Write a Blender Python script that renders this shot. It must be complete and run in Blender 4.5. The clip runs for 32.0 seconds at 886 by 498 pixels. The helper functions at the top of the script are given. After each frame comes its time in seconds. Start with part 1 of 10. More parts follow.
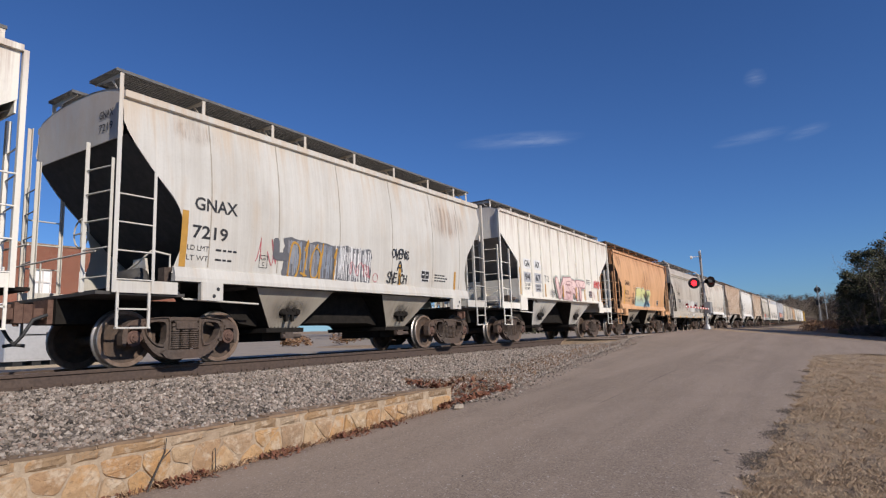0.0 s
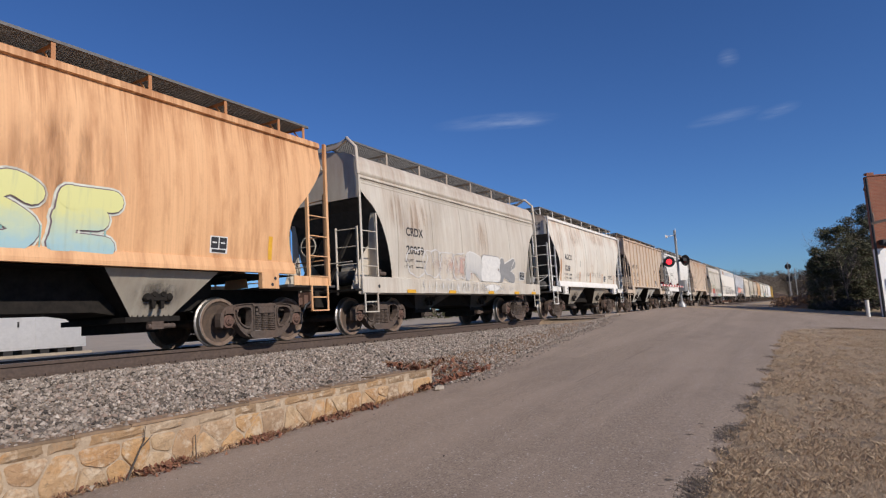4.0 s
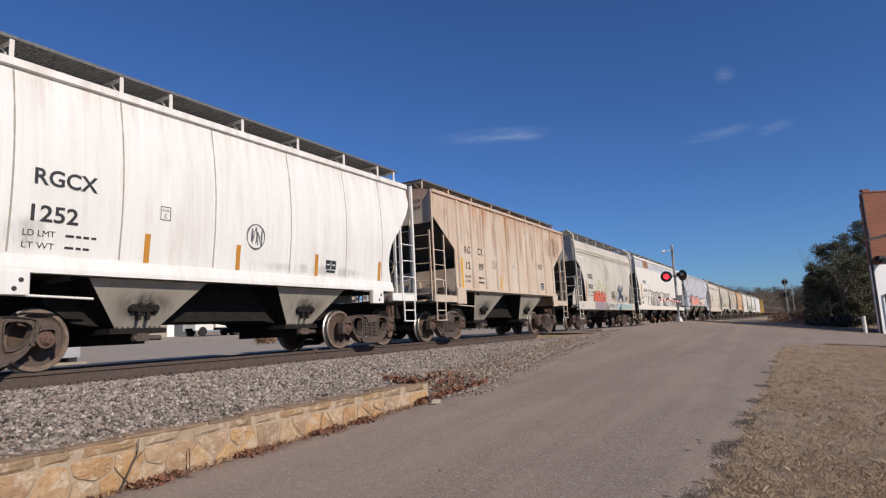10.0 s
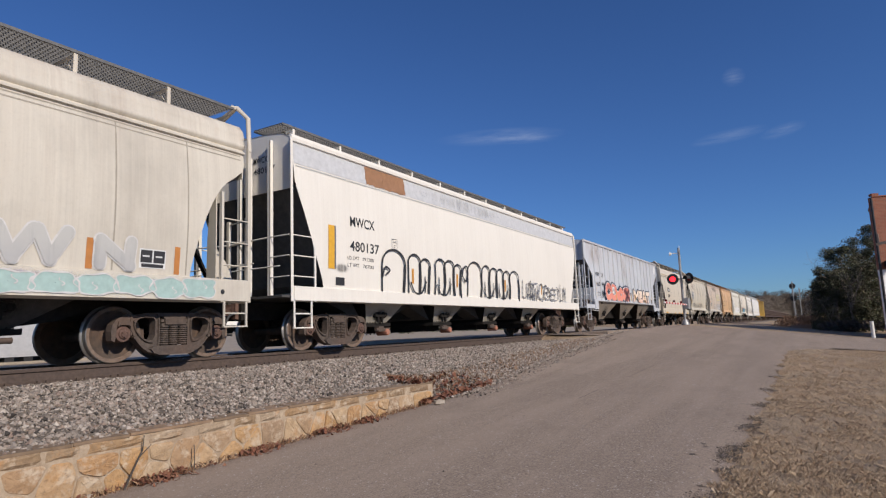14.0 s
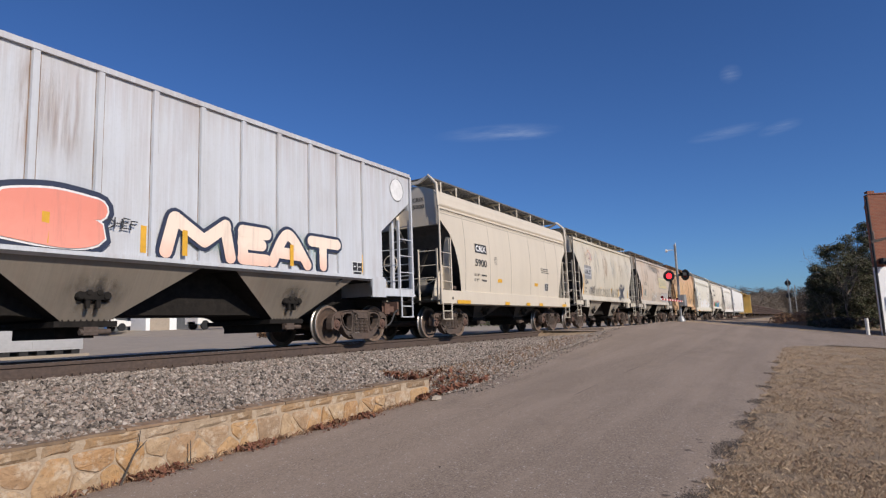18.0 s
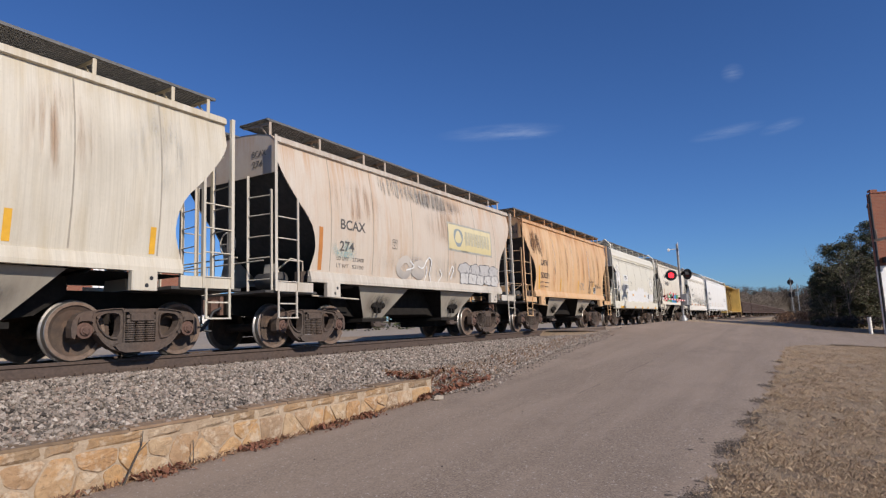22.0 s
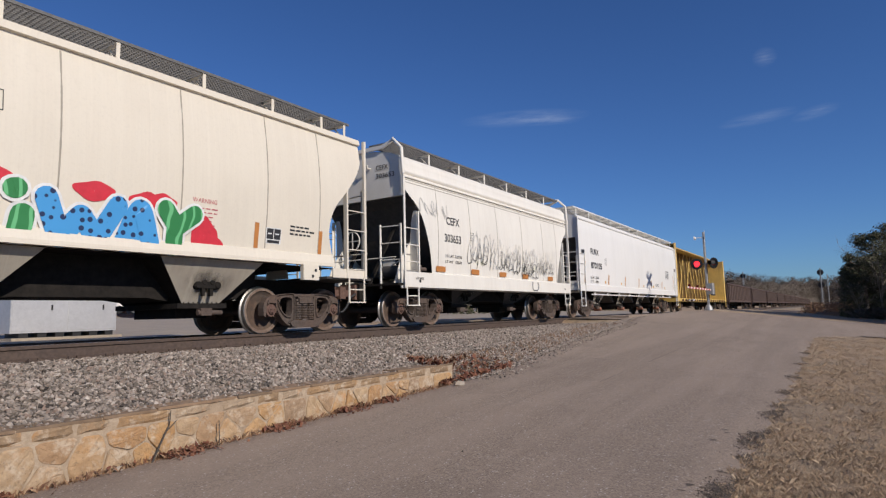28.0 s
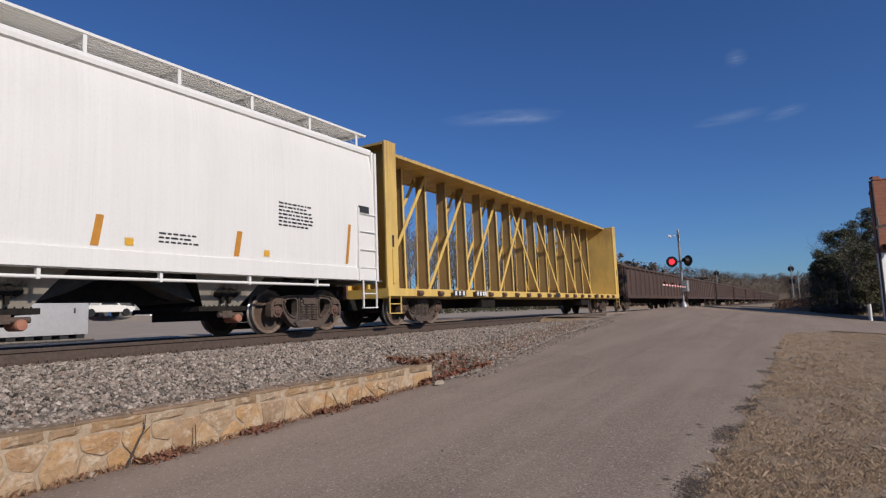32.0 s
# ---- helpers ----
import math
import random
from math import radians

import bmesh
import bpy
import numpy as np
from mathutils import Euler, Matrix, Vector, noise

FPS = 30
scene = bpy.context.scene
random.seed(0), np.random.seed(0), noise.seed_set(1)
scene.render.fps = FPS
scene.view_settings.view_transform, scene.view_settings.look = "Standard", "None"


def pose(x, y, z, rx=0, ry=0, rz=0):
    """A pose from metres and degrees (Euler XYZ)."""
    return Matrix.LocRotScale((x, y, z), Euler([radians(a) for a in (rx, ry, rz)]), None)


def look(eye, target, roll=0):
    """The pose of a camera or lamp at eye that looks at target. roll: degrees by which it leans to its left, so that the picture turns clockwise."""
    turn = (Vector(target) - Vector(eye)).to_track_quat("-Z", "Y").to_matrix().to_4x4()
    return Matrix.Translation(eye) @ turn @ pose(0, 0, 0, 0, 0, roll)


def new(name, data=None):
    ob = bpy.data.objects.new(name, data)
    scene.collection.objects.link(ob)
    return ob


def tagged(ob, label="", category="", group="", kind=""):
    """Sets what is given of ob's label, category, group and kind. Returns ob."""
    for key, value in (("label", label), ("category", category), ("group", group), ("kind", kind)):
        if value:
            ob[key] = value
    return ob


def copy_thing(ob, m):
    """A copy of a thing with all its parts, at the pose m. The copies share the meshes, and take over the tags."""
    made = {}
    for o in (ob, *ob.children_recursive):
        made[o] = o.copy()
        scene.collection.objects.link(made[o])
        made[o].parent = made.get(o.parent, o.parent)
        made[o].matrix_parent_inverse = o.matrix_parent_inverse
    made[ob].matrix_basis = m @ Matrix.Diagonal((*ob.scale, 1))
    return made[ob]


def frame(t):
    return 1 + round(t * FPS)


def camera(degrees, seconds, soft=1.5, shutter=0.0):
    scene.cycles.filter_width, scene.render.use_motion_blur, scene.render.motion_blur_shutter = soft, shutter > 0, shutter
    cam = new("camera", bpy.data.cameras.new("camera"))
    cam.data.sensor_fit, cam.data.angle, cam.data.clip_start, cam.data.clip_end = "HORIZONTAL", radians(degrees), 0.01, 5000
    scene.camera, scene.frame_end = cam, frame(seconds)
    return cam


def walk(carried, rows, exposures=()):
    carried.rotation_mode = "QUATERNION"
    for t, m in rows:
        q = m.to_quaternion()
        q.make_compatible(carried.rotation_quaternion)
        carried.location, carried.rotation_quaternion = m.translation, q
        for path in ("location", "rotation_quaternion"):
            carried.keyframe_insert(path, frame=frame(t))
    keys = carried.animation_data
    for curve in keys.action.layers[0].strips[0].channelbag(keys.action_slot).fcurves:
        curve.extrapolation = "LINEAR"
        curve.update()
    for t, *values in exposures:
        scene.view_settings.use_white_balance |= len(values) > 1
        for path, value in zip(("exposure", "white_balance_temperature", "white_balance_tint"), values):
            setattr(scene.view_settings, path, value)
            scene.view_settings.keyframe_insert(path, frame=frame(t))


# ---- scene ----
EYE = (0.0, 0.0, 1.6)
cam = camera(72.92, 32.0, soft=1.25)
PATH = [
    (0.0, pose(*EYE, 98.33, 2.22, -57.19)),
    (0.5, pose(*EYE, 98.10, 2.24, -57.17)),
    (1.0, pose(*EYE, 97.76, 2.38, -57.39)),
    (1.5, pose(*EYE, 97.50, 2.43, -57.69)),
    (2.0, pose(*EYE, 97.33, 2.86, -57.81)),
    (2.5, pose(*EYE, 96.95, 3.78, -57.72)),
    (3.0, pose(*EYE, 96.61, 4.19, -57.85)),
    (3.5, pose(*EYE, 96.48, 3.78, -58.37)),
    (5.5, pose(*EYE, 97.20, 2.71, -60.92)),
    (6.0, pose(*EYE, 97.33, 2.65, -60.94)),
    (6.5, pose(*EYE, 97.35, 2.84, -60.67)),
    (7.0, pose(*EYE, 97.34, 2.86, -60.32)),
    (7.5, pose(*EYE, 97.41, 2.77, -60.08)),
    (8.0, pose(*EYE, 97.49, 2.78, -59.93)),
    (8.5, pose(*EYE, 97.46, 2.59, -59.89)),
    (9.0, pose(*EYE, 97.61, 2.52, -59.89)),
    (9.5, pose(*EYE, 97.74, 2.64, -59.73)),
    (10.0, pose(*EYE, 97.80, 2.91, -59.42)),
    (10.5, pose(*EYE, 97.77, 2.81, -59.10)),
    (11.0, pose(*EYE, 97.68, 2.70, -58.87)),
    (11.5, pose(*EYE, 97.62, 2.76, -58.68)),
    (12.0, pose(*EYE, 97.66, 2.46, -58.67)),
    (12.5, pose(*EYE, 97.80, 2.26, -58.69)),
    (13.0, pose(*EYE, 97.90, 2.15, -58.77)),
    (13.5, pose(*EYE, 97.91, 2.27, -58.82)),
    (14.0, pose(*EYE, 97.86, 2.29, -58.94)),
    (14.5, pose(*EYE, 97.75, 2.31, -59.10)),
    (16.5, pose(*EYE, 97.57, 2.23, -59.23)),
    (17.0, pose(*EYE, 97.59, 2.18, -59.16)),
    (17.5, pose(*EYE, 97.54, 2.12, -59.22)),
    (18.0, pose(*EYE, 97.48, 2.17, -59.26)),
    (18.5, pose(*EYE, 97.35, 2.23, -59.33)),
    (19.0, pose(*EYE, 97.20, 2.44, -59.36)),
    (19.5, pose(*EYE, 97.15, 2.38, -59.36)),
    (20.0, pose(*EYE, 97.25, 2.17, -59.37)),
    (20.5, pose(*EYE, 97.39, 2.07, -59.26)),
    (21.0, pose(*EYE, 97.59, 1.95, -59.18)),
    (21.5, pose(*EYE, 97.64, 2.12, -59.11)),
    (22.0, pose(*EYE, 97.46, 2.26, -59.07)),
    (22.5, pose(*EYE, 97.22, 2.38, -59.07)),
    (23.0, pose(*EYE, 96.98, 2.44, -59.15)),
    (23.5, pose(*EYE, 96.77, 2.31, -59.23)),
    (24.0, pose(*EYE, 96.77, 2.04, -59.19)),
    (24.5, pose(*EYE, 96.71, 1.80, -58.88)),
    (25.0, pose(*EYE, 96.55, 1.94, -58.36)),
    (25.5, pose(*EYE, 96.35, 1.72, -57.91)),
    (27.5, pose(*EYE, 96.27, 1.62, -57.01)),
    (28.0, pose(*EYE, 96.22, 1.50, -57.00)),
    (28.5, pose(*EYE, 96.21, 1.64, -57.07)),
    (29.0, pose(*EYE, 96.12, 1.87, -57.24)),
    (29.5, pose(*EYE, 96.12, 1.94, -57.43)),
    (30.0, pose(*EYE, 96.18, 1.95, -57.64)),
    (30.5, pose(*EYE, 96.18, 1.84, -57.87)),
    (31.0, pose(*EYE, 96.22, 2.04, -58.16)),
    (31.5, pose(*EYE, 96.18, 2.12, -58.47)),
    (32.0, pose(*EYE, 96.12, 2.12, -59.01)),
]
walk(cam, PATH, [(0, 0.0), (6, 0.03), (8, 0.06), (9, 0.0), (12.5, 0.04), (14, -0.03), (18, 0.0), (22, 0.08), (23, 0.14), (24, 0.07), (25, 0.0), (28, -0.08), (31, -0.18), (32, -0.18)])

# ---- light ----
SUN_ELEV, SUN_FROM = 30.5, 15.0      # degrees; SUN_FROM: turn from the -y side towards -x
sx, sy, sz = (-math.sin(radians(SUN_FROM)) * math.cos(radians(SUN_ELEV)), -math.cos(radians(SUN_FROM)) * math.cos(radians(SUN_ELEV)), math.sin(radians(SUN_ELEV)))
world = bpy.data.worlds.new("sky")
scene.world = world
world.use_nodes = True
wn = world.node_tree
bg = wn.nodes["Background"]
sky = wn.nodes.new("ShaderNodeTexSky")
sky.sky_type, sky.sun_disc = "NISHITA", False
sky.sun_elevation = radians(SUN_ELEV)
sky.sun_rotation = math.atan2(sx, sy)
sky.air_density, sky.dust_density, sky.ozone_density, sky.altitude = 1.0, 0.2, 1.6, 400
deep = wn.nodes.new("ShaderNodeMix")          # the camera's rendering of a clear winter sky
deep.data_type, deep.blend_type = "RGBA", "MULTIPLY"
deep.inputs[0].default_value, deep.inputs[7].default_value = 1.0, (0.53, 0.88, 1.50, 1)
wn.links.new(sky.outputs[0], deep.inputs[6])
wn.links.new(deep.outputs[2], bg.inputs[0])
bg.inputs[1].default_value = 0.063
sun = new("sun", bpy.data.lights.new("sun", "SUN"))
sun.data.energy, sun.data.angle, sun.data.color = 4.3, radians(0.53), (1.0, 0.912, 0.815)
sun.matrix_world = look((sx * 50, sy * 50, sz * 50), (0, 0, 0))

# ---- materials ----
def nodes(name):
    m = bpy.data.materials.new(name)
    m.use_nodes = True
    nt = m.node_tree
    return m, nt, nt.nodes["Principled BSDF"]


def N(nt, kind, **kw):
    n = nt.nodes.new(kind)
    for k, v in kw.items():
        n.inputs[k].default_value = v
    return n


def coords(nt, scale=(1, 1, 1), kind="Object"):
    tc = nt.nodes.new("ShaderNodeTexCoord")
    mp = nt.nodes.new("ShaderNodeMapping")
    mp.inputs["Scale"].default_value = scale
    nt.links.new(tc.outputs[kind], mp.inputs[0])
    return mp.outputs[0]


def noise_tex(nt, vec, scale, detail=4.0, rough=0.6):
    n = N(nt, "ShaderNodeTexNoise", Scale=scale, Detail=detail, Roughness=rough)
    nt.links.new(vec, n.inputs["Vector"])
    return n.outputs["Fac"]


def ramp(nt, fac, a, b, ca=(0, 0, 0, 1), cb=(1, 1, 1, 1)):
    r = nt.nodes.new("ShaderNodeValToRGB")
    r.color_ramp.elements[0].position, r.color_ramp.elements[1].position = a, b
    r.color_ramp.elements[0].color, r.color_ramp.elements[1].color = ca, cb
    nt.links.new(fac, r.inputs[0])
    return r.outputs[0]


def mix(nt, fac, a, b, mode="MIX"):
    m = nt.nodes.new("ShaderNodeMix")
    m.data_type, m.blend_type = "RGBA", mode
    for sock, val in ((m.inputs[0], fac), (m.inputs[6], a), (m.inputs[7], b)):
        if isinstance(val, (int, float, tuple)):
            sock.default_value = val if not isinstance(val, tuple) else (*val, 1)[:4]
        else:
            nt.links.new(val, sock)
    return m.outputs[2]


def mul(nt, a, b):
    m = nt.nodes.new("ShaderNodeMath")
    m.operation = "MULTIPLY"
    for sock, val in ((m.inputs[0], a), (m.inputs[1], b)):
        if isinstance(val, (int, float)):
            sock.default_value = val
        else:
            nt.links.new(val, sock)
    return m.outputs[0]


def bump(nt, bsdf, fac, strength=0.3, dist=0.01):
    b = N(nt, "ShaderNodeBump", Strength=strength, Distance=dist)
    nt.links.new(fac, b.inputs["Height"])
    nt.links.new(b.outputs[0], bsdf.inputs["Normal"])


def rough_mat(name, c1, c2, scale=6.0, rough=0.8, metal=0.0, b=0.3, dist=0.01, c3=None, big=0.5, kind="Object"):
    """Two-scale mottled surface: c1 to c2 by fine noise, c3 by large stains."""
    m, nt, p = nodes(name)
    v = coords(nt, kind=kind)
    fine = noise_tex(nt, v, scale, 6, 0.7)
    col = mix(nt, ramp(nt, fine, 0.32, 0.68), c1, c2)
    if c3:
        col = mix(nt, ramp(nt, noise_tex(nt, v, scale * 0.12, 4, 0.6), 0.5 - 0.1, 0.5 + 0.25), col, mix(nt, big, col, c3))
    nt.links.new(col, p.inputs["Base Color"])
    p.inputs["Roughness"].default_value, p.inputs["Metallic"].default_value = rough, metal
    bump(nt, p, fine, b, dist)
    return m


def car_paint(name, base, dirt, rust=(0.25, 0.1, 0.04), streak=0.5, rusty=0.2, grime=0.4, seed=0.0, rough=0.55, panel=0.0):
    """Weathered freight-car paint: long vertical streaks, blotches of rust high up, road grime low down by its own spatter noise."""
    m, nt, p = nodes(name)
    tc = nt.nodes.new("ShaderNodeTexCoord")
    off = nt.nodes.new("ShaderNodeVectorMath")
    off.operation = "ADD"
    nt.links.new(tc.outputs["Object"], off.inputs[0])
    off.inputs[1].default_value = (seed * 13.7, seed * 3.1, 0)
    v = off.outputs[0]

    def scaled(s):
        mp = nt.nodes.new("ShaderNodeMapping")
        mp.inputs["Scale"].default_value = s
        nt.links.new(v, mp.inputs[0])
        return mp.outputs[0]
    st = noise_tex(nt, scaled((7.0, 1.0, 0.35)), 1.0, 6, 0.62)
    st2 = noise_tex(nt, scaled((1.6, 1.0, 0.22)), 1.0, 3, 0.5)
    blot = noise_tex(nt, scaled((0.7, 0.7, 0.5)), 1.0, 5, 0.6)
    fine = noise_tex(nt, v, 22.0, 5, 0.7)
    col = mix(nt, mul(nt, ramp(nt, st, 0.42, 0.72), streak), base, dirt)
    col = mix(nt, mul(nt, ramp(nt, st2, 0.45, 0.75), streak * 0.7), col, dirt)
    col = mix(nt, mul(nt, ramp(nt, blot, 0.48, 0.72), grime), col, tuple(x * 0.62 + 0.02 for x in dirt))
    rs = mul(nt, ramp(nt, noise_tex(nt, scaled((2.6, 1.0, 0.5)), 1.3, 6, 0.65), 0.50, 0.72), rusty)
    col = mix(nt, rs, col, rust)
    hair = noise_tex(nt, scaled((38.0, 1.0, 0.55)), 1.0, 5, 0.7)
    col = mix(nt, mul(nt, ramp(nt, hair, 0.48, 0.74), 0.62 * streak), col, tuple(x * 0.72 for x in dirt))
    col = mix(nt, mul(nt, ramp(nt, noise_tex(nt, scaled((17.0, 1.0, 0.3)), 1.0, 5, 0.6), 0.52, 0.74), 0.08 + 0.4 * streak), col, tuple(min(0.85, x * 1.22) for x in base))
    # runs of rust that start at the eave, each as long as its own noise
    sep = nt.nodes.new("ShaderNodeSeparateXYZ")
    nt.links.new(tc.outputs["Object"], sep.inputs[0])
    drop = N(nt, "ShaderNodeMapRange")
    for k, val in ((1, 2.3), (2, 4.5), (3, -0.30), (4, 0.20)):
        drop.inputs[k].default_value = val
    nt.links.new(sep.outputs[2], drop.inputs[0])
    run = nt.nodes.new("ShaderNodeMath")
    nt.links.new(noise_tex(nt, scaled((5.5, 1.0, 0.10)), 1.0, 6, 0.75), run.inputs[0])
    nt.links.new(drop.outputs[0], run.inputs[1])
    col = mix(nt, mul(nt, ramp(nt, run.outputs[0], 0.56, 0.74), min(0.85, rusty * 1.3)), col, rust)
    col = mix(nt, mul(nt, ramp(nt, fine, 0.5, 0.8), 0.14), col, tuple(x * 0.5 for x in dirt))
    nt.links.new(col, p.inputs["Base Color"])
    p.inputs["Roughness"].default_value = rough
    bump(nt, p, blot, 0.16, 0.03)
    return m


def plain(name, c, rough=0.6, metal=0.0, emit=0.0):
    m, nt, p = nodes(name)
    v = coords(nt)
    f = noise_tex(nt, v, 9.0, 4)
    nt.links.new(mix(nt, ramp(nt, f, 0.3, 0.75), c, tuple(x * 0.78 for x in c)), p.inputs["Base Color"])
    p.inputs["Roughness"].default_value, p.inputs["Metallic"].default_value = rough, metal
    if emit:
        p.inputs["Emission Color"].default_value = (*c, 1)
        p.inputs["Emission Strength"].default_value = emit
    return m


M = {}

M["truck"] = rough_mat("truck_steel", (0.050, 0.037, 0.030), (0.112, 0.086, 0.070), 14, 0.9, 0.0, 0.5, 0.006, (0.12, 0.068, 0.045))
M["truck_rust"] = rough_mat("truck_rust", (0.088, 0.044, 0.032), (0.16, 0.094, 0.07), 14, 0.85, 0.0, 0.4, 0.006, (0.08, 0.05, 0.04))
M["wheel"] = rough_mat("wheel_steel", (0.12, 0.082, 0.06), (0.24, 0.175, 0.132), 10, 0.8, 0.0, 0.2, 0.004, (0.13, 0.07, 0.045))
# Plate darker than the rim: the side frame's shadow is put into its colour.
M["plate"] = rough_mat("wheel_plate_shaded", (0.045, 0.035, 0.03), (0.10, 0.07, 0.05), 9, 0.9, 0.0, 0.2, 0.004, (0.14, 0.07, 0.04))
M["tread"] = plain("wheel_tread", (0.40, 0.37, 0.34), 0.42, 0.8)
# Underframe black; also put on bay ends and inner slopes as painted shade.
M["under"] = rough_mat("underframe_and_shade_black", (0.012, 0.011, 0.010), (0.026, 0.022, 0.019), 8, 0.9, 0.0, 0.2, 0.01)
M["galv"] = rough_mat("galvanised", (0.25, 0.25, 0.25), (0.36, 0.36, 0.35), 12, 0.5, 0.5, 0.1, 0.004)
M["grating"] = rough_mat("grating_steel", (0.10, 0.10, 0.10), (0.17, 0.165, 0.16), 12, 0.7, 0.2, 0.1, 0.004)
M["rail"] = rough_mat("rail_rust", (0.055, 0.037, 0.028), (0.12, 0.083, 0.062), 18, 0.8, 0.1, 0.3, 0.004, (0.07, 0.05, 0.045))
M["railtop"] = plain("rail_polished", (0.42, 0.41, 0.40), 0.28, 1.0)
M["tie"] = rough_mat("tie_wood", (0.05, 0.04, 0.033), (0.10, 0.085, 0.07), 20, 0.95, 0.0, 0.6, 0.01)
M["ribedge"] = rough_mat("rib_edge_rust_and_shade", (0.13, 0.10, 0.08), (0.30, 0.20, 0.13), 5, 0.9, 0.0, 0.0, 0.01)
M["seam"] = plain("dirty_seam", (0.36, 0.32, 0.26), 0.8)
M["capped"] = plain("outlet_cap_paint", (0.38, 0.16, 0.10), 0.7)
M["black"] = plain("black_letter", (0.03, 0.03, 0.032), 0.6)
M["orange"] = plain("reflector_amber", (0.55, 0.24, 0.03), 0.45)
M["yellowtape"] = plain("reflector_yellow", (0.74, 0.40, 0.035), 0.45)
M["white"] = plain("white_paint", (0.8, 0.8, 0.78), 0.5)
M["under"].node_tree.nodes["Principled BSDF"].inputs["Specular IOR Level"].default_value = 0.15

# ---- mesh tools ----
class Build:
    """Gathers vertices and faces of one mesh."""

    def __init__(self):
        self.v, self.f, self.smooth = [], [], []

    def add(self, vs, fs, smooth=False):
        n = len(self.v)
        self.v += [tuple(p) for p in vs]
        self.f += [tuple(i + n for i in q) for q in fs]
        self.smooth += [smooth] * len(fs)
        return self

    def box(self, x0, x1, y0, y1, z0, z1):
        return self.add([(x0, y0, z0), (x1, y0, z0), (x1, y1, z0), (x0, y1, z0), (x0, y0, z1), (x1, y0, z1), (x1, y1, z1), (x0, y1, z1)],
                        [(0, 3, 2, 1), (4, 5, 6, 7), (0, 1, 5, 4), (1, 2, 6, 5), (2, 3, 7, 6), (3, 0, 4, 7)])

    def soft_box(self, x0, x1, y0, y1, z0, z1, b=0.02):
        """A box with its upright edges cut off."""
        poly = [(x0 + b, y0), (x1 - b, y0), (x1, y0 + b), (x1, y1 - b), (x1 - b, y1), (x0 + b, y1), (x0, y1 - b), (x0, y0 + b)]
        return self.prism(poly, "z", z0, z1)

    def prism(self, poly, axis, a, b, inset=0.0):
        """A closed plate: poly in the other two axes (x z for y, x y for z, y z for x), from a to b."""
        area = sum(p[0] * q[1] - q[0] * p[1] for p, q in zip(poly, poly[1:] + poly[:1]))
        if area < 0:
            poly = poly[::-1]
        put = {"y": lambda p, k: (p[0], k, p[1]), "z": lambda p, k: (p[0], p[1], k), "x": lambda p, k: (k, p[0], p[1])}[axis]
        if axis == "y":
            a, b = max(a, b), min(a, b)
        else:
            a, b = min(a, b), max(a, b)
        n = len(poly)
        vs = [put(p, a) for p in poly] + [put(p, b) for p in poly]
        fs = [tuple(range(n))[::-1], tuple(range(n, 2 * n))] + [(i, (i + 1) % n, n + (i + 1) % n, n + i) for i in range(n)]
        return self.add(vs, fs)

    def beam(self, p, q, w, h, up=(0, 0, 1)):
        p, q, up = Vector(p), Vector(q), Vector(up)
        d = (q - p).normalized()
        s = d.cross(up)
        if s.length < 1e-4:
            s = d.cross(Vector((0, 1, 0)))
        s.normalize()
        u = s.cross(d)
        s, u = s * w / 2, u * h / 2
        vs = [p - s - u, p + s - u, p + s + u, p - s + u, q - s - u, q + s - u, q + s + u, q - s + u]
        return self.add(vs, [(0, 3, 2, 1)[::-1], (4, 5, 6, 7)[::-1], (0, 1, 5, 4)[::-1], (1, 2, 6, 5)[::-1], (2, 3, 7, 6)[::-1], (3, 0, 4, 7)[::-1]])

    def tube(self, pts, r, n=8, caps=True):
        pts = [Vector(p) for p in pts]
        rings, base = [], len(self.v)
        vs, fs = [], []
        for i, p in enumerate(pts):
            d = (pts[min(i + 1, len(pts) - 1)] - pts[max(i - 1, 0)]).normalized()
            a = d.orthogonal().normalized() if i == 0 else (a - d * a.dot(d)).normalized()
            b = d.cross(a)
            rr = r[i] if isinstance(r, (list, tuple)) else r
            vs += [p + (a * math.cos(2 * math.pi * k / n) + b * math.sin(2 * math.pi * k / n)) * rr for k in range(n)]
        for i in range(len(pts) - 1):
            fs += [(i * n + k, i * n + (k + 1) % n, (i + 1) * n + (k + 1) % n, (i + 1) * n + k) for k in range(n)]
        self.add(vs, fs, True)
        if caps:
            m = len(pts) - 1
            self.add(vs[:n], [tuple(range(n))[::-1]]).add(vs[m * n:], [tuple(range(n))])
        return self

    def lathe(self, prof, centre, n=28):
        """Turns prof, a list of (radius, y), about the y axis through centre."""
        cx, cy, cz = centre
        vs, fs = [], []
        for r, y in prof:
            vs += [(cx + r * math.cos(2 * math.pi * k / n), cy + y, cz + r * math.sin(2 * math.pi * k / n)) for k in range(n)]
        for i in range(len(prof) - 1):
            fs += [(i * n + k, (i + 1) * n + k, (i + 1) * n + (k + 1) % n, i * n + (k + 1) % n) for k in range(n)]
        return self.add(vs, fs)

    def grid(self, rows, smooth=True, flip=False):
        """A sheet through rows of points."""
        n = len(rows[0])
        fs = []
        for i in range(len(rows) - 1):
            for k in range(n - 1):
                q = (i * n + k, i * n + k + 1, (i + 1) * n + k + 1, (i + 1) * n + k)
                fs.append(q[::-1] if flip else q)
        return self.add([p for r in rows for p in r], fs, smooth)

    def mesh(self, name, *mats):
        me = bpy.data.meshes.new(name)
        me.from_pydata([tuple(v) for v in self.v], [], self.f)
        for m in mats:
            me.materials.append(m)
        me.polygons.foreach_set("use_smooth", self.smooth)
        me.update()
        return me


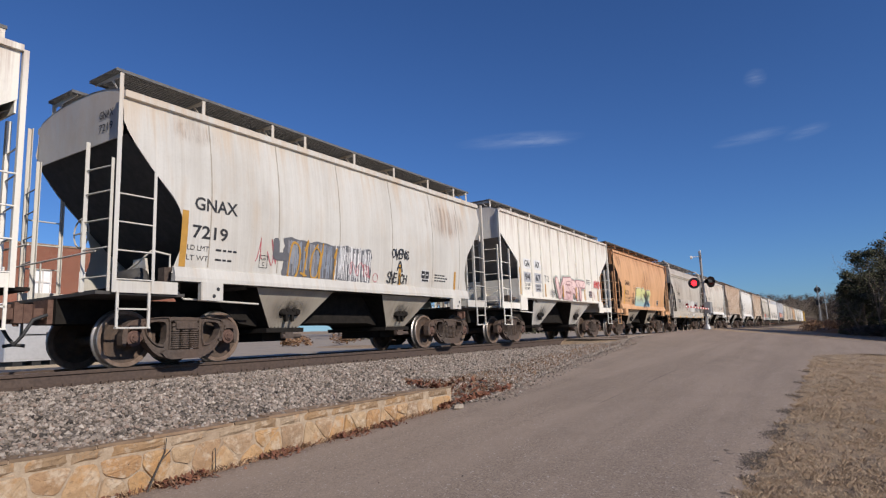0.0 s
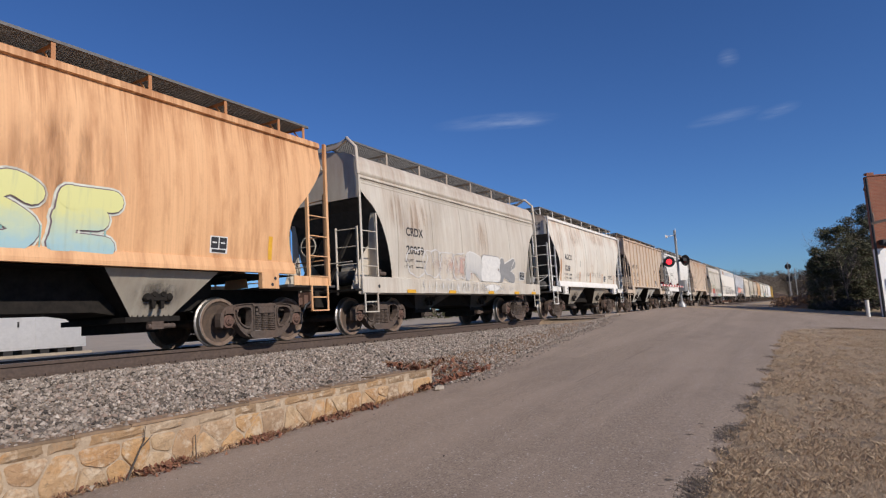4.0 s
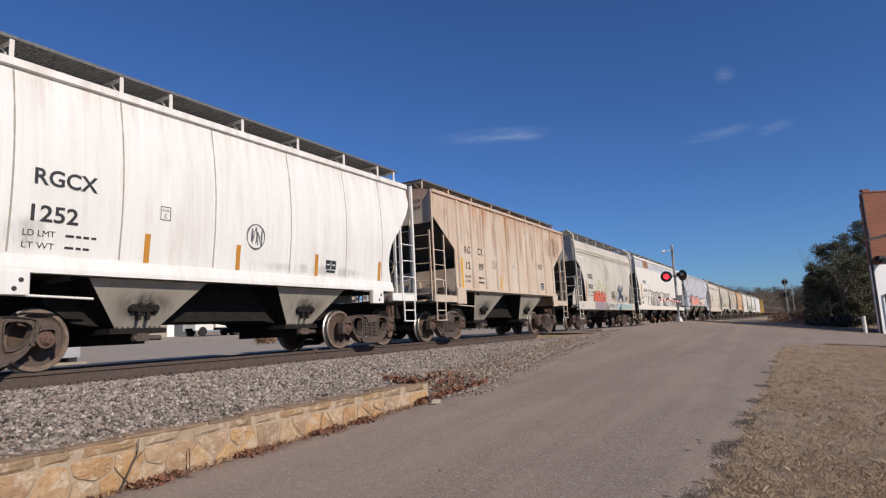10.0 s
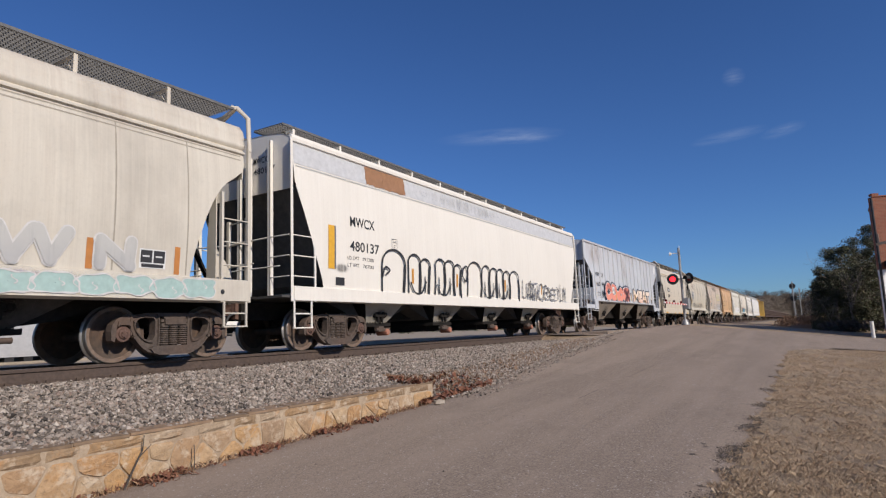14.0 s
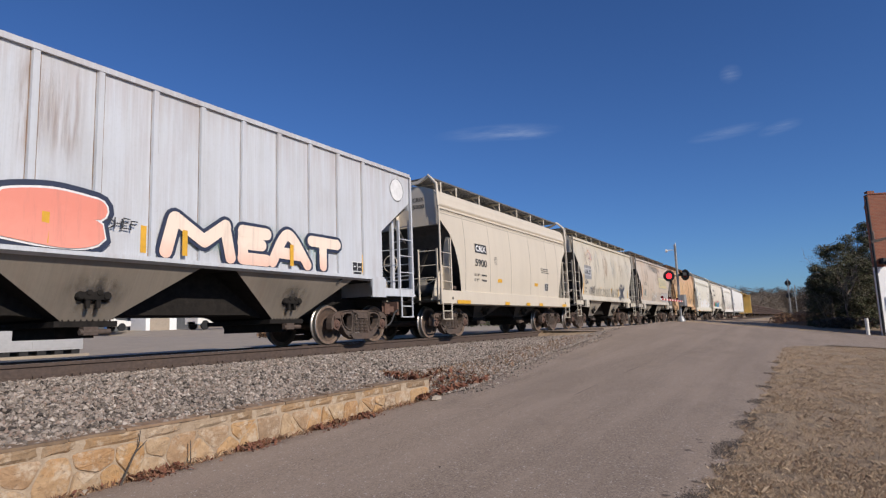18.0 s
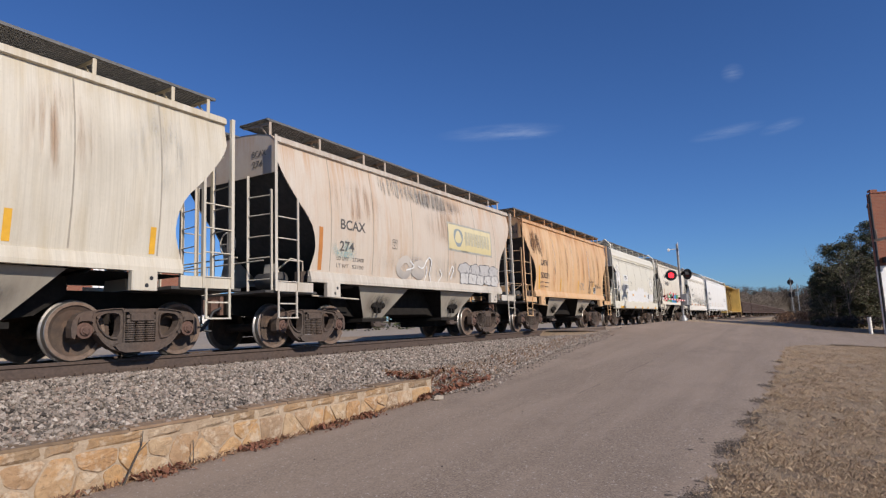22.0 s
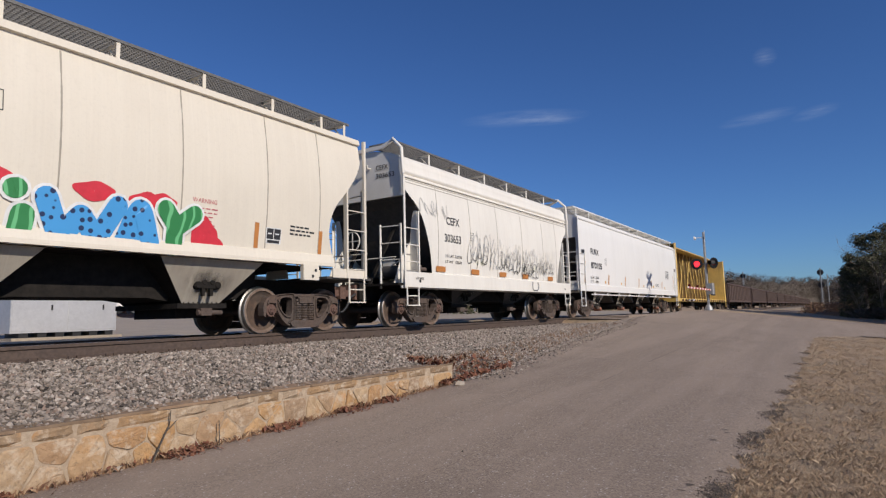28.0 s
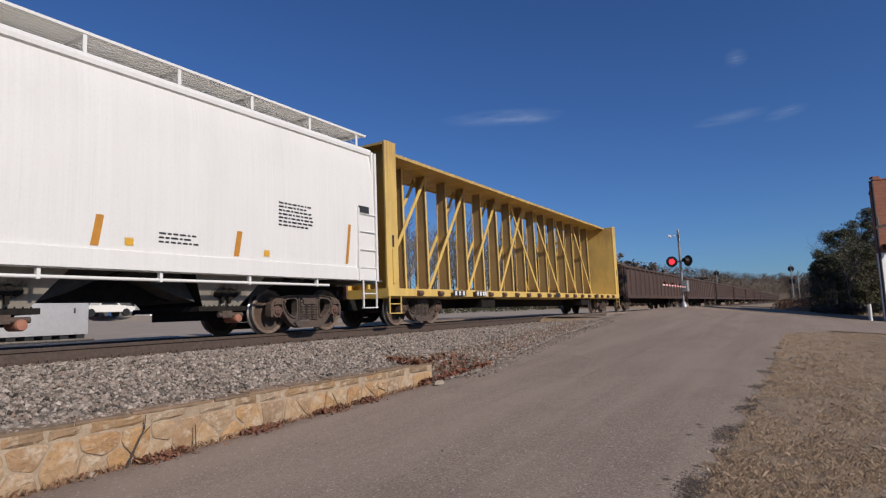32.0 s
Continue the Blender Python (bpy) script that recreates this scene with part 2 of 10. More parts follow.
def part(name, b, mat, parent, label=""):
    ob = new(name, b if isinstance(b, bpy.types.Mesh) else b.mesh(name, mat))
    ob.parent = parent
    return tagged(ob, label) if label else ob


def thing(name, label, category, group="", kind="", at=None, b=None, mat=None):
    ob = new(name, b.mesh(name, mat) if b else None)
    if at:
        ob.matrix_basis = at
    return tagged(ob, label, category, group, kind)


def lerp(pts, z):
    """Piecewise-linear value at z of (z, value) pairs in rising z."""
    if z <= pts[0][0]:
        return pts[0][1]
    for (a, va), (b, vb) in zip(pts, pts[1:]):
        if z <= b:
            return va + (vb - va) * (z - a) / (b - a)
    return pts[-1][1]


# ---- plan ----
TRACK_Y, RAIL_Z = 10.45, 1.31
SPEED = 7.85


def ground_z(x, y):
    xc, yc = min(max(x, -25), 36), min(max(y, -9), 7)
    z = 0.0224 * xc + 0.00333 * xc * yc
    if x > 36:
        z += (1.05 - z) * min(1, (x - 36) / 70)
    far = 1.02 + min(max(0, y - 17), 90) * 0.035
    if y > 5.6 and x > 22:
        k = min(1, max(0, (y - 5.6) / 2.4)) * min(1, (x - 22) / 4)
        z += ((1.29 if x < 40 else 1.0) - z) * k
    if y > 7:
        k = min(1, (y - 7) / 4)
        top = 1.29 if 24 < x < 37 else far
        z += (top - z) * k
    return z

# ---- ground, road, wall, track ----
M["ground"], _nt, _p = nodes("dry_grass_ground")
_v = coords(_nt)
_f = noise_tex(_nt, _v, 60.0, 6, 0.75)
_c = mix(_nt, ramp(_nt, _f, 0.30, 0.66), (0.215, 0.155, 0.10), (0.50, 0.375, 0.245))
# Stretched dark patches: bare soil plus painted shade of uneven ground.
_c = mix(_nt, mul(_nt, ramp(_nt, noise_tex(_nt, coords(_nt, (1.0, 1.5, 1)), 2.6, 6, 0.72), 0.48, 0.66), 0.72), _c, (0.115, 0.088, 0.066))
_c = mix(_nt, mul(_nt, ramp(_nt, noise_tex(_nt, _v, 0.7, 4, 0.6), 0.42, 0.68), 0.5), _c, (0.44, 0.29, 0.165))
_nt.links.new(_c, _p.inputs["Base Color"])
_p.inputs["Roughness"].default_value = 0.95
bump(_nt, _p, _f, 0.9, 0.03)
M["lot"] = rough_mat("pale_concrete", (0.30, 0.245, 0.185), (0.42, 0.35, 0.27), 8, 0.9, 0.0, 0.2, 0.006, (0.22, 0.2, 0.18))
M["mortar"] = rough_mat("mortar", (0.30, 0.225, 0.15), (0.50, 0.40, 0.29), 10, 0.95, 0.0, 0.8, 0.02, (0.22, 0.14, 0.08))


def asphalt(name):
    """Old bitumen: pale aggregate showing through, wheel paths along the lane, dark seams and stains."""
    m, nt, p = nodes(name)
    v = coords(nt)
    grit = N(nt, "ShaderNodeTexVoronoi", Scale=70.0)
    nt.links.new(v, grit.inputs["Vector"])
    sep = nt.nodes.new("ShaderNodeSeparateColor")
    nt.links.new(grit.outputs["Color"], sep.inputs[0])
    fine = noise_tex(nt, v, 160.0, 3, 0.7)
    mid = noise_tex(nt, v, 9.0, 5, 0.65)
    lanes = noise_tex(nt, coords(nt, (0.10, 1.5, 1)), 1.0, 4, 0.6)
    big = noise_tex(nt, v, 0.55, 5, 0.65)
    col = mix(nt, sep.outputs[0], (0.15, 0.111, 0.083), (0.39, 0.302, 0.228))
    col = mix(nt, mul(nt, ramp(nt, fine, 0.35, 0.65), 0.45), col, (0.30, 0.232, 0.178))
    col = mix(nt, mul(nt, ramp(nt, mid, 0.35, 0.7), 0.3), col, (0.21, 0.16, 0.12))
    col = mix(nt, mul(nt, ramp(nt, lanes, 0.42, 0.62), 0.55), col, (0.355, 0.272, 0.208))
    col = mix(nt, mul(nt, ramp(nt, big, 0.5, 0.72), 0.5), col, (0.19, 0.145, 0.11))
    chip = mul(nt, ramp(nt, sep.outputs[1], 0.975, 0.985), 0.8)
    col = mix(nt, chip, col, (0.50, 0.45, 0.40))
    nt.links.new(col, p.inputs["Base Color"])
    p.inputs["Roughness"].default_value = 0.92
    bump(nt, p, mix(nt, 0.5, sep.outputs[2], fine), 0.75, 0.012)
    return m


M["asphalt"] = asphalt("worn_asphalt")


def spread(a, b, near_a, near_b, fine, coarse):
    """Rising positions from a to b, fine between near_a and near_b, growing outside."""
    out, v, s = [], near_a, fine
    while v > a:
        out.append(v)
        s = min(s * 1.25, coarse)
        v -= s
    out = [a] + out[::-1]
    v = near_a + fine
    while v < near_b:
        out.append(v)
        v += fine
    s = fine
    while v < b:
        out.append(v)
        s = min(s * 1.25, coarse)
        v += s
    return out + [b]


gx, gy = spread(-250, 1500, -4, 45, 0.5, 80), spread(-700, 700, -9, 16, 0.5, 80)
g = Build().grid([[(x, y, ground_z(x, y) + 0.02 * noise.noise((x * 0.7, y * 0.7, 0))) for x in gx] for y in gy])
ground = tagged(new("ground", g.mesh("ground", M["ground"])), "dry tan winter grass and bare earth beside the road", "ground", kind="structure")


def wall_y(x):
    return 6.29 - 0.0555 * x


def wall_top(x):
    return 0.665 + 0.0085 * x


def road_left(x):
    return wall_y(x) - 0.02 if x < 9.1 else lerp([(9.1, 5.76), (10.2, 5.6), (16.6, 6.4), (25.0, 6.9)], x)


def road_right(x):
    e = lerp([(2.0, 0.95), (5.1, 0.83), (7.5, 0.74), (10, 0.68), (14.7, 0.61), (20, 0.6)], x) + 0.11 * noise.noise((x * 1.3, 3.0, 0)) + 0.07 * noise.noise((x * 4.1, 7.0, 0))
    return e if x < 22 else e - (x - 22) ** 2 * 0.25


xs = [-12 + 0.2 * k for k in range(190)]
rows = []
for x in xs:
    a, b = road_right(x), road_left(x)
    rows.append([(x, a + (b - a) * k / 20, ground_z(x, a + (b - a) * k / 20) + 0.035 - (0.03 if k in (0, 20) else 0)) for k in range(21)])
road = tagged(new("road", Build().grid(rows, True, flip=True).mesh("road", M["asphalt"])), "worn grey brown asphalt lane with a ragged edge", "road", kind="structure")
rows = []
for k in range(140):
    y = -60 + k * 0.5
    rows.append([(x, y, ground_z(x, y) + 0.03) for x in [24.3 + 0.5 * j + (0.2 * noise.noise((y * 0.8, j, 1)) if j in (0, 20) else 0) for j in range(21)]])
cross = tagged(new("crossing_road", Build().grid(rows, True).mesh("crossing_road", M["asphalt"])), "asphalt cross road leading over the railway", "road", kind="structure")
rows = [[(x, y, ground_z(x, y) + 0.03) for x in (-60, -30, -10, 0, 10, 20, 24, 30, 37, 60, 90)] for y in (15.5, 17, 22, 30, 40, 60, 66)]
lot = tagged(new("paved_lot", Build().grid(rows, True).mesh("paved_lot", M["lot"])), "pale paved street and parking lot behind the railway", "pavement", kind="structure")

# track: ballast bed, ties, rails
def bed_z(x, y):
    """Height of the ballast surface."""
    w = wall_y(x) + 0.25 if x < 9.1 else road_left(x) + 0.1
    lo = wall_top(x) - 0.03 if x < 9.1 else ground_z(x, w) + 0.02
    rise = 0.85 if x < 9.1 else 0.42 + 0.43 * min(1.0, (x - 9.1) / 4.0)
    d = abs(y - TRACK_Y)
    if d < 1.55:
        return RAIL_Z - (0.252 if y < TRACK_Y - 0.8 else 0.235)
    if y < TRACK_Y:
        k = (y - w) / (TRACK_Y - 1.55 - w)
        return lo + (RAIL_Z - 0.252 - lo) * max(0, min(1, k)) ** rise
    return max(RAIL_Z - 0.21 - (d - 1.55) * 0.3, ground_z(x, y) - 0.05)


M["ballast"] = rough_mat("ballast_bed", (0.10, 0.08, 0.064), (0.24, 0.20, 0.162), 45, 0.95, 0.0, 1.0, 0.03)
bx = spread(-60, 600, -6, 40, 0.4, 20)
rows = []
for x in bx:
    w = wall_y(x) + 0.16 if x < 9.1 else road_left(min(x, 24)) + 0.05
    ys = [w - 0.12] * (x > 9.1) + [w + 0.02] * (x <= 9.1) + [w + (TRACK_Y - 1.55 - w) * (k / 9) ** 1.4 for k in range(1, 10)] + [TRACK_Y - 0.85, TRACK_Y - 0.74, TRACK_Y, TRACK_Y + 1.55, TRACK_Y + 3.2]
    rows.append([(x, y, (ground_z(x, y) - 0.06 if x > 9.1 and j == 0 else bed_z(min(x, 24), y)) + (0.015 * noise.noise((x * 2, y * 2, 0)))) for j, y in enumerate(ys)])
bed = tagged(new("ballast_bed", Build().grid(rows, True, flip=True).mesh("ballast_bed", M["ballast"])), "grey crushed stone ballast bed of the railway", "ballast", kind="structure")

RAIL_PROF = [(-0.07, -0.172), (0.07, -0.172), (0.07, -0.16), (0.012, -0.14), (0.009, -0.05), (0.036, -0.038), (0.037, -0.008), (0.028, 0.0), (-0.028, 0.0), (-0.037, -0.008), (-0.036, -0.038), (-0.009, -0.05), (-0.012, -0.14), (-0.07, -0.16)]
track = tagged(new("railway_track"), "single railway track of rusty steel rails on timber ties", "railway track", kind="structure")
for s in (-1, 1):
    b = Build()
    b.prism([(y + s * 0.7535, z * 1.3) for y, z in RAIL_PROF], "x", -80, 700)
    me = b.mesh("rail", M["rail"], M["railtop"])
    for pl in me.polygons:
        if pl.normal.z > 0.9 and pl.center.z > -0.01:
            pl.material_index = 1
    r = part("rail", me, None, track)
    r.location = (0, TRACK_Y, RAIL_Z)
tie = Build()
tie.soft_box(-0.115, 0.115, -1.3, 1.3, -0.38, -0.240, 0.01)
tie_me = tie.mesh("tie", M["tie"])
pl = Build()
for s in (-1, 1):
    pl.box(-0.09, 0.09, s * 0.7535 - 0.17, s * 0.7535 + 0.17, -0.240, -0.214)
    for dx, dy in ((-0.06, -0.1), (0.06, -0.1), (-0.06, 0.1), (0.06, 0.1)):
        pl.box(dx - 0.012, dx + 0.012, s * 0.7535 + dy - 0.016, s * 0.7535 + dy + 0.016, -0.222, -0.180)
plate_me = pl.mesh("tie_plate", M["rail"])
k = 0
x = -6.0
while x < 60:
    o = part("tie", tie_me, None, track)
    o.matrix_basis = pose(x, TRACK_Y + random.uniform(-0.03, 0.03), RAIL_Z, 0, 0, random.uniform(-0.8, 0.8))
    o = part("tie_plate", plate_me, None, track)
    o.location = (x, TRACK_Y, RAIL_Z)
    x += 0.53 + random.uniform(-0.02, 0.02)

# ---- rolling stock: shared meshes ----
def wheel_profile():
    return [(0.0, 0.0), (0.10, 0.0), (0.115, 0.02), (0.125, 0.05), (0.20, 0.075), (0.33, 0.06), (0.385, 0.03), (0.40, 0.0), (0.447, 0.0), (0.457, 0.01),
            (0.46, 0.095), (0.487, 0.115), (0.49, 0.135), (0.48, 0.145), (0.40, 0.145), (0.37, 0.12), (0.20, 0.115), (0.12, 0.16), (0.09, 0.17), (0.0, 0.17)]


def make_wheelset():
    b = Build()
    prof = wheel_profile()
    for s in (-1, 1):
        p = [(r, (-0.82 + y) if s < 0 else (0.82 - y)) for r, y in prof]
        b.lathe(p if s < 0 else p[::-1], (0, 0, 0), 36)
    b.tube([(0, -0.7, 0), (0, 0.7, 0)], 0.085, 10, False)
    # casting lugs on the plates, so that the turning shows
    for k in range(3):
        a = k * 2 * math.pi / 3
        for s in (-1, 1):
            b.add([(0.28 * math.cos(a + d) * q, s * (0.755 if q > 0.9 else 0.75), 0.28 * math.sin(a + d) * q) for d, q in ((-0.13, 0.85), (0.13, 0.85), (0.1, 1.1), (-0.1, 1.1))], [(0, 1, 2, 3) if s < 0 else (3, 2, 1, 0)])
    me = b.mesh("wheelset", M["wheel"], M["tread"], M["plate"])
    for pl in me.polygons:
        r = [math.hypot(me.vertices[i].co.x, me.vertices[i].co.z) for i in pl.vertices]
        if min(r) > 0.44:
            pl.material_index = 1
        elif max(r) < 0.391:
            pl.material_index = 2
    return me


def ray_hit(poly, c, a):
    """Distance from c to the outline poly in direction a."""
    dx, dz, best = math.cos(a), math.sin(a), 1e-3
    for (x1, z1), (x2, z2) in zip(poly, poly[1:] + poly[:1]):
        ex, ez = x2 - x1, z2 - z1
        det = dx * -ez + dz * ex
        if abs(det) < 1e-9:
            continue
        t = ((x1 - c[0]) * -ez + (z1 - c[1]) * ex) / det
        u = (dx * (z1 - c[1]) - dz * (x1 - c[0])) / det
        if t > 0 and -1e-6 <= u <= 1 + 1e-6:
            best = max(best, t)
    return best


def cast_web(b, outer, hole, c, y0, y1, s, n=30):
    """A cast web with a rounded opening, flanged along both edges; s mirrors it in x."""
    rings = []
    for f, dy in ((0.0, None), (0.0, 0.0), (0.16, 0.0), (0.26, 0.035), (0.74, 0.035), (0.84, 0.0), (1.0, 0.0), (1.0, None)):
        row = []
        for k in range(n + 1):
            a = 2 * math.pi * k / n
            h, o = ray_hit(hole, c, a), ray_hit(outer, c, a)
            r = h + (o - h) * f
            row.append((s * (c[0] + r * math.cos(a)), y1 if dy is None else y0 + dy, c[1] + r * math.sin(a)))
        rings.append(row)
    b.grid(rings, False, flip=s < 0)


def make_side_frame():
    b = Build()
    y0, y1 = -1.09, -0.92
    outer = [(0.27, 0.80), (0.42, 0.80), (0.62, 0.78), (0.76, 0.76), (0.785, 0.70), (0.78, 0.56), (0.75, 0.47), (0.69, 0.36), (0.60, 0.25), (0.50, 0.17), (0.40, 0.13), (0.27, 0.12), (0.265, 0.3), (0.265, 0.6)]
    hole = [(0.38, 0.715), (0.50, 0.725), (0.61, 0.71), (0.685, 0.665), (0.70, 0.59), (0.66, 0.49), (0.58, 0.40), (0.48, 0.345), (0.39, 0.345), (0.355, 0.42), (0.345, 0.56), (0.35, 0.67)]
    for s in (-1, 1):
        cast_web(b, outer, hole, (0.52, 0.55), y0, y1, s)
        jaw = [(0.74, 0.765), (0.90, 0.745), (1.00, 0.70), (1.07, 0.61), (1.09, 0.50), (1.08, 0.36), (1.03, 0.33), (1.01, 0.42), (1.0, 0.56), (0.95, 0.605), (0.83, 0.605), (0.78, 0.56), (0.765, 0.42), (0.74, 0.45)]
        b.prism([(s * x, z) for x, z in jaw], "y", y0 + 0.012, y1)
        b.prism([(s * x, z) for x, z in ((0.80, 0.66), (0.98, 0.66), (1.0, 0.575), (0.96, 0.60), (0.82, 0.60), (0.78, 0.575))], "y", y0 - 0.02, y0 + 0.03)
        b.tube([(s * 0.70, y0 - 0.012, 0.66), (s * 0.70, y0 + 0.02, 0.66)], 0.028, 8)
        b.tube([(s * 0.70, y0 - 0.02, 0.40), (s * 0.70, y0 + 0.06, 0.40)], 0.03, 8)
    b.prism([(-0.44, 0.20), (-0.38, 0.13), (-0.28, 0.095), (0.28, 0.095), (0.38, 0.13), (0.44, 0.20), (0.38, 0.25), (-0.38, 0.25)], "y", y0 - 0.045, y1)
    b.prism([(-0.28, 0.80), (0.28, 0.80), (0.28, 0.74), (-0.28, 0.74)], "y", y0 + 0.004, y1)
    b.prism([(-0.22, 0.735), (0.22, 0.735), (0.20, 0.70), (-0.20, 0.70)], "y", y0 - 0.025, y0 + 0.02)
    return b.mesh("side_frame", M["truck"])


def make_springs():
    b = Build()
    for cx in (-0.175, 0.0, 0.175):
        for cy in (-1.06, -0.95):
            for k in range(9):
                z = 0.265 + k * 0.036
                b.tube([(cx, cy, z), (cx, cy, z + 0.013), (cx, cy, z + 0.026)], [0.072, 0.087, 0.072], 10, False)
    b.box(-0.25, 0.25, -0.93, -0.90, 0.26, 0.60)
    b.prism([(-0.255, 0.58), (0.255, 0.58), (0.25, 0.62), (0.12, 0.63), (0.11, 0.68), (-0.11, 0.68), (-0.12, 0.63), (-0.25, 0.62)], "y", -1.12, -0.6)
    for s in (-1, 1):
        b.prism([(s * 0.25, 0.64), (s * 0.14, 0.645), (s * 0.13, 0.69), (s * 0.25, 0.69)], "y", -1.105, -0.8)
    return b.mesh("spring_nest", M["truck"])


def make_bearing():
    b = Build()
    b.lathe([(0.0, -0.09), (0.05, -0.09), (0.06, -0.075), (0.075, -0.07), (0.085, -0.045), (0.125, -0.04), (0.132, 0.06), (0.0, 0.06)], (0, 0, 0), 16)
    for k in range(3):
        a = k * 2.094 + 0.5
        b.tube([(0.045 * math.cos(a), -0.09, 0.045 * math.sin(a)), (0.045 * math.cos(a), -0.105, 0.045 * math.sin(a))], 0.014, 6)
    return b.mesh("bearing", M["truck_rust"])


def make_bolster():
    b = Build()
    b.prism([(-1.15, 0.60), (-0.9, 0.48), (0.9, 0.48), (1.15, 0.60), (1.15, 0.70), (0.5, 0.78), (-0.5, 0.78), (-1.15, 0.70)], "x", -0.2, 0.2)
    return b.mesh("bolster", M["truck"])


def make_brake_beam():
    b = Build()
    b.beam((0, -0.75, 0.40), (0, 0.75, 0.40), 0.06, 0.09)
    for s in (-1, 1):
        b.prism([(-0.06, 0.30), (0.05, 0.30), (0.07, 0.56), (-0.04, 0.56)], "y", s * 0.78, s * 0.70)
    b.beam((0, -0.7, 0.40), (0.14, 0, 0.45), 0.05, 0.05).beam((0, 0.7, 0.40), (0.14, 0, 0.45), 0.05, 0.05)
    return b.mesh("brake_beam", M["truck"])


def make_coupler():
    b = Build()
    b.box(0, 0.40, -0.12, 0.12, 0.80, 0.97)
    b.prism([(0.36, -0.17), (0.56, -0.17), (0.62, -0.10), (0.60, 0.02), (0.50, 0.03), (0.50, 0.16), (0.40, 0.2), (0.34, 0.12)], "z", 0.74, 1.03)
    b.tube([(0.46, 0.10, 0.70), (0.46, 0.10, 1.06)], 0.035, 8)
    b.box(-0.1, 0.08, -0.24, 0.24, 0.72, 1.10)
    return b.mesh("coupler", M["truck_rust"])


def make_hose():
    b = Build()
    b.tube([(0.1, 0.28, 0.86), (0.3, 0.30, 0.78), (0.42, 0.28, 0.55), (0.5, 0.22, 0.42), (0.62, 0.15, 0.40)], 0.028, 8)
    return b.mesh("air_hose", M["black"])


MESH = dict(wheelset=make_wheelset(), side_frame=make_side_frame(), spring=make_springs(), bearing=make_bearing(), bolster=make_bolster(), brake=make_brake_beam(), coupler=make_coupler(), hose=make_hose())
WHEELSETS = []


def add_truck(car, x, rusty=False):
    t = part("truck", MESH["bolster"], None, car)
    t.location = (x, 0, 0)
    for s in (0, 180):
        f = part("side_frame", MESH["side_frame"], None, t)
        f.matrix_basis = pose(0, 0, 0, 0, 0, s)
        g = part("spring_nest", MESH["spring"], None, t)
        g.matrix_basis = pose(0, 0, 0, 0, 0, s)
        for wx in (-0.889, 0.889):
            k = part("bearing", MESH["bearing"], None, t)
            k.matrix_basis = pose(0, 0, 0, 0, 0, s) @ pose(wx, -1.03, 0.457)
            if rusty:
                k["label"] = "rust-red bearing end cap"
    for wx in (-0.889, 0.889):
        w = part("wheelset", MESH["wheelset"], None, t)
        w.location = (wx, 0, 0.457)
        WHEELSETS.append((w, wx))
        k = part("brake_beam", MESH["brake"], None, t)
        k.matrix_basis = pose(wx * 0.45, 0, 0, 0, 0, 0 if wx > 0 else 180)
    return t


def ladder(car, name, p, q, top, bottom, rungs, mat, width=0.05, second_top=None):
    """Two stiles standing at p and q (x, y), rungs between them; second_top: the height of the stile at q."""
    b = Build()
    for (x, y), t in ((p, top), (q, second_top or top)):
        wide = width * (1.25 if (x, y) == p else 0.9)
        out = -1 if y < 0 else 1
        b.box(x - wide / 2, x + wide / 2, min(y, y + out * 0.012), max(y, y + out * 0.012), bottom, t)
        inn = wide / 2 - 0.012
        b.box(x - wide / 2 if x > 0 else x + inn, x - inn if x > 0 else x + wide / 2, min(y - out * 0.055, y), max(y - out * 0.055, y), bottom, t)
    lad = part(name, b, mat, car)
    r = Build()
    r.tube([(p[0], p[1], 0), (q[0], q[1], 0)], 0.013, 6)
    me = r.mesh("rung", mat)
    for z in rungs:
        o = part("rung", me, None, lad)
        o.location = (0, 0, z)
    return lad


def stirrup(car, x, y, top, bottom, w, mat):
    b = Build()
    for s in (-1, 1):
        b.box(x + s * w / 2 - 0.02, x + s * w / 2 + 0.02, y - 0.012, y + 0.012, bottom, top)
    b.box(x - w / 2 - 0.02, x + w / 2 + 0.02, y - 0.03, y + 0.03, bottom - 0.025, bottom)
    b.box(x - w / 2, x + w / 2, y - 0.012, y + 0.012, (top + bottom) / 2 - 0.01, (top + bottom) / 2 + 0.015)
    return part("sill_step", b, mat, car)


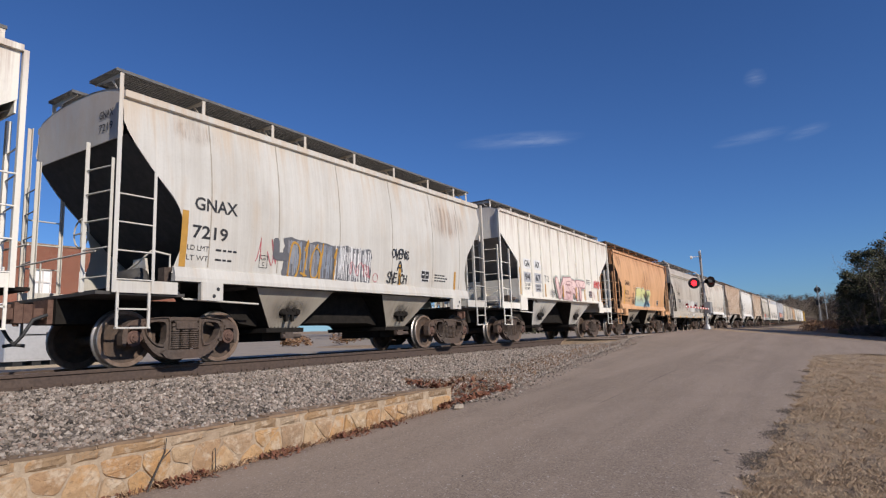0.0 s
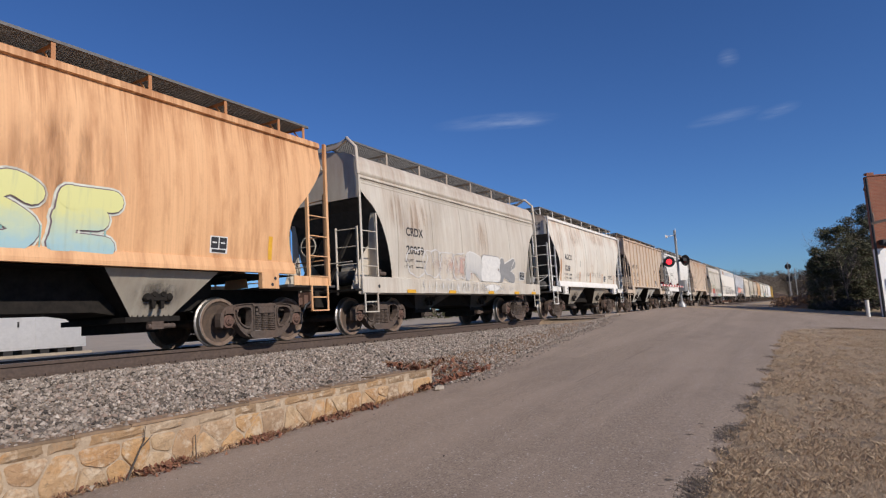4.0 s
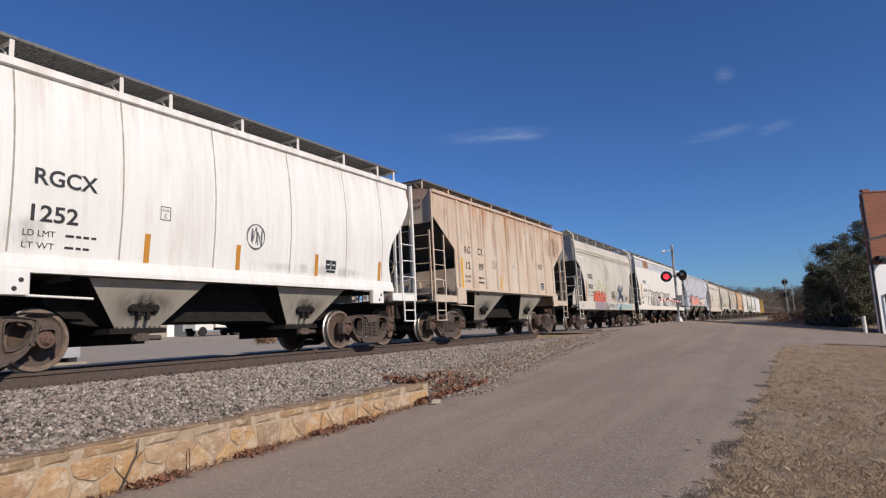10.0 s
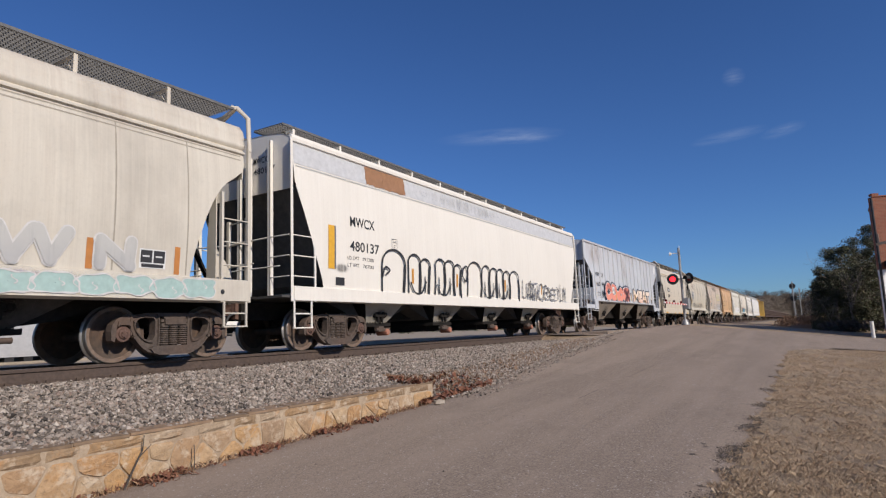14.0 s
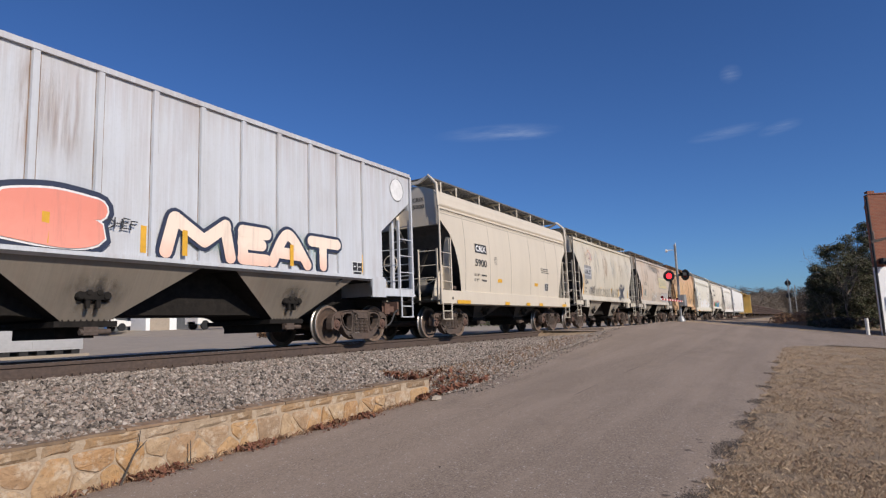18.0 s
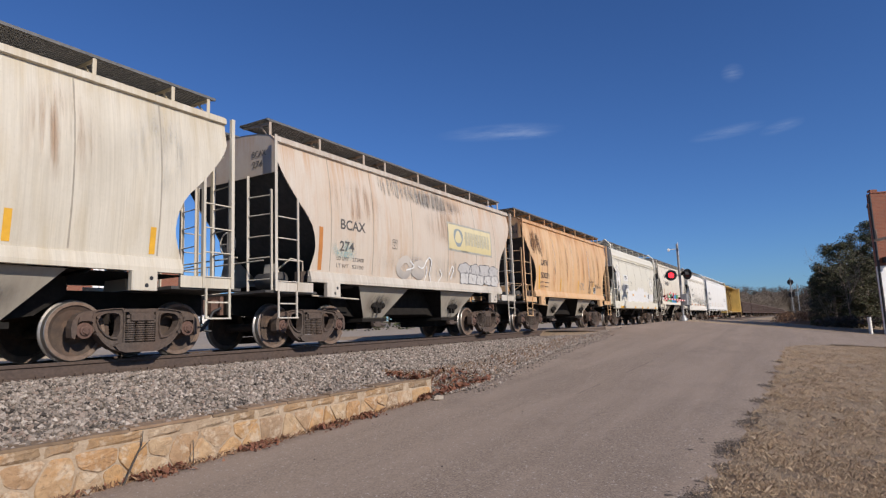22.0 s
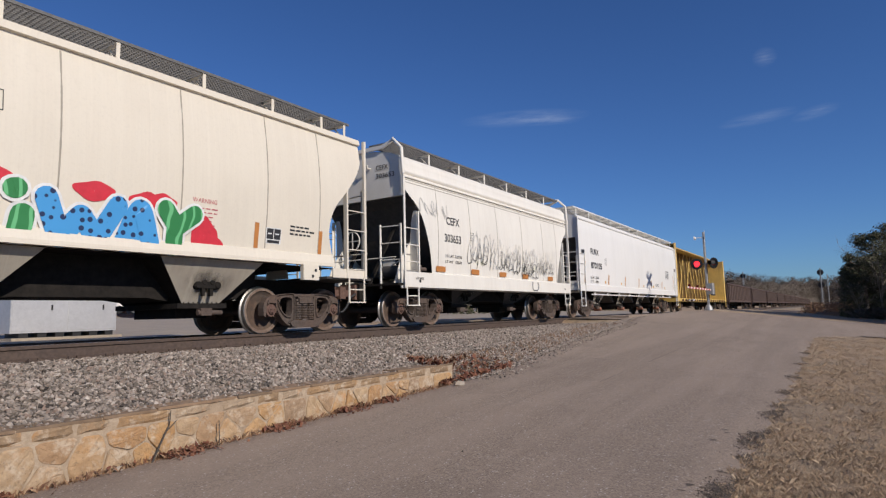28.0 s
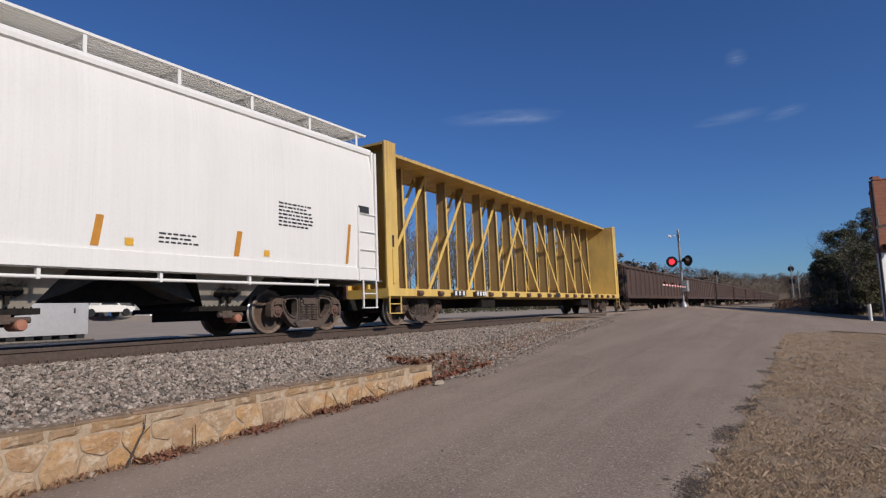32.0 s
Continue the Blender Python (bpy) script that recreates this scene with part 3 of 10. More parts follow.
def running_board(car, L, z, y0, y1, mat, frame_mat, posts, hatch_z, open_grate=True, post_foot=None):
    """Roof walkway on both sides: a grating of bars, edge angles, and upright brackets at the x in posts."""
    for s in (-1, 1):
        b = Build()
        n = 13
        for k in range(n):
            y = y0 + (y1 - y0) * k / (n - 1)
            b.box(-L / 2, L / 2, s * y - 0.004, s * y + 0.004, z - 0.035, z)
        x = -L / 2
        while x < L / 2:
            b.box(x - 0.006, x + 0.006, min(s * y0, s * y1), max(s * y0, s * y1), z - 0.02, z - 0.004)
            x += 0.075 if open_grate else 0.022
        walk_part = part("roof_walk", b, mat, car)
        e = Build()
        for y in (y0, y1):
            e.box(-L / 2, L / 2, s * y - 0.02, s * y + 0.02, z - 0.045, z - 0.036)
            e.box(-L / 2, L / 2, s * y - 0.022, s * y - 0.014, z - 0.045, z + 0.004)
        part("walk_edge", e, mat, walk_part)
        p = Build()
        foot = post_foot if post_foot is not None else z - 0.45
        p.box(-0.032, 0.032, s * y1 - 0.008, s * y1 + 0.008, foot, z - 0.046)
        p.prism([(s * y1, z - 0.12), (s * y1, z - 0.046), (s * y0, z - 0.046), (s * y0, z - 0.075)], "x", -0.006, 0.006)
        p.prism([(s * (y1 - 0.02), foot + 0.02), (s * y1, foot), (s * (y1 - 0.3), z - 0.05), (s * (y1 - 0.36), z - 0.05)], "x", -0.006, 0.006)
        me = p.mesh("walk_bracket", frame_mat)
        for x in posts:
            o = part("walk_bracket", me, None, walk_part)
            o.location = (x, 0, 0)


class Side:
    """The side surface of a car body: half-width by height, and the end edge by height."""

    def __init__(self, prof, cut, L):
        self.prof, self.cut, self.L = prof, cut, L

    def y(self, z):
        return lerp(self.prof, z)

    def x(self, z):
        return lerp(self.cut, z)


def smooth_pts(pts, n):
    """Catmull-Rom through (z, value) pairs."""
    out = []
    for i in range(len(pts) - 1):
        p0, p1, p2, p3 = pts[max(i - 1, 0)], pts[i], pts[i + 1], pts[min(i + 2, len(pts) - 1)]
        for k in range(n):
            t = k / n
            z = p1[0] + (p2[0] - p1[0]) * t
            v = 0.5 * (2 * p1[1] + (p2[1] - p0[1]) * t + (2 * p0[1] - 5 * p1[1] + 4 * p2[1] - p3[1]) * t * t + (3 * p1[1] - p0[1] - 3 * p2[1] + p3[1]) * t ** 3)
            out.append((z, v))
    out.append(pts[-1])
    return out


def side_sheet(side, s, z0, z1, nz=18, nx=24, off=0.0):
    rows = []
    for i in range(nz + 1):
        z = z0 + (z1 - z0) * i / nz
        e = side.x(z)
        rows.append([(-e + 2 * e * k / nx, s * (side.y(z) + off), z) for k in range(nx + 1)])
    return Build().grid(rows, True, flip=(s > 0))


def hopper_body(car, side, z0, z1, roof, paint, dark, slope_end, end_top, inner):
    """Shell: two side sheets, arched roof, upright end panels and the sloping end sheets.
    roof: (half-width, height) points from eave to crown; slope_end: (z, x) of the slope sheet from high to low."""
    for s in (-1, 1):
        part("side_sheet", side_sheet(side, s, z0, z1), paint, car)
    e = side.x(z1)
    pts = [(-y, z) for y, z in roof] + [(y, z) for y, z in roof[::-1]]
    r = Build()
    r.grid([[(x, y, z) for y, z in pts] for x in (-e - 0.01, 0, e + 0.01)], True, flip=True)
    part("roof", r, paint, car)
    for s in (-1, 1):
        b = Build()
        poly = [(-side.y(z1), end_top), (side.y(z1), end_top)] + [(y, z) for y, z in roof] + [(-y, z) for y, z in roof[::-1]]
        b.prism(poly, "x", s * (e - 0.02), s * e)
        part("end_panel", b, paint, car)
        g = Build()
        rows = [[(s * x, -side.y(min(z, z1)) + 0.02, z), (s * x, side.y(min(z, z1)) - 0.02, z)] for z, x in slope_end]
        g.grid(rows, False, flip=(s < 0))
        # inner is darker than the body paint: the sheet's shade sits in its colour
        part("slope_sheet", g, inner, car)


BAY_SPOTS = []


def hopper_bay(car, cx, top_half, bot_half, z_top, z_bot, y_top, y_bot, mat, dark, gate=True):
    b = Build()
    T = [(cx - top_half, -y_top, z_top), (cx + top_half, -y_top, z_top), (cx + top_half, y_top, z_top), (cx - top_half, y_top, z_top)]
    B = [(cx - bot_half, -y_bot, z_bot), (cx + bot_half, -y_bot, z_bot), (cx + bot_half, y_bot, z_bot), (cx - bot_half, y_bot, z_bot)]
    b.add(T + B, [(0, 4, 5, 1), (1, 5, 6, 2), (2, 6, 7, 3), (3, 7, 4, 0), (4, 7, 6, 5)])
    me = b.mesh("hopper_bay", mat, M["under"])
    # Bay ends and bottom go black: the shade below is put into the colour.
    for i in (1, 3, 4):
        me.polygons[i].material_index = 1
    bay = part("hopper_bay", me, None, car)
    if gate:
        g = Build()
        g.box(cx - bot_half - 0.12, cx + bot_half + 0.12, -y_bot - 0.06, y_bot + 0.06, z_bot - 0.09, z_bot - 0.001)
        for k in range(9):
            x = cx - bot_half + k * bot_half / 4
            g.tube([(x, -y_bot - 0.055, z_bot - 0.001), (x, -y_bot - 0.055, z_bot + 0.022)], 0.012, 6)
        gt = part("outlet_gate", g, M["under"], bay)
        g = Build()
        g.box(cx - bot_half + 0.06, cx + bot_half - 0.06, -y_bot * 0.7, y_bot * 0.7, z_bot - 0.26, z_bot - 0.091)
        part("outlet_boot", g, M["under"], bay)
        c = Build()
        c.tube([(cx - bot_half * 0.4, -y_bot - 0.12, z_bot - 0.17), (cx + bot_half * 0.9, -y_bot - 0.12, z_bot - 0.17)], 0.045, 8)
        c.box(cx - 0.1, cx + 0.12, -y_bot - 0.16, -y_bot - 0.02, z_bot - 0.22, z_bot - 0.091)
        part("gate_drive", c, M["truck"], bay)
    # vibrator bracket: a cluster of worn castings on the sloping face
    v = Build()
    zc = z_bot + (z_top - z_bot) * 0.38
    yc = y_bot + (y_top - y_bot) * 0.38 + 0.012
    for dx, dz, r in ((-0.20, 0.03, 0.075), (0.20, 0.03, 0.075), (-0.08, 0.08, 0.06), (0.08, 0.08, 0.06)):
        v.lathe([(0.0, -0.06), (r * 0.7, -0.06), (r, -0.03), (r * 1.15, 0.03)], (cx + dx, -yc, zc + dz), 9)
    v.soft_box(cx - 0.17, cx + 0.17, -yc - 0.045, -yc + 0.03, zc - 0.03, zc + 0.09, 0.03)
    v.box(cx - 0.22, cx + 0.22, -yc - 0.015, -yc + 0.02, zc + 0.10, zc + 0.13)
    for dx in (-0.085, 0.075):
        v.prism([(cx + dx - 0.035, zc - 0.03), (cx + dx + 0.035, zc - 0.03), (cx + dx + 0.025, zc - 0.16), (cx + dx - 0.025, zc - 0.17)], "y", -yc - 0.03, -yc + 0.03)
    BAY_SPOTS.append((bay, cx, y_top, y_bot, z_top, z_bot))
    part("vibrator_bracket", v, M["under"], bay)
    return bay


def underframe(car, L, dark, z=(0.72, 1.12)):
    b = Build()
    b.box(-L / 2, L / 2, -0.33, 0.33, z[0], z[1])
    part("centre_sill", b, dark, car)
    for s in (0, 180):
        c = part("coupler", MESH["coupler"], None, car)
        c.matrix_basis = pose(0, 0, 0, 0, 0, s) @ pose(L / 2, 0, 0)
        hz = part("air_hose", MESH["hose"], None, car)
        hz.matrix_basis = pose(0, 0, 0, 0, 0, s) @ pose(L / 2, 0, 0)


def brake_gear(car, x, mat, dark):
    """Air reservoir, valve and pipes on the end platform."""
    b = Build()
    b.tube([(x, -0.95, 1.45), (x, -0.90, 1.45), (x, -0.2, 1.45), (x, -0.15, 1.45)], [0.1, 0.17, 0.17, 0.1], 14)
    part("air_reservoir", b, dark, car)
    c = Build()
    c.soft_box(x + 0.25, x + 0.55, -1.25, -0.95, 1.25, 1.62, 0.06)
    c.tube([(x + 0.3, -1.3, 1.5), (x + 0.55, -1.3, 1.5)], 0.06, 10)
    part("brake_valve", c, M["truck"], car)
    p = Build()
    p.tube([(x + 0.4, -1.1, 1.62), (x + 0.4, -1.1, 1.85), (x + 0.1, -1.05, 1.9), (x, -0.8, 1.7), (x, -0.5, 1.6)], 0.02, 6)
    p.tube([(x + 0.5, -1.15, 1.25), (x + 0.6, -1.2, 1.1), (x + 2.2, -1.2, 1.05)], 0.02, 6)
    p.tube([(x - 0.3, -1.2, 1.22), (x + 0.2, -1.25, 1.3), (x + 0.3, -1.15, 1.4)], 0.018, 6)
    part("brake_pipe", p, mat, car)
    w = Build()
    w.lathe([(0.25, -0.015), (0.28, 0.0), (0.25, 0.015)], (0, 0, 0), 18)
    w.beam((-0.25, 0, 0), (0.25, 0, 0), 0.03, 0.02).beam((0, 0, -0.25), (0, 0, 0.25), 0.03, 0.02, (0, 1, 0))
    o = part("hand_brake_wheel", w, mat, car)
    o.matrix_basis = pose(x - 0.25, 0.55, 2.35, 0, 0, 90)


def car_root(name, label, at_x, group="cars of the freight train", cat="railcar"):
    o = new(name)
    o.matrix_basis = pose(at_x, TRACK_Y, RAIL_Z)
    tagged(o, label, cat, group)
    return o


CARS = []
CUT_CURVED = smooth_pts([(1.3, 4.80), (1.62, 4.74), (2.11, 4.60), (2.63, 4.74), (3.12, 5.19), (3.74, 5.63), (4.0, 5.66), (4.4, 5.66)], 4)
PROF_CURVED = smooth_pts([(1.3, 1.40), (1.62, 1.43), (2.3, 1.50), (3.0, 1.52), (3.7, 1.47), (4.32, 1.38)], 5)
CUT_FLOW = smooth_pts([(0.9, 4.40), (1.38, 4.36), (1.9, 4.46), (2.4, 4.62), (2.8, 4.80), (3.15, 5.05), (3.5, 5.50), (3.62, 5.53), (4.4, 5.53)], 4)
PROF_FLOW = smooth_pts([(0.9, 1.46), (1.38, 1.47), (2.2, 1.52), (3.0, 1.51), (3.6, 1.46), (3.92, 1.42)], 5)


def end_fittings(car, e, mat, side_y, foot, top, mid=3.1, inner=0.55, rungs=None, step=0.62, end_lad=True, deck_z=1.16, deck_mat=None, braces=False, end_h=None, plates=False):
    """Corner ladders, end ladders, steps and the end platforms, the same at both ends."""
    rungs = rungs or [1.34, 1.78, 2.22, 2.66]
    for sx_ in (-1, 1):
        for sy_ in (-1, 1):
            y = sy_ * (side_y + 0.03)
            ladder(car, "side_ladder", (sx_ * (e + 0.06), y), (sx_ * (e - inner), y), top, foot, rungs, mat, 0.055, mid)
            stirrup(car, sx_ * (e - 0.25), y, foot + 0.02, step, 0.5, mat)
            if end_lad:
                ladder(car, "end_ladder", (sx_ * (e + 0.18), sy_ * 0.82), (sx_ * (e + 0.10), sy_ * (side_y - 0.06)), end_h or mid + 0.45, foot, [z + 0.05 for z in rungs] + [3.1] * (not end_h), mat, 0.05, end_h or mid + 0.1)
        d = Build()
        d.box(min(sx_ * (e + 0.3), sx_ * (e - 1.15)), max(sx_ * (e + 0.3), sx_ * (e - 1.15)), -side_y + 0.02, side_y - 0.02, deck_z - 0.05, deck_z)
        part("end_platform", d, deck_mat or mat, car)
        h = Build()
        h.tube([(sx_ * (e + 0.28), -side_y + 0.1, 1.75), (sx_ * (e + 0.28), side_y - 0.1, 1.75)], 0.014, 6)
        h.tube([(sx_ * (e + 0.28), 0.3, deck_z), (sx_ * (e + 0.28), 0.3, 1.75)], 0.014, 6)
        part("hand_rail", h, mat, car)
        c = Build()
        c.prism([(-0.35, deck_z), (0.35, deck_z), (0.18, 1.9), (-0.18, 1.9)], "x", sx_ * (e - 1.25), sx_ * (e - 1.2))
        part("end_brace", c, mat, car)
        if braces:
            if plates:
                w = Build()
                w.prism([(sx_ * (e - 0.02), 4.3), (sx_ * (e + 0.14), 4.3), (sx_ * (e + 0.14), 3.45), (sx_ * (e - 0.35), 2.95), (sx_ * (e - 0.02), 3.4)], "y", -0.02, 0.02)
                w.prism([(-0.02, 4.3), (0.10, 4.3), (0.10, 3.42), (-0.02, 3.3)], "x", sx_ * (e + 0.125), sx_ * (e + 0.14))
                part("hand_hold_plate", w, mat, car)
            else:
                w = Build()
                for y in (-0.35, 0.2, 0.75):
                    w.tube([(sx_ * e, y, 4.2), (sx_ * (e + 0.12), y, 4.2), (sx_ * (e + 0.12), y, 4.28)], 0.03, 6)
                part("roof_bracket", w, mat, car)
            for sy_ in (-1, 1):
                w = Build()
                w.prism([(sy_ * 1.42, deck_z), (sy_ * 1.16, deck_z), (sy_ * 1.18, 2.1), (sy_ * 1.24, 2.75), (sy_ * 1.34, 3.15), (sy_ * 1.42, 3.3)], "x", sx_ * (e - 0.62), sx_ * (e - 0.60))
                part("wing_plate", w, mat, car)
                w = Build()
                w.prism([(sx_ * (e - 0.6), deck_z), (sx_ * (e + 0.1), deck_z), (sx_ * (e - 0.2), 1.75), (sx_ * (e - 0.6), 2.2)], "y", sy_ * 1.16, sy_ * 1.18)
                part("gusset", w, mat, car)
                w = Build()
                w.beam((sx_ * (e + 0.2), sy_ * 0.45, deck_z), (sx_ * (e - 1.05), sy_ * 0.55, 3.1), 0.10, 0.05)
                part("slope_strut", w, deck_mat or mat, car)


def curved_hopper(at_x, label, paint, trim, dark, hop=None, posts=(-5.55, -4.02, -2.38, -1.46, 0.17, 1.75, 3.35, 4.75, 5.5), L=12.0, seams=(-4.1, -2.55, -0.8, 1.1, 2.9, 4.3), grate=False):
    car = car_root("covered_hopper", label, at_x)
    side = Side(PROF_CURVED, CUT_CURVED, 11.4)
    hop = hop or paint
    roof = [(1.38, 4.32), (1.25, 4.43), (0.9, 4.52), (0.45, 4.57), (0.0, 4.58)]
    slope = [(3.65, 5.62), (3.12, 5.17), (2.63, 4.72), (2.2, 4.3), (1.75, 3.75), (1.3, 3.2)]
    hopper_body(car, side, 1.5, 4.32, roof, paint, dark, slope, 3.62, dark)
    b = Build()
    for s in (-1, 1):
        b.box(-5.64, 5.64, s * 1.40 - 0.03, s * 1.40 + 0.03, 4.27, 4.38)
        b.prism([(s * 1.36, 4.38), (s * 1.44, 4.36), (s * 1.45, 4.26), (s * 1.38, 4.24)], "x", -5.66, 5.66)
    part("eave_angle", b, trim, car)
    for s in (-1, 1):
        k = Build()
        k.prism([(s * 1.40, 1.62), (s * 1.455, 1.60), (s * 1.50, 1.44), (s * 1.50, 1.37), (s * 1.38, 1.37)], "x", -4.75, 4.75)
        k.box(-5.78, -4.7, s * 1.5 - 0.02 if s > 0 else -1.5, 1.5 if s > 0 else -1.48, 1.14, 1.34).box(4.7, 5.78, s * 1.5 - 0.02 if s > 0 else -1.5, 1.5 if s > 0 else -1.48, 1.14, 1.34)
        sill = part("side_sill", k, trim, car)
        for x in (-4.05, 4.05):
            j = Build()
            yy = (-1.53, -1.40) if s < 0 else (1.40, 1.53)
            j.soft_box(x - 0.22, x + 0.22, *yy, 1.06, 1.375, 0.02)
            jp = part("jacking_pad", j, trim, sill)
            for dx, dz in ((0.1, 1.26), (0.02, 1.14)):
                h = Build()
                h.lathe([(0.0, s * 0.001), (0.035, 0.0)], (x + dx, s * 1.533, dz), 10)
                if s > 0:
                    h.f = [q[::-1] for q in h.f]
                part("lift_hole", h, M["black"], sill)
    for s in (-1, 1):
        for x in seams:
            w = Build()
            zs = [1.64 + (4.22 - 1.64) * i / 9 for i in range(10)]
            w.grid([[(x - 0.014, s * (side.y(z) + 0.0005), z), (x, s * (side.y(z) + 0.006), z), (x + 0.014, s * (side.y(z) + 0.0005), z)] for z in zs], True, flip=(s > 0))
            part("weld_seam", w, M["seam"] if paint in [M[q] for q in ("lightgrey", "chalk", "white", "greystain", "ivory_b", "pinkgrey")] else paint, car)
    for cx in (-1.9, 1.9):
        hopper_bay(car, cx, 1.05, 0.38, 1.36, 0.60, 1.34, 0.92, hop, dark)
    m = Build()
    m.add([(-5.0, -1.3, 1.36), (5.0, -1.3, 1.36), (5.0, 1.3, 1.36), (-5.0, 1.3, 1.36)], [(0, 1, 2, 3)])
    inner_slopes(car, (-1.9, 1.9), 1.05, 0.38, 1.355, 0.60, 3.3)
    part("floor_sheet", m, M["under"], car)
    underframe(car, L, M["under"])
    end_fittings(car, 5.70, trim, 1.48, 1.14, 4.36, 3.12, deck_mat=dark)
    brake_gear(car, -5.0, trim, dark)
    running_board(car, 11.3, 4.83, 0.30, 1.12, M["grating"], trim, posts, 4.5, grate, post_foot=4.40)
    hatches(car, 4.57, trim)
    add_truck(car, -4.27)
    add_truck(car, 4.27)
    car["kind_of_side"] = "curved"
    return car, side


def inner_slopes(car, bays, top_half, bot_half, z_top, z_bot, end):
    """Sloping sheets and bearers between and outside the outlets, as black blocks with shade painted in."""
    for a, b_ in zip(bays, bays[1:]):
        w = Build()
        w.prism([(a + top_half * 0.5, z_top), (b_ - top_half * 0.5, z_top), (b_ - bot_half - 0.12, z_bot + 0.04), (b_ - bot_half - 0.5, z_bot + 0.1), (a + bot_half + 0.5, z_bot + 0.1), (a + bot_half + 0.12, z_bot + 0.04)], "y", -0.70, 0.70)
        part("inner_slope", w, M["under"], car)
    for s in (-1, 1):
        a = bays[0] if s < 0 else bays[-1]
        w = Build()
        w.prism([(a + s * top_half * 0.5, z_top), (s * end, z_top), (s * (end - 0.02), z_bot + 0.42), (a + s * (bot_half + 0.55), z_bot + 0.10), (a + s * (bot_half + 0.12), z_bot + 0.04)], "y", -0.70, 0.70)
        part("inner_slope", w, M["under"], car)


def hatches(car, z, mat, L=9.6):
    b = Build()
    b.box(-L / 2, L / 2, -0.32, 0.32, z - 0.05, z + 0.12)
    trough = part("roof_hatch", b, mat, car)
    for x in (-3.6, -1.2, 1.2, 3.6):
        c = Build()
        c.prism([(-0.36, 0.12), (0.36, 0.12), (0.30, 0.2), (-0.30, 0.2)], "x", x - 1.05, x + 1.05)
        o = part("hatch_cover", c, mat, trough)
        o.location = (0, 0, z)


def ribbed_hopper(at_x, label, paint, trim, dark, half=5.66, bays=(-1.9, 1.9), bay_top=1.15, rib=0.92, truck=4.27, eave=4.45, n_rib=9, L=12.0, step_cut=True, hop=None, posts=None, walk=True, rib_mat=None, arch=0.18, rib_off=0.0, rib_w=0.06):
    car = car_root("covered_hopper", label, at_x)
    cutx = half - 1.27
    cut = [(1.3, cutx), (2.78, cutx), (3.72, half - 0.02), (eave, half)]
    side = Side([(1.3, 1.50), (eave, 1.50)], cut, 2 * half)
    hop = hop or paint
    roof = [(1.50, eave), (1.2, eave + arch * 0.55), (0.6, eave + arch * 0.9), (0.0, eave + arch)]
    slope = [(3.55, half - 0.06), (2.78, cutx + 0.02), (2.2, cutx - 0.7), (1.4, cutx - 1.6)]
    for s in (-1, 1):
        b = Build()
        poly = [(-cutx, 1.57), (cutx, 1.57), (cutx, 2.78), (half, 3.70), (half, eave), (-half, eave), (-half, 3.70), (-cutx, 2.78)]
        b.prism(poly, "y", s * 1.47, s * 1.50)
        part("side_sheet", b, paint, car)
        zf = [z for z in (1.6, 2.4, 3.2, 3.9, eave - 0.02)]
        for k in range(n_rib):
            x = (k - (n_rib - 1) / 2) * rib + rib_off
            r = Build()
            zb = 1.57
            r.prism([(x - rib_w / 2 - 0.015, s * 1.50), (x - rib_w / 2, s * 1.545), (x + rib_w / 2, s * 1.545), (x + rib_w / 2 + 0.015, s * 1.50)], "z", zb, eave - 0.03)
            rb = part("side_rib", r, rib_mat or paint, car)
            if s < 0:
                # Strips along each rib: rust, with the rib's cast shade painted in.
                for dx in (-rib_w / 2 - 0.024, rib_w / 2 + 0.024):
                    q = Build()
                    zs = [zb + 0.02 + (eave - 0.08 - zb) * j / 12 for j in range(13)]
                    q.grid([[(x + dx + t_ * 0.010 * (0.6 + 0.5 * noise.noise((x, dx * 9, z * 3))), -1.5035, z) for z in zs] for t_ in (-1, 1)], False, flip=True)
                    part("rib_seam", q, M["ribedge"], rb)
    r = Build()
    pts = [(-y, z) for y, z in roof] + [(y, z) for y, z in roof[::-1]]
    r.grid([[(x, y, z) for y, z in pts] for x in (-half, 0, half)], True, flip=True)
    part("roof", r, paint, car)
    for s in (-1, 1):
        b = Build()
        b.prism([(-1.49, 3.5), (1.49, 3.5)] + [(y, z) for y, z in roof] + [(-y, z) for y, z in roof[::-1]], "x", s * (half - 0.03), s * (half - 0.004))
        part("end_panel", b, paint, car)
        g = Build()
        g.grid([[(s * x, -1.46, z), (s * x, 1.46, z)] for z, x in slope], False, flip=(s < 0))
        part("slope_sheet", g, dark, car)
        w = Build()
        w.box(min(s * cutx, s * (cutx - 0.03)), max(s * cutx, s * (cutx - 0.03)), -1.46, 1.46, 1.16, 2.2)
        part("bulkhead", w, paint, car)
    e = Build()
    for s in (-1, 1):
        e.box(-half - 0.02, half + 0.02, min(s * 1.46, s * 1.555), max(s * 1.46, s * 1.555), eave - 0.06, eave + 0.03)
    part("eave_angle", e, trim, car)
    for s in (-1, 1):
        k = Build()
        k.prism([(s * 1.45, 1.60), (s * 1.555, 1.60), (s * 1.555, 1.53), (s * 1.45, 1.49)], "x", -cutx, cutx)
        for q in (-1, 1):
            k.box(min(q * (half + 0.1), q * (cutx - 0.5)), max(q * (half + 0.1), q * (cutx - 0.5)), min(s * 1.50, s * 1.53), max(s * 1.50, s * 1.53), 1.14, 1.34)
            k.box(min(q * (cutx - 0.5), q * (cutx + 0.05)), max(q * (cutx - 0.5), q * (cutx + 0.05)), min(s * 1.50, s * 1.56), max(s * 1.50, s * 1.56), 1.10, 1.56)
        part("side_sill", k, trim, car)
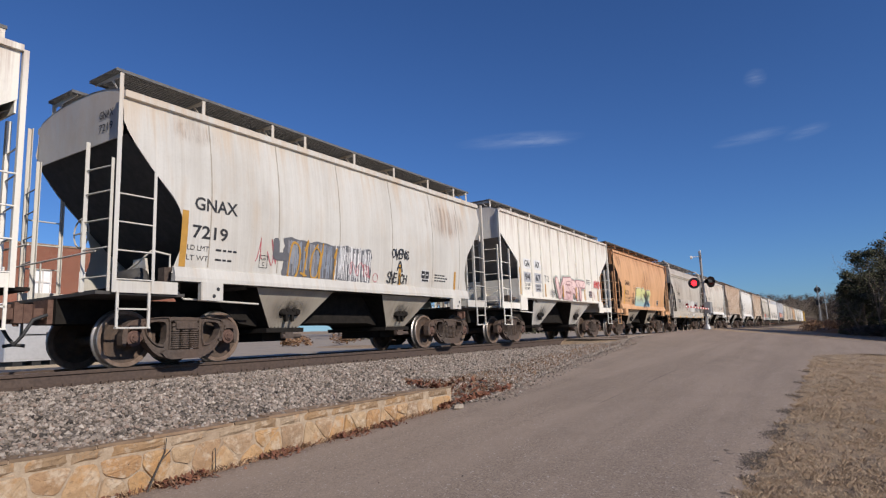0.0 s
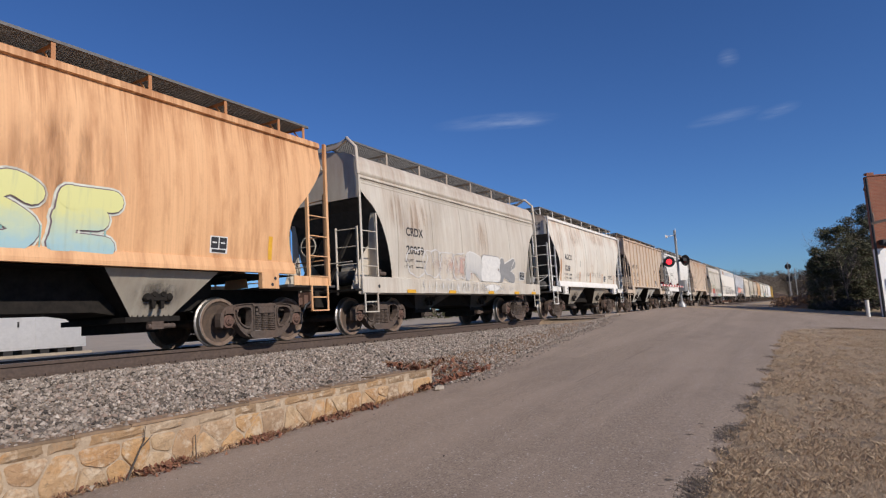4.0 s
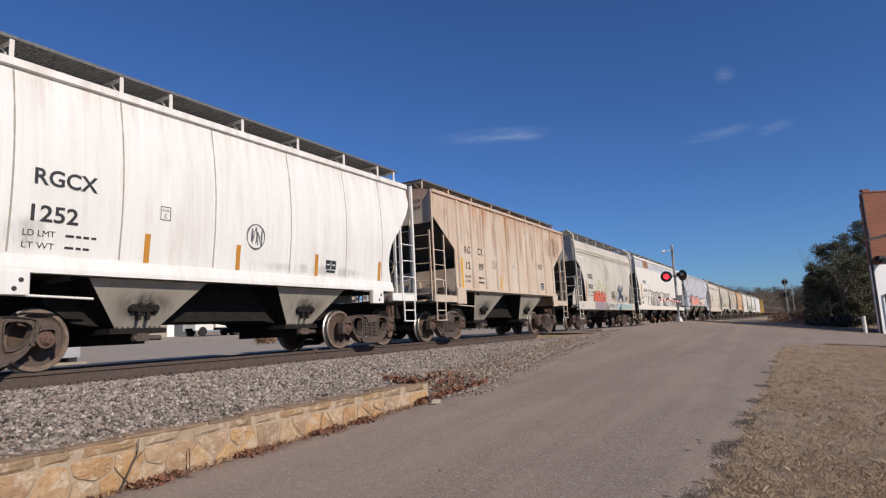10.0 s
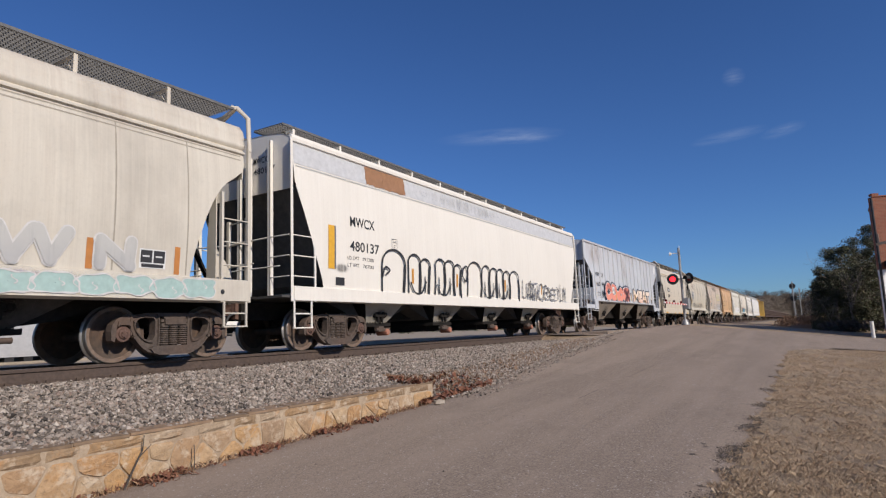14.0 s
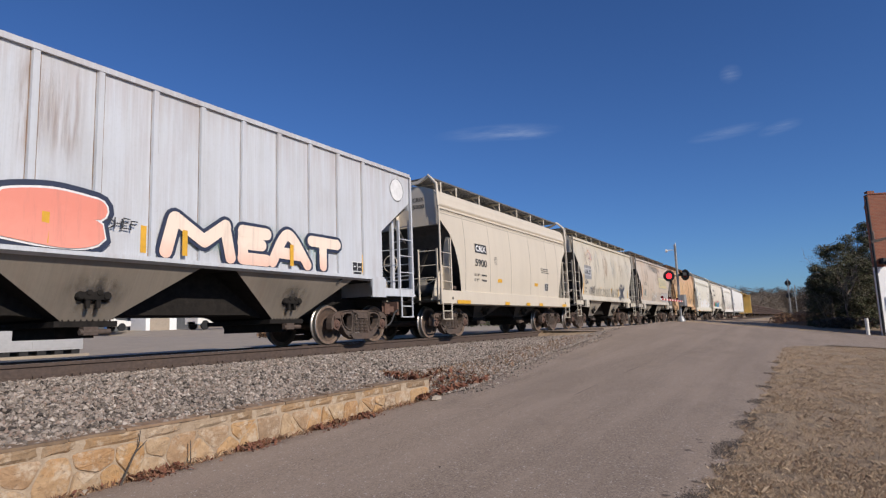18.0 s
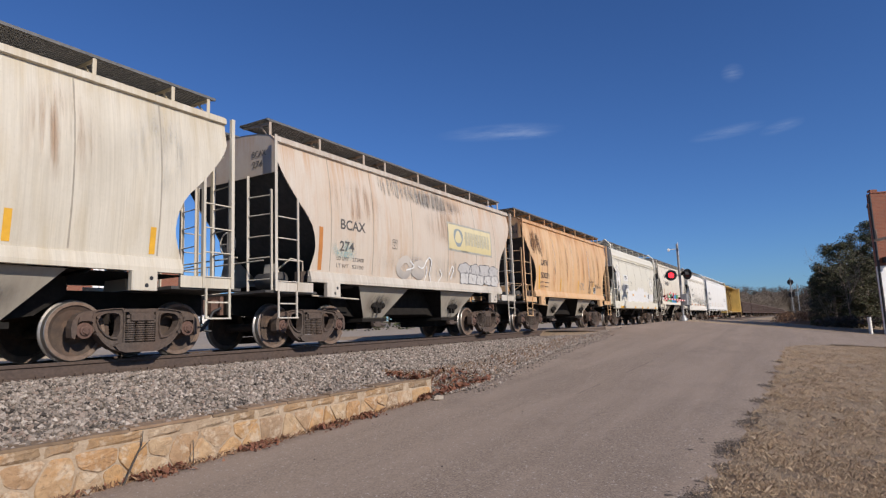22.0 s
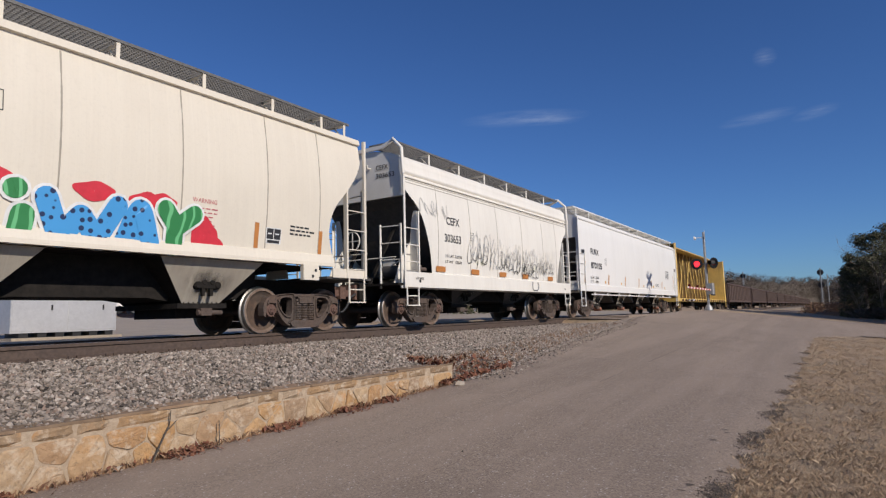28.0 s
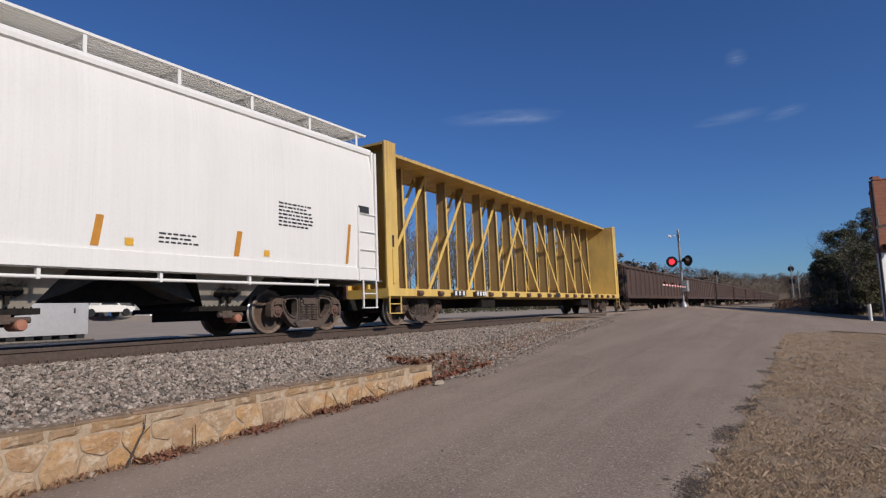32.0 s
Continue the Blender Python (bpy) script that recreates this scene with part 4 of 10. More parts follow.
    for cx in bays:
        hopper_bay(car, cx, bay_top, 0.36, 1.52, 0.60, 1.42, 0.92, hop, dark)
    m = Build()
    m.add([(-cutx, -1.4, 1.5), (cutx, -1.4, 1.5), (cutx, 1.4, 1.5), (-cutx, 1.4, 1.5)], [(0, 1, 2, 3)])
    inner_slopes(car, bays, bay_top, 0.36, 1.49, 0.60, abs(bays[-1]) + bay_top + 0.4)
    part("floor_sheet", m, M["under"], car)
    underframe(car, L, M["under"])
    end_fittings(car, half, trim, 1.50, 1.14, eave - 0.03, 3.15, deck_mat=M["under"])
    brake_gear(car, -half + 0.75, trim, dark)
    if not walk:
        for q in (-1, 1):
            for y, up in ((-1.12, 3.6), (-0.45, 3.45), (0.45, 3.45), (1.12, 3.6)):
                c = Build()
                c.box(q * (half - 0.32) - 0.05, q * (half - 0.32) + 0.05, y - 0.05, y - 0.036, 1.16, up)
                c.box(q * (half - 0.32) - 0.05, q * (half - 0.32) - 0.036, y - 0.036, y + 0.03, 1.16, up)
                part("end_post", c, trim, car)
            c = Build()
            for z in (1.62, 2.05, 2.48):
                c.tube([(q * (half + 0.16), -1.46, z), (q * (half + 0.02), -0.45, z), (q * (half + 0.16), 1.46, z)], 0.014, 6)
            part("grab_iron", c, trim, car)
            c = Build()
            c.box(min(q * (half - 1.1), q * (half + 0.22)), max(q * (half - 1.1), q * (half + 0.22)), -1.49, 1.49, 1.165, 1.20)
            part("deck_plate", c, trim, car)
    if walk:
        running_board(car, 2 * half - 0.1, eave + 0.40, 0.30, 1.14, M["grating"], trim, posts or [-half + 0.1 + k * (2 * half - 0.2) / 7 for k in range(8)], eave, False, post_foot=eave + 0.05)
    hatches(car, eave + 0.17, trim)
    add_truck(car, -truck)
    add_truck(car, truck)
    return car, side


def flow_hopper(at_x, label, paint, trim, dark, posts=(-3.92, -2.3, -0.7, 0.9, 2.5, 4.1), L=12.0, seams=(-4.08, -2.33, -0.6, 1.22, 3.0, 4.28), grate=True):
    car = car_root("covered_hopper", label, at_x)
    side = Side(PROF_FLOW, CUT_FLOW, 11.1)
    roof = [(1.42, 3.92), (1.47, 3.96), (1.47, 4.02), (1.435, 4.05), (1.43, 4.20), (1.40, 4.31), (1.30, 4.43), (1.0, 4.55), (0.5, 4.64), (0.0, 4.66)]
    slope = [(3.35, 5.45), (3.15, 5.05), (2.8, 4.75), (2.4, 4.5), (1.9, 4.0), (1.4, 3.4), (1.0, 3.0)]
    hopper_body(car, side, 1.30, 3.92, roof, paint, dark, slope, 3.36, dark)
    for s in (-1, 1):
        k = Build()
        k.prism([(s * 1.46, 1.40), (s * 1.52, 1.385), (s * 1.53, 1.0), (s * 1.44, 0.965), (s * 1.40, 0.965)], "x", -5.62, 5.62)
        sill = part("side_sill", k, trim, car)
        for x in (-5.0, 5.0):
            h = Build()
            h.lathe([(0.0, s * 0.001), (0.045, 0.0)], (x, s * 1.533, 1.16), 10)
            if s > 0:
                h.f = [q[::-1] for q in h.f]
            part("lift_hole", h, M["black"], sill)
        bead = Build()
        bead.prism([(s * 1.42, 3.90), (s * 1.475, 3.88), (s * 1.475, 3.84), (s * 1.43, 3.82)], "x", -5.53, 5.53)
        part("shoulder_bead", bead, paint, car)
        for x in seams:
            w = Build()
            zs = [1.42 + (3.80 - 1.42) * i / 9 for i in range(10)]
            w.grid([[(x - 0.014, s * (side.y(z) + 0.0005), z), (x, s * (side.y(z) + 0.006), z), (x + 0.014, s * (side.y(z) + 0.0005), z)] for z in zs], True, flip=(s > 0))
            part("weld_seam", w, M["seam"], car)
    for cx in (-1.7, 1.7):
        hopper_bay(car, cx, 1.5, 0.36, 1.30, 0.58, 1.36, 0.62, dark, dark)
    m = Build()
    m.add([(-5, -1.4, 1.3), (5, -1.4, 1.3), (5, 1.4, 1.3), (-5, 1.4, 1.3)], [(0, 1, 2, 3)])
    inner_slopes(car, (-1.7, 1.7), 1.5, 0.36, 1.295, 0.58, 3.6)
    part("floor_sheet", m, M["under"], car)
    underframe(car, L, M["under"])
    end_fittings(car, 5.55, trim, 1.48, 0.98, 4.0, 3.0, end_h=2.62, rungs=[1.65, 2.08, 2.51], step=0.55, deck_z=1.10, deck_mat=M["under"], braces=True, plates=not grate)
    brake_gear(car, -5.0, trim, dark)
    running_board(car, 11.0, 4.85, 0.30, 1.16, M["grating"], trim, posts, 4.5, grate, post_foot=4.46)
    for sx_ in (-1, 1):
        for s in (-1, 1):
            b = Build()
            b.tube([(sx_ * 5.62, s * 1.50, 3.9), (sx_ * 5.62, s * 1.46, 4.58), (sx_ * 5.60, s * 1.17, 4.87), (sx_ * 5.5, s * 1.10, 4.87)], 0.045, 8)
            part("roof_hoop", b, trim, car)
        b = Build()
        b.prism([(-1.17, 4.83), (-1.17, 4.89), (-0.8, 4.76), (0.8, 4.76), (1.17, 4.89), (1.17, 4.83), (0.8, 4.66), (-0.8, 4.66)], "x", sx_ * 5.53, sx_ * 5.60)
        part("end_crossover", b, trim, car)
    hatches(car, 4.64, trim)
    add_truck(car, -4.35)
    add_truck(car, 4.35)
    return car, side


def long_hopper(at_x, label, paint, trim, dark, roof_paint=None, half=9.1, open_end=True, walk_z=4.92, sill_z=1.05, bays=(-6.0, -2.2, 1.5, 5.2), L=18.6, walk_open=True, eave=4.55, walk_y=1.16):
    """Long pressure-differential style car: smooth slightly bowed sides, straight diagonal end cut, shallow outlets."""
    car = car_root("covered_hopper", label, at_x)
    cut = [(1.0, half - 0.95), (1.45, half - 0.90), (3.55, half - 0.06), (4.7, half)] if open_end else [(1.0, half), (4.7, half)]
    side = Side(smooth_pts([(1.0, 1.50), (1.7, 1.53), (2.8, 1.55), (3.9, 1.51), (eave, 1.44)], 4), cut, 2 * half)
    roof = [(1.44, eave), (1.2, eave + 0.11), (0.7, eave + 0.17), (0.0, eave + 0.19)]
    if open_end:
        slope = [(3.45, half - 0.1), (2.5, half - 0.55), (1.45, half - 0.98), (1.1, half - 1.6)]
        hopper_body(car, side, sill_z + 0.12, eave, roof, paint, dark, slope, 3.42, dark)
    else:
        hopper_body(car, side, sill_z + 0.12, eave, roof, paint, dark, [(3.5, half - 0.1), (2.6, half - 0.6), (1.5, half - 2.0)], 3.42, dark)
    for s in (-1, 1):
        k = Build()
        k.prism([(s * 1.51, sill_z + 0.32), (s * 1.555, sill_z + 0.30), (s * 1.555, sill_z + 0.02), (s * 1.46, sill_z)], "x", -half, half)
        part("side_sill", k, trim, car)
        e = Build()
        e.prism([(s * 1.42, eave + 0.05), (s * 1.48, eave + 0.045), (s * 1.505, eave - 0.03), (s * 1.50, eave - 0.10), (s * 1.45, eave - 0.13)], "x", -half, half)
        part("eave_angle", e, roof_paint or trim, car)
        n = 11
        for i in range(1, n):
            x = -half + 2 * half * i / n
            if abs(x) > half - 1.2:
                continue
            w = Build()
            zs = [sill_z + 0.34 + (eave - 0.13 - sill_z - 0.34) * j / 9 for j in range(10)]
            w.grid([[(x - 0.012, s * (side.y(z) + 0.0005), z), (x, s * (side.y(z) + 0.004), z), (x + 0.012, s * (side.y(z) + 0.0005), z)] for z in zs], True, flip=(s > 0))
            part("weld_seam", w, paint, car)
    for cx in bays:
        bay = hopper_bay(car, cx, 0.80, 0.42, sill_z + 0.02, 0.58, 1.25, 0.95, M["hoppaint"], dark, True)
        g = Build()
        g.lathe([(0.0, -0.10), (0.07, -0.09), (0.085, -0.06), (0.085, 0.25)], (cx + 0.25, -1.06, 0.34), 14)
        part("outlet_cap", g, M["capped"], bay, "pale rust-pink outlet cap")
        w = Build()
        w.prism([(cx - 1.75, sill_z + 0.05), (cx - 0.82, sill_z + 0.05), (cx - 0.5, 0.66), (cx - 0.95, 0.80)], "y", -0.85, 0.85)
        part("slope_plate", w, dark, bay)
        w = Build()
        w.prism([(cx + 1.75, sill_z + 0.05), (cx + 0.82, sill_z + 0.05), (cx + 0.5, 0.66), (cx + 0.95, 0.80)], "y", -0.85, 0.85)
        part("slope_plate", w, dark, bay)
    m = Build()
    m.add([(-half + 1, -1.4, sill_z + 0.1), (half - 1, -1.4, sill_z + 0.1), (half - 1, 1.4, sill_z + 0.1), (-half + 1, 1.4, sill_z + 0.1)], [(0, 1, 2, 3)])
    part("floor_sheet", m, M["under"], car)
    underframe(car, L, M["under"], (0.70, 1.06))
    end_fittings(car, half - 0.02, trim, 1.50 if open_end else 1.545, sill_z, eave - 0.05, 2.5 if open_end else 2.86, inner=0.62, end_h=None if open_end else 2.62, end_lad=not open_end, rungs=[1.55, 1.98, 2.41] if open_end else [1.44, 1.87, 2.30, 2.73], step=0.5, deck_z=1.16, deck_mat=dark)
    running_board(car, 2 * half - 0.1, walk_z, 0.30, walk_y, M["grating"] if walk_open else trim, trim, [-half + 0.4 + k * (2 * half - 0.8) / 11 for k in range(12)], eave + 0.15, walk_open, post_foot=eave + 0.10)
    if open_end:
        for q in (-1, 1):
            for y, up in ((-0.92, eave - 0.02), (-0.28, eave - 0.3), (0.02, eave - 0.3), (0.92, eave - 0.02), (1.4, eave - 0.4)):
                c = Build()
                c.box(q * (half + 0.06) - 0.045, q * (half + 0.06) + 0.045, y - 0.045, y - 0.033, 1.16, up)
                c.box(q * (half + 0.06) - 0.045, q * (half + 0.06) - 0.033, y - 0.045, y + 0.03, 1.16, up)
                part("end_post", c, trim, car)
            c = Build()
            for z in (1.55, 1.98, 2.41):
                c.tube([(q * (half + 0.09), -1.5, z), (q * (half + 0.09), -0.92, z)], 0.013, 6)
            c.tube([(q * (half + 0.09), -0.92, 2.41), (q * (half + 0.14), 0.3, 2.36), (q * (half + 0.12), 1.45, 2.41)], 0.016, 6)
            part("grab_iron", c, trim, car)
    else:
        for q in (-1, 1):
            c = Build()
            c.box(min(q * half, q * (half + 0.05)), max(q * half, q * (half + 0.05)), -1.5, 1.5, sill_z - 0.06, 1.56)
            part("end_sill", c, trim, car)
            c = Build()
            c.box(min(q * (half - 0.05), q * (half + 0.035)), max(q * (half - 0.05), q * (half + 0.035)), -1.53, -1.45, 1.57, eave - 0.02)
            c.box(min(q * (half - 0.05), q * (half + 0.035)), max(q * (half - 0.05), q * (half + 0.035)), 1.45, 1.53, 1.57, eave - 0.02)
            part("corner_post", c, trim, car)
        c = Build()
        c.soft_box(-half - 0.12, -half + 0.3, -0.45, 0.35, 1.57, 2.2, 0.05)
        c.tube([(-half - 0.1, -0.75, 1.57), (-half - 0.1, -0.75, 2.42), (-half - 0.1, -0.35, 2.46)], 0.022, 6)
        c.tube([(-half - 0.13, -0.2, 2.2), (-half - 0.13, -0.15, 2.35), (-half - 0.1, 0.3, 2.38)], 0.018, 6)
        part("hand_brake_box", c, trim, car)
        c = Build()
        c.lathe([(0.25, -0.015), (0.28, 0.0), (0.25, 0.015)], (0, 0, 0), 18)
        c.beam((-0.25, 0, 0), (0.25, 0, 0), 0.03, 0.02).beam((0, 0, -0.25), (0, 0, 0.25), 0.03, 0.02, (0, 1, 0))
        o = part("hand_brake_wheel", c, M["under"], car)
        o.matrix_basis = pose(-half - 0.17, 0.15, 2.0, 0, 0, 90)
        for s in (-1, 1):
            c = Build()
            c.tube([(-half + 1.6, s * 1.47, sill_z - 0.12), (half - 1.6, s * 1.47, sill_z - 0.12)], 0.028, 8)
            for k in range(9):
                x = -half + 2.0 + k * (2 * half - 4.0) / 8
                c.box(x - 0.025, x + 0.025, s * 1.47 - 0.035, s * 1.47 + 0.035, sill_z - 0.155, sill_z + 0.02)
            part("air_pipe", c, trim, car)
    hatches(car, eave + 0.17, trim, 14)
    add_truck(car, -half + 1.85)
    add_truck(car, half - 1.85)
    return car, side


def centrebeam(at_x, label, paint, dark, half=11.1):
    car = car_root("centrebeam_flatcar", label, at_x)
    d = Build()
    d.prism([(-1.45, 0.98), (1.45, 0.98), (1.45, 0.78), (1.36, 0.74), (-1.36, 0.74), (-1.45, 0.78)], "x", -half, half)
    deck = part("deck", d, paint, car)
    for k in range(19):
        for s in (-1, 1):
            w = Build()
            x = -half + 1.4 + k * (2 * half - 2.8) / 18
            w.tube([(x - 0.1, s * 1.49, 0.86), (x + 0.1, s * 1.49, 0.86)], 0.075, 10)
            part("strap_winch", w, M["truck_rust"], deck)
    for s in (-1, 1):
        b = Build()
        i0, i1 = s * (half - 0.5), s * half
        b.box(min(i0, i0 + s * 0.06), max(i0, i0 + s * 0.06), -1.355, 1.355, 0.98, 4.80)
        for y in (-0.7, 0.0, 0.7):
            b.box(min(i0 + s * 0.062, i1 - s * 0.1), max(i0 + s * 0.062, i1 - s * 0.1), y - 0.03, y + 0.03, 0.98, 4.7)
        bulk = part("bulkhead", b, paint, car)
        for y in (-1, 1):
            c = Build()
            c.soft_box(min(i0, i1), max(i0, i1), min(y * 1.357, y * 1.45), max(y * 1.357, y * 1.45), 0.98, 4.84, 0.025)
            part("corner_post", c, paint, bulk)
        c = Build()
        c.box(min(i0 + s * 0.062, i1), max(i0 + s * 0.062, i1), -1.355, 1.355, 4.75, 4.81)
        part("cap_plate", c, paint, bulk)
        c = Build()
        c.box(s * (half - 0.25) - 0.04, s * (half - 0.25) + 0.04, -1.462, -1.452, 2.05, 2.35)
        part("slot", c, M["black"], bulk)
        c = Build()
        c.box(s * (half - 0.25) - 0.05, s * (half - 0.25) + 0.05, -1.475, -1.452, 1.1, 1.98)
        part("latch_bar", c, paint, bulk)
    t = Build()
    t.prism([(-0.95, 4.80), (0.95, 4.80), (0.95, 4.71), (0.93, 4.71), (0.92, 4.765), (-0.92, 4.765), (-0.93, 4.71), (-0.95, 4.71)], "x", -half + 0.505, half - 0.505)
    part("top_chord", t, paint, car)
    n = 16
    xs = [-half + 1.3 + i * (2 * half - 2.6) / (n - 1) for i in range(n)]
    p = Build()
    p.prism([(-0.20, 0.98), (0.20, 0.98), (0.15, 4.76), (-0.15, 4.76)], "x", -0.012, 0.012)
    web = p.mesh("post", M["beamweb_shaded"])
    p = Build()
    for s in (-1, 1):
        p.beam((0, s * 0.215, 0.98), (0, s * 0.165, 4.76), 0.075, 0.024, (0, 1, 0))
    rims = p.mesh("flange", paint)
    for x in xs:
        o = part("post", web, None, car)
        o.location = (x, 0, 0)
        part("flange", rims, None, o)
    for i in (0, 2, 4, 6):
        for q in (-1, 1):
            for s in (-1, 1):
                g = Build()
                g.beam((q * (xs[i] - 0.1), s * 0.245, 1.02), (q * (xs[i] + (xs[i + 2] - xs[i]) * 0.97), s * 0.20, 4.62), 0.115, 0.03, (0, 1, 0))
                part("diagonal", g, paint, car)
                g = Build()
                x = xs[i] + (xs[i + 2] - xs[i]) * 0.97
                g.prism([(q * (x - 0.17), 4.45), (q * (x + 0.06), 4.5), (q * (x + 0.06), 4.7), (q * (x - 0.05), 4.7)], "y", s * 0.232, s * 0.244)
                part("gusset", g, paint, car)
    underframe(car, 2 * half + 0.5, dark, (0.45, 0.74))
    for s in (-1, 1):
        for q in (-1, 1):
            stirrup(car, q * (half - 0.3), s * 1.44, 0.8, 0.35, 0.5, paint)
    for q in (-1, 1):
        b = Build()
        b.box(q * 5.2 - 0.5, q * 5.2 + 0.5, -1.3, -0.5, 0.45, 0.74)
        part("equipment_box", b, dark, car)
    add_truck(car, -half + 2.1)
    add_truck(car, half - 2.1)
    return car


def gondola(at_x, label, paint, dark, half=10.2, top=2.72):
    car = car_root("gondola_car", label, at_x)
    for s in (-1, 1):
        b = Build()
        b.box(-half, half, min(s * 1.40, s * 1.43), max(s * 1.40, s * 1.43), 0.95, top)
        sd = part("side_wall", b, paint, car)
        c = Build()
        c.box(-half, half, min(s * 1.38, s * 1.54), max(s * 1.38, s * 1.54), top - 0.12, top)
        c.box(-half, half, min(s * 1.38, s * 1.52), max(s * 1.38, s * 1.52), 0.78, 0.98)
        part("top_chord", c, paint, sd)
        r = Build()
        r.prism([(-0.11, s * 1.43), (-0.07, s * 1.53), (0.07, s * 1.53), (0.11, s * 1.43)], "z", 0.98, top - 0.12)
        me = r.mesh("side_post", paint)
        for k in range(16):
            o = part("side_post", me, None, sd)
            o.location = (-half + 0.5 + k * (2 * half - 1.0) / 15, 0, 0)
    for s in (-1, 1):
        b = Build()
        b.box(s * half - 0.03, s * half + 0.03, -1.4, 1.4, 0.95, top)
        for z in (1.3, 1.75, 2.2, top - 0.06):
            b.box(min(s * half, s * (half + 0.1)), max(s * half, s * (half + 0.1)), -1.45, 1.45, z - 0.07, z + 0.07)
        part("end_wall", b, paint, car)
        for y in (-1.46, 1.46):
            ladder(car, "ladder", (s * (half - 0.05), y * 1.06), (s * (half - 0.5), y * 1.06), top - 0.1, 0.6, [0.7, 1.1, 1.5, 1.9, 2.3], paint, 0.05)
    f = Build()
    f.box(-half, half, -1.4, 1.4, 0.95, 1.05)
    part("floor_plate", f, dark, car)
    underframe(car, 2 * half + 0.4, dark, (0.5, 0.94))
    add_truck(car, -half + 1.9)
    add_truck(car, half - 1.9)
    return car

# ---- the train, from its head end to its tail ----
def paint_set(key, base, dirt, **kw):
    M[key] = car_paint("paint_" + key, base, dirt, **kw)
    return M[key]


# Slope sheets darker than the body: their shade is painted in.
GREY_DARK = M["dark_slope"] = rough_mat("slope_shade_dark", (0.045, 0.042, 0.04), (0.08, 0.074, 0.068), 7, 0.8, 0.0, 0.15, 0.01)
paint_set("lightgrey", (0.595, 0.575, 0.525), (0.43, 0.385, 0.32), streak=0.35, rusty=0.3, grime=0.3, seed=1, rust=(0.50, 0.33, 0.17))
paint_set("cream", (0.78, 0.745, 0.66), (0.68, 0.60, 0.48), streak=0.18, rusty=0.3, grime=0.06, seed=2)
paint_set("rustorange", (0.72, 0.42, 0.215), (0.56, 0.285, 0.13), streak=0.6, rusty=0.6, grime=0.12, seed=3, rust=(0.34, 0.14, 0.05))
paint_set("greybeige", (0.56, 0.515, 0.44), (0.38, 0.31, 0.23), streak=0.5, rusty=0.2, grime=0.4, seed=4)
paint_set("chalk", (0.70, 0.655, 0.565), (0.50, 0.44, 0.36), streak=0.4, rusty=0.45, grime=0.25, seed=5, rust=(0.40, 0.2, 0.08))
paint_set("tan", (0.56, 0.475, 0.38), (0.55, 0.39, 0.265), streak=0.65, rusty=0.4, grime=0.12, seed=6, rust=(0.48, 0.29, 0.18))
paint_set("tanrib", (0.54, 0.41, 0.29), (0.42, 0.25, 0.15), streak=0.5, rusty=0.4, grime=0.1, seed=6.5, rust=(0.38, 0.18, 0.09))
paint_set("white", (0.78, 0.76, 0.71), (0.62, 0.56, 0.46), streak=0.3, rusty=0.15, grime=0.12, seed=7)
paint_set("tanrust", (0.59, 0.50, 0.40), (0.53, 0.37, 0.24), streak=0.65, rusty=0.75, grime=0.15, seed=8, rust=(0.43, 0.23, 0.12))
paint_set("beige", (0.60, 0.55, 0.46), (0.43, 0.38, 0.31), streak=0.32, rusty=0.08, grime=0.45, seed=9)
paint_set("white_clean", (0.735, 0.72, 0.685), (0.66, 0.64, 0.59), streak=0.25, rusty=0.0, grime=0.1, seed=10)
paint_set("silver", (0.545, 0.565, 0.595), (0.47, 0.465, 0.455), streak=0.5, rusty=0.15, grime=0.25, seed=11)
paint_set("sand", (0.60, 0.53, 0.425), (0.48, 0.41, 0.32), streak=0.18, rusty=0.0, grime=0.15, seed=12)
paint_set("greystain", (0.60, 0.55, 0.455), (0.44, 0.385, 0.29), streak=0.6, rusty=0.35, grime=0.3, seed=13, rust=(0.44, 0.34, 0.19))
paint_set("pinkgrey", (0.56, 0.49, 0.41), (0.53, 0.41, 0.295), streak=0.5, rusty=0.65, grime=0.2, seed=14, rust=(0.48, 0.31, 0.19))
paint_set("orange_peel", (0.60, 0.355, 0.165), (0.66, 0.50, 0.33), streak=0.75, rusty=0.85, grime=0.15, seed=15, rust=(0.44, 0.21, 0.085))
# Cream cars' slope sheets: body colour darkened to carry their shade.
M["slope_shade_grey"] = rough_mat("slope_shade_grey", (0.20, 0.19, 0.18), (0.28, 0.265, 0.25), 5, 0.8, 0.0, 0.1, 0.01)
paint_set("ivory", (0.66, 0.625, 0.525), (0.55, 0.50, 0.40), streak=0.2, rusty=0.0, grime=0.15, seed=16)
paint_set("ivory_b", (0.69, 0.63, 0.52), (0.58, 0.50, 0.40), streak=0.15, rusty=0.0, grime=0.12, seed=17)
paint_set("offwhite", (0.75, 0.715, 0.64), (0.58, 0.53, 0.45), streak=0.2, rusty=0.03, grime=0.12, seed=18)
paint_set("beamyellow", (0.70, 0.48, 0.13), (0.55, 0.36, 0.12), streak=0.35, rusty=0.35, grime=0.3, seed=20, rust=(0.22, 0.11, 0.05))
# Post webs: beam yellow darkened by rust and by shade painted in.
paint_set("beamweb_shaded", (0.42, 0.27, 0.09), (0.25, 0.15, 0.07), streak=0.5, rusty=0.6, grime=0.4, seed=23, rust=(0.13, 0.065, 0.04))
paint_set("gonbrown", (0.066, 0.042, 0.033), (0.12, 0.07, 0.05), streak=0.6, rusty=0.4, grime=0.3, seed=21, rust=(0.2, 0.09, 0.05))
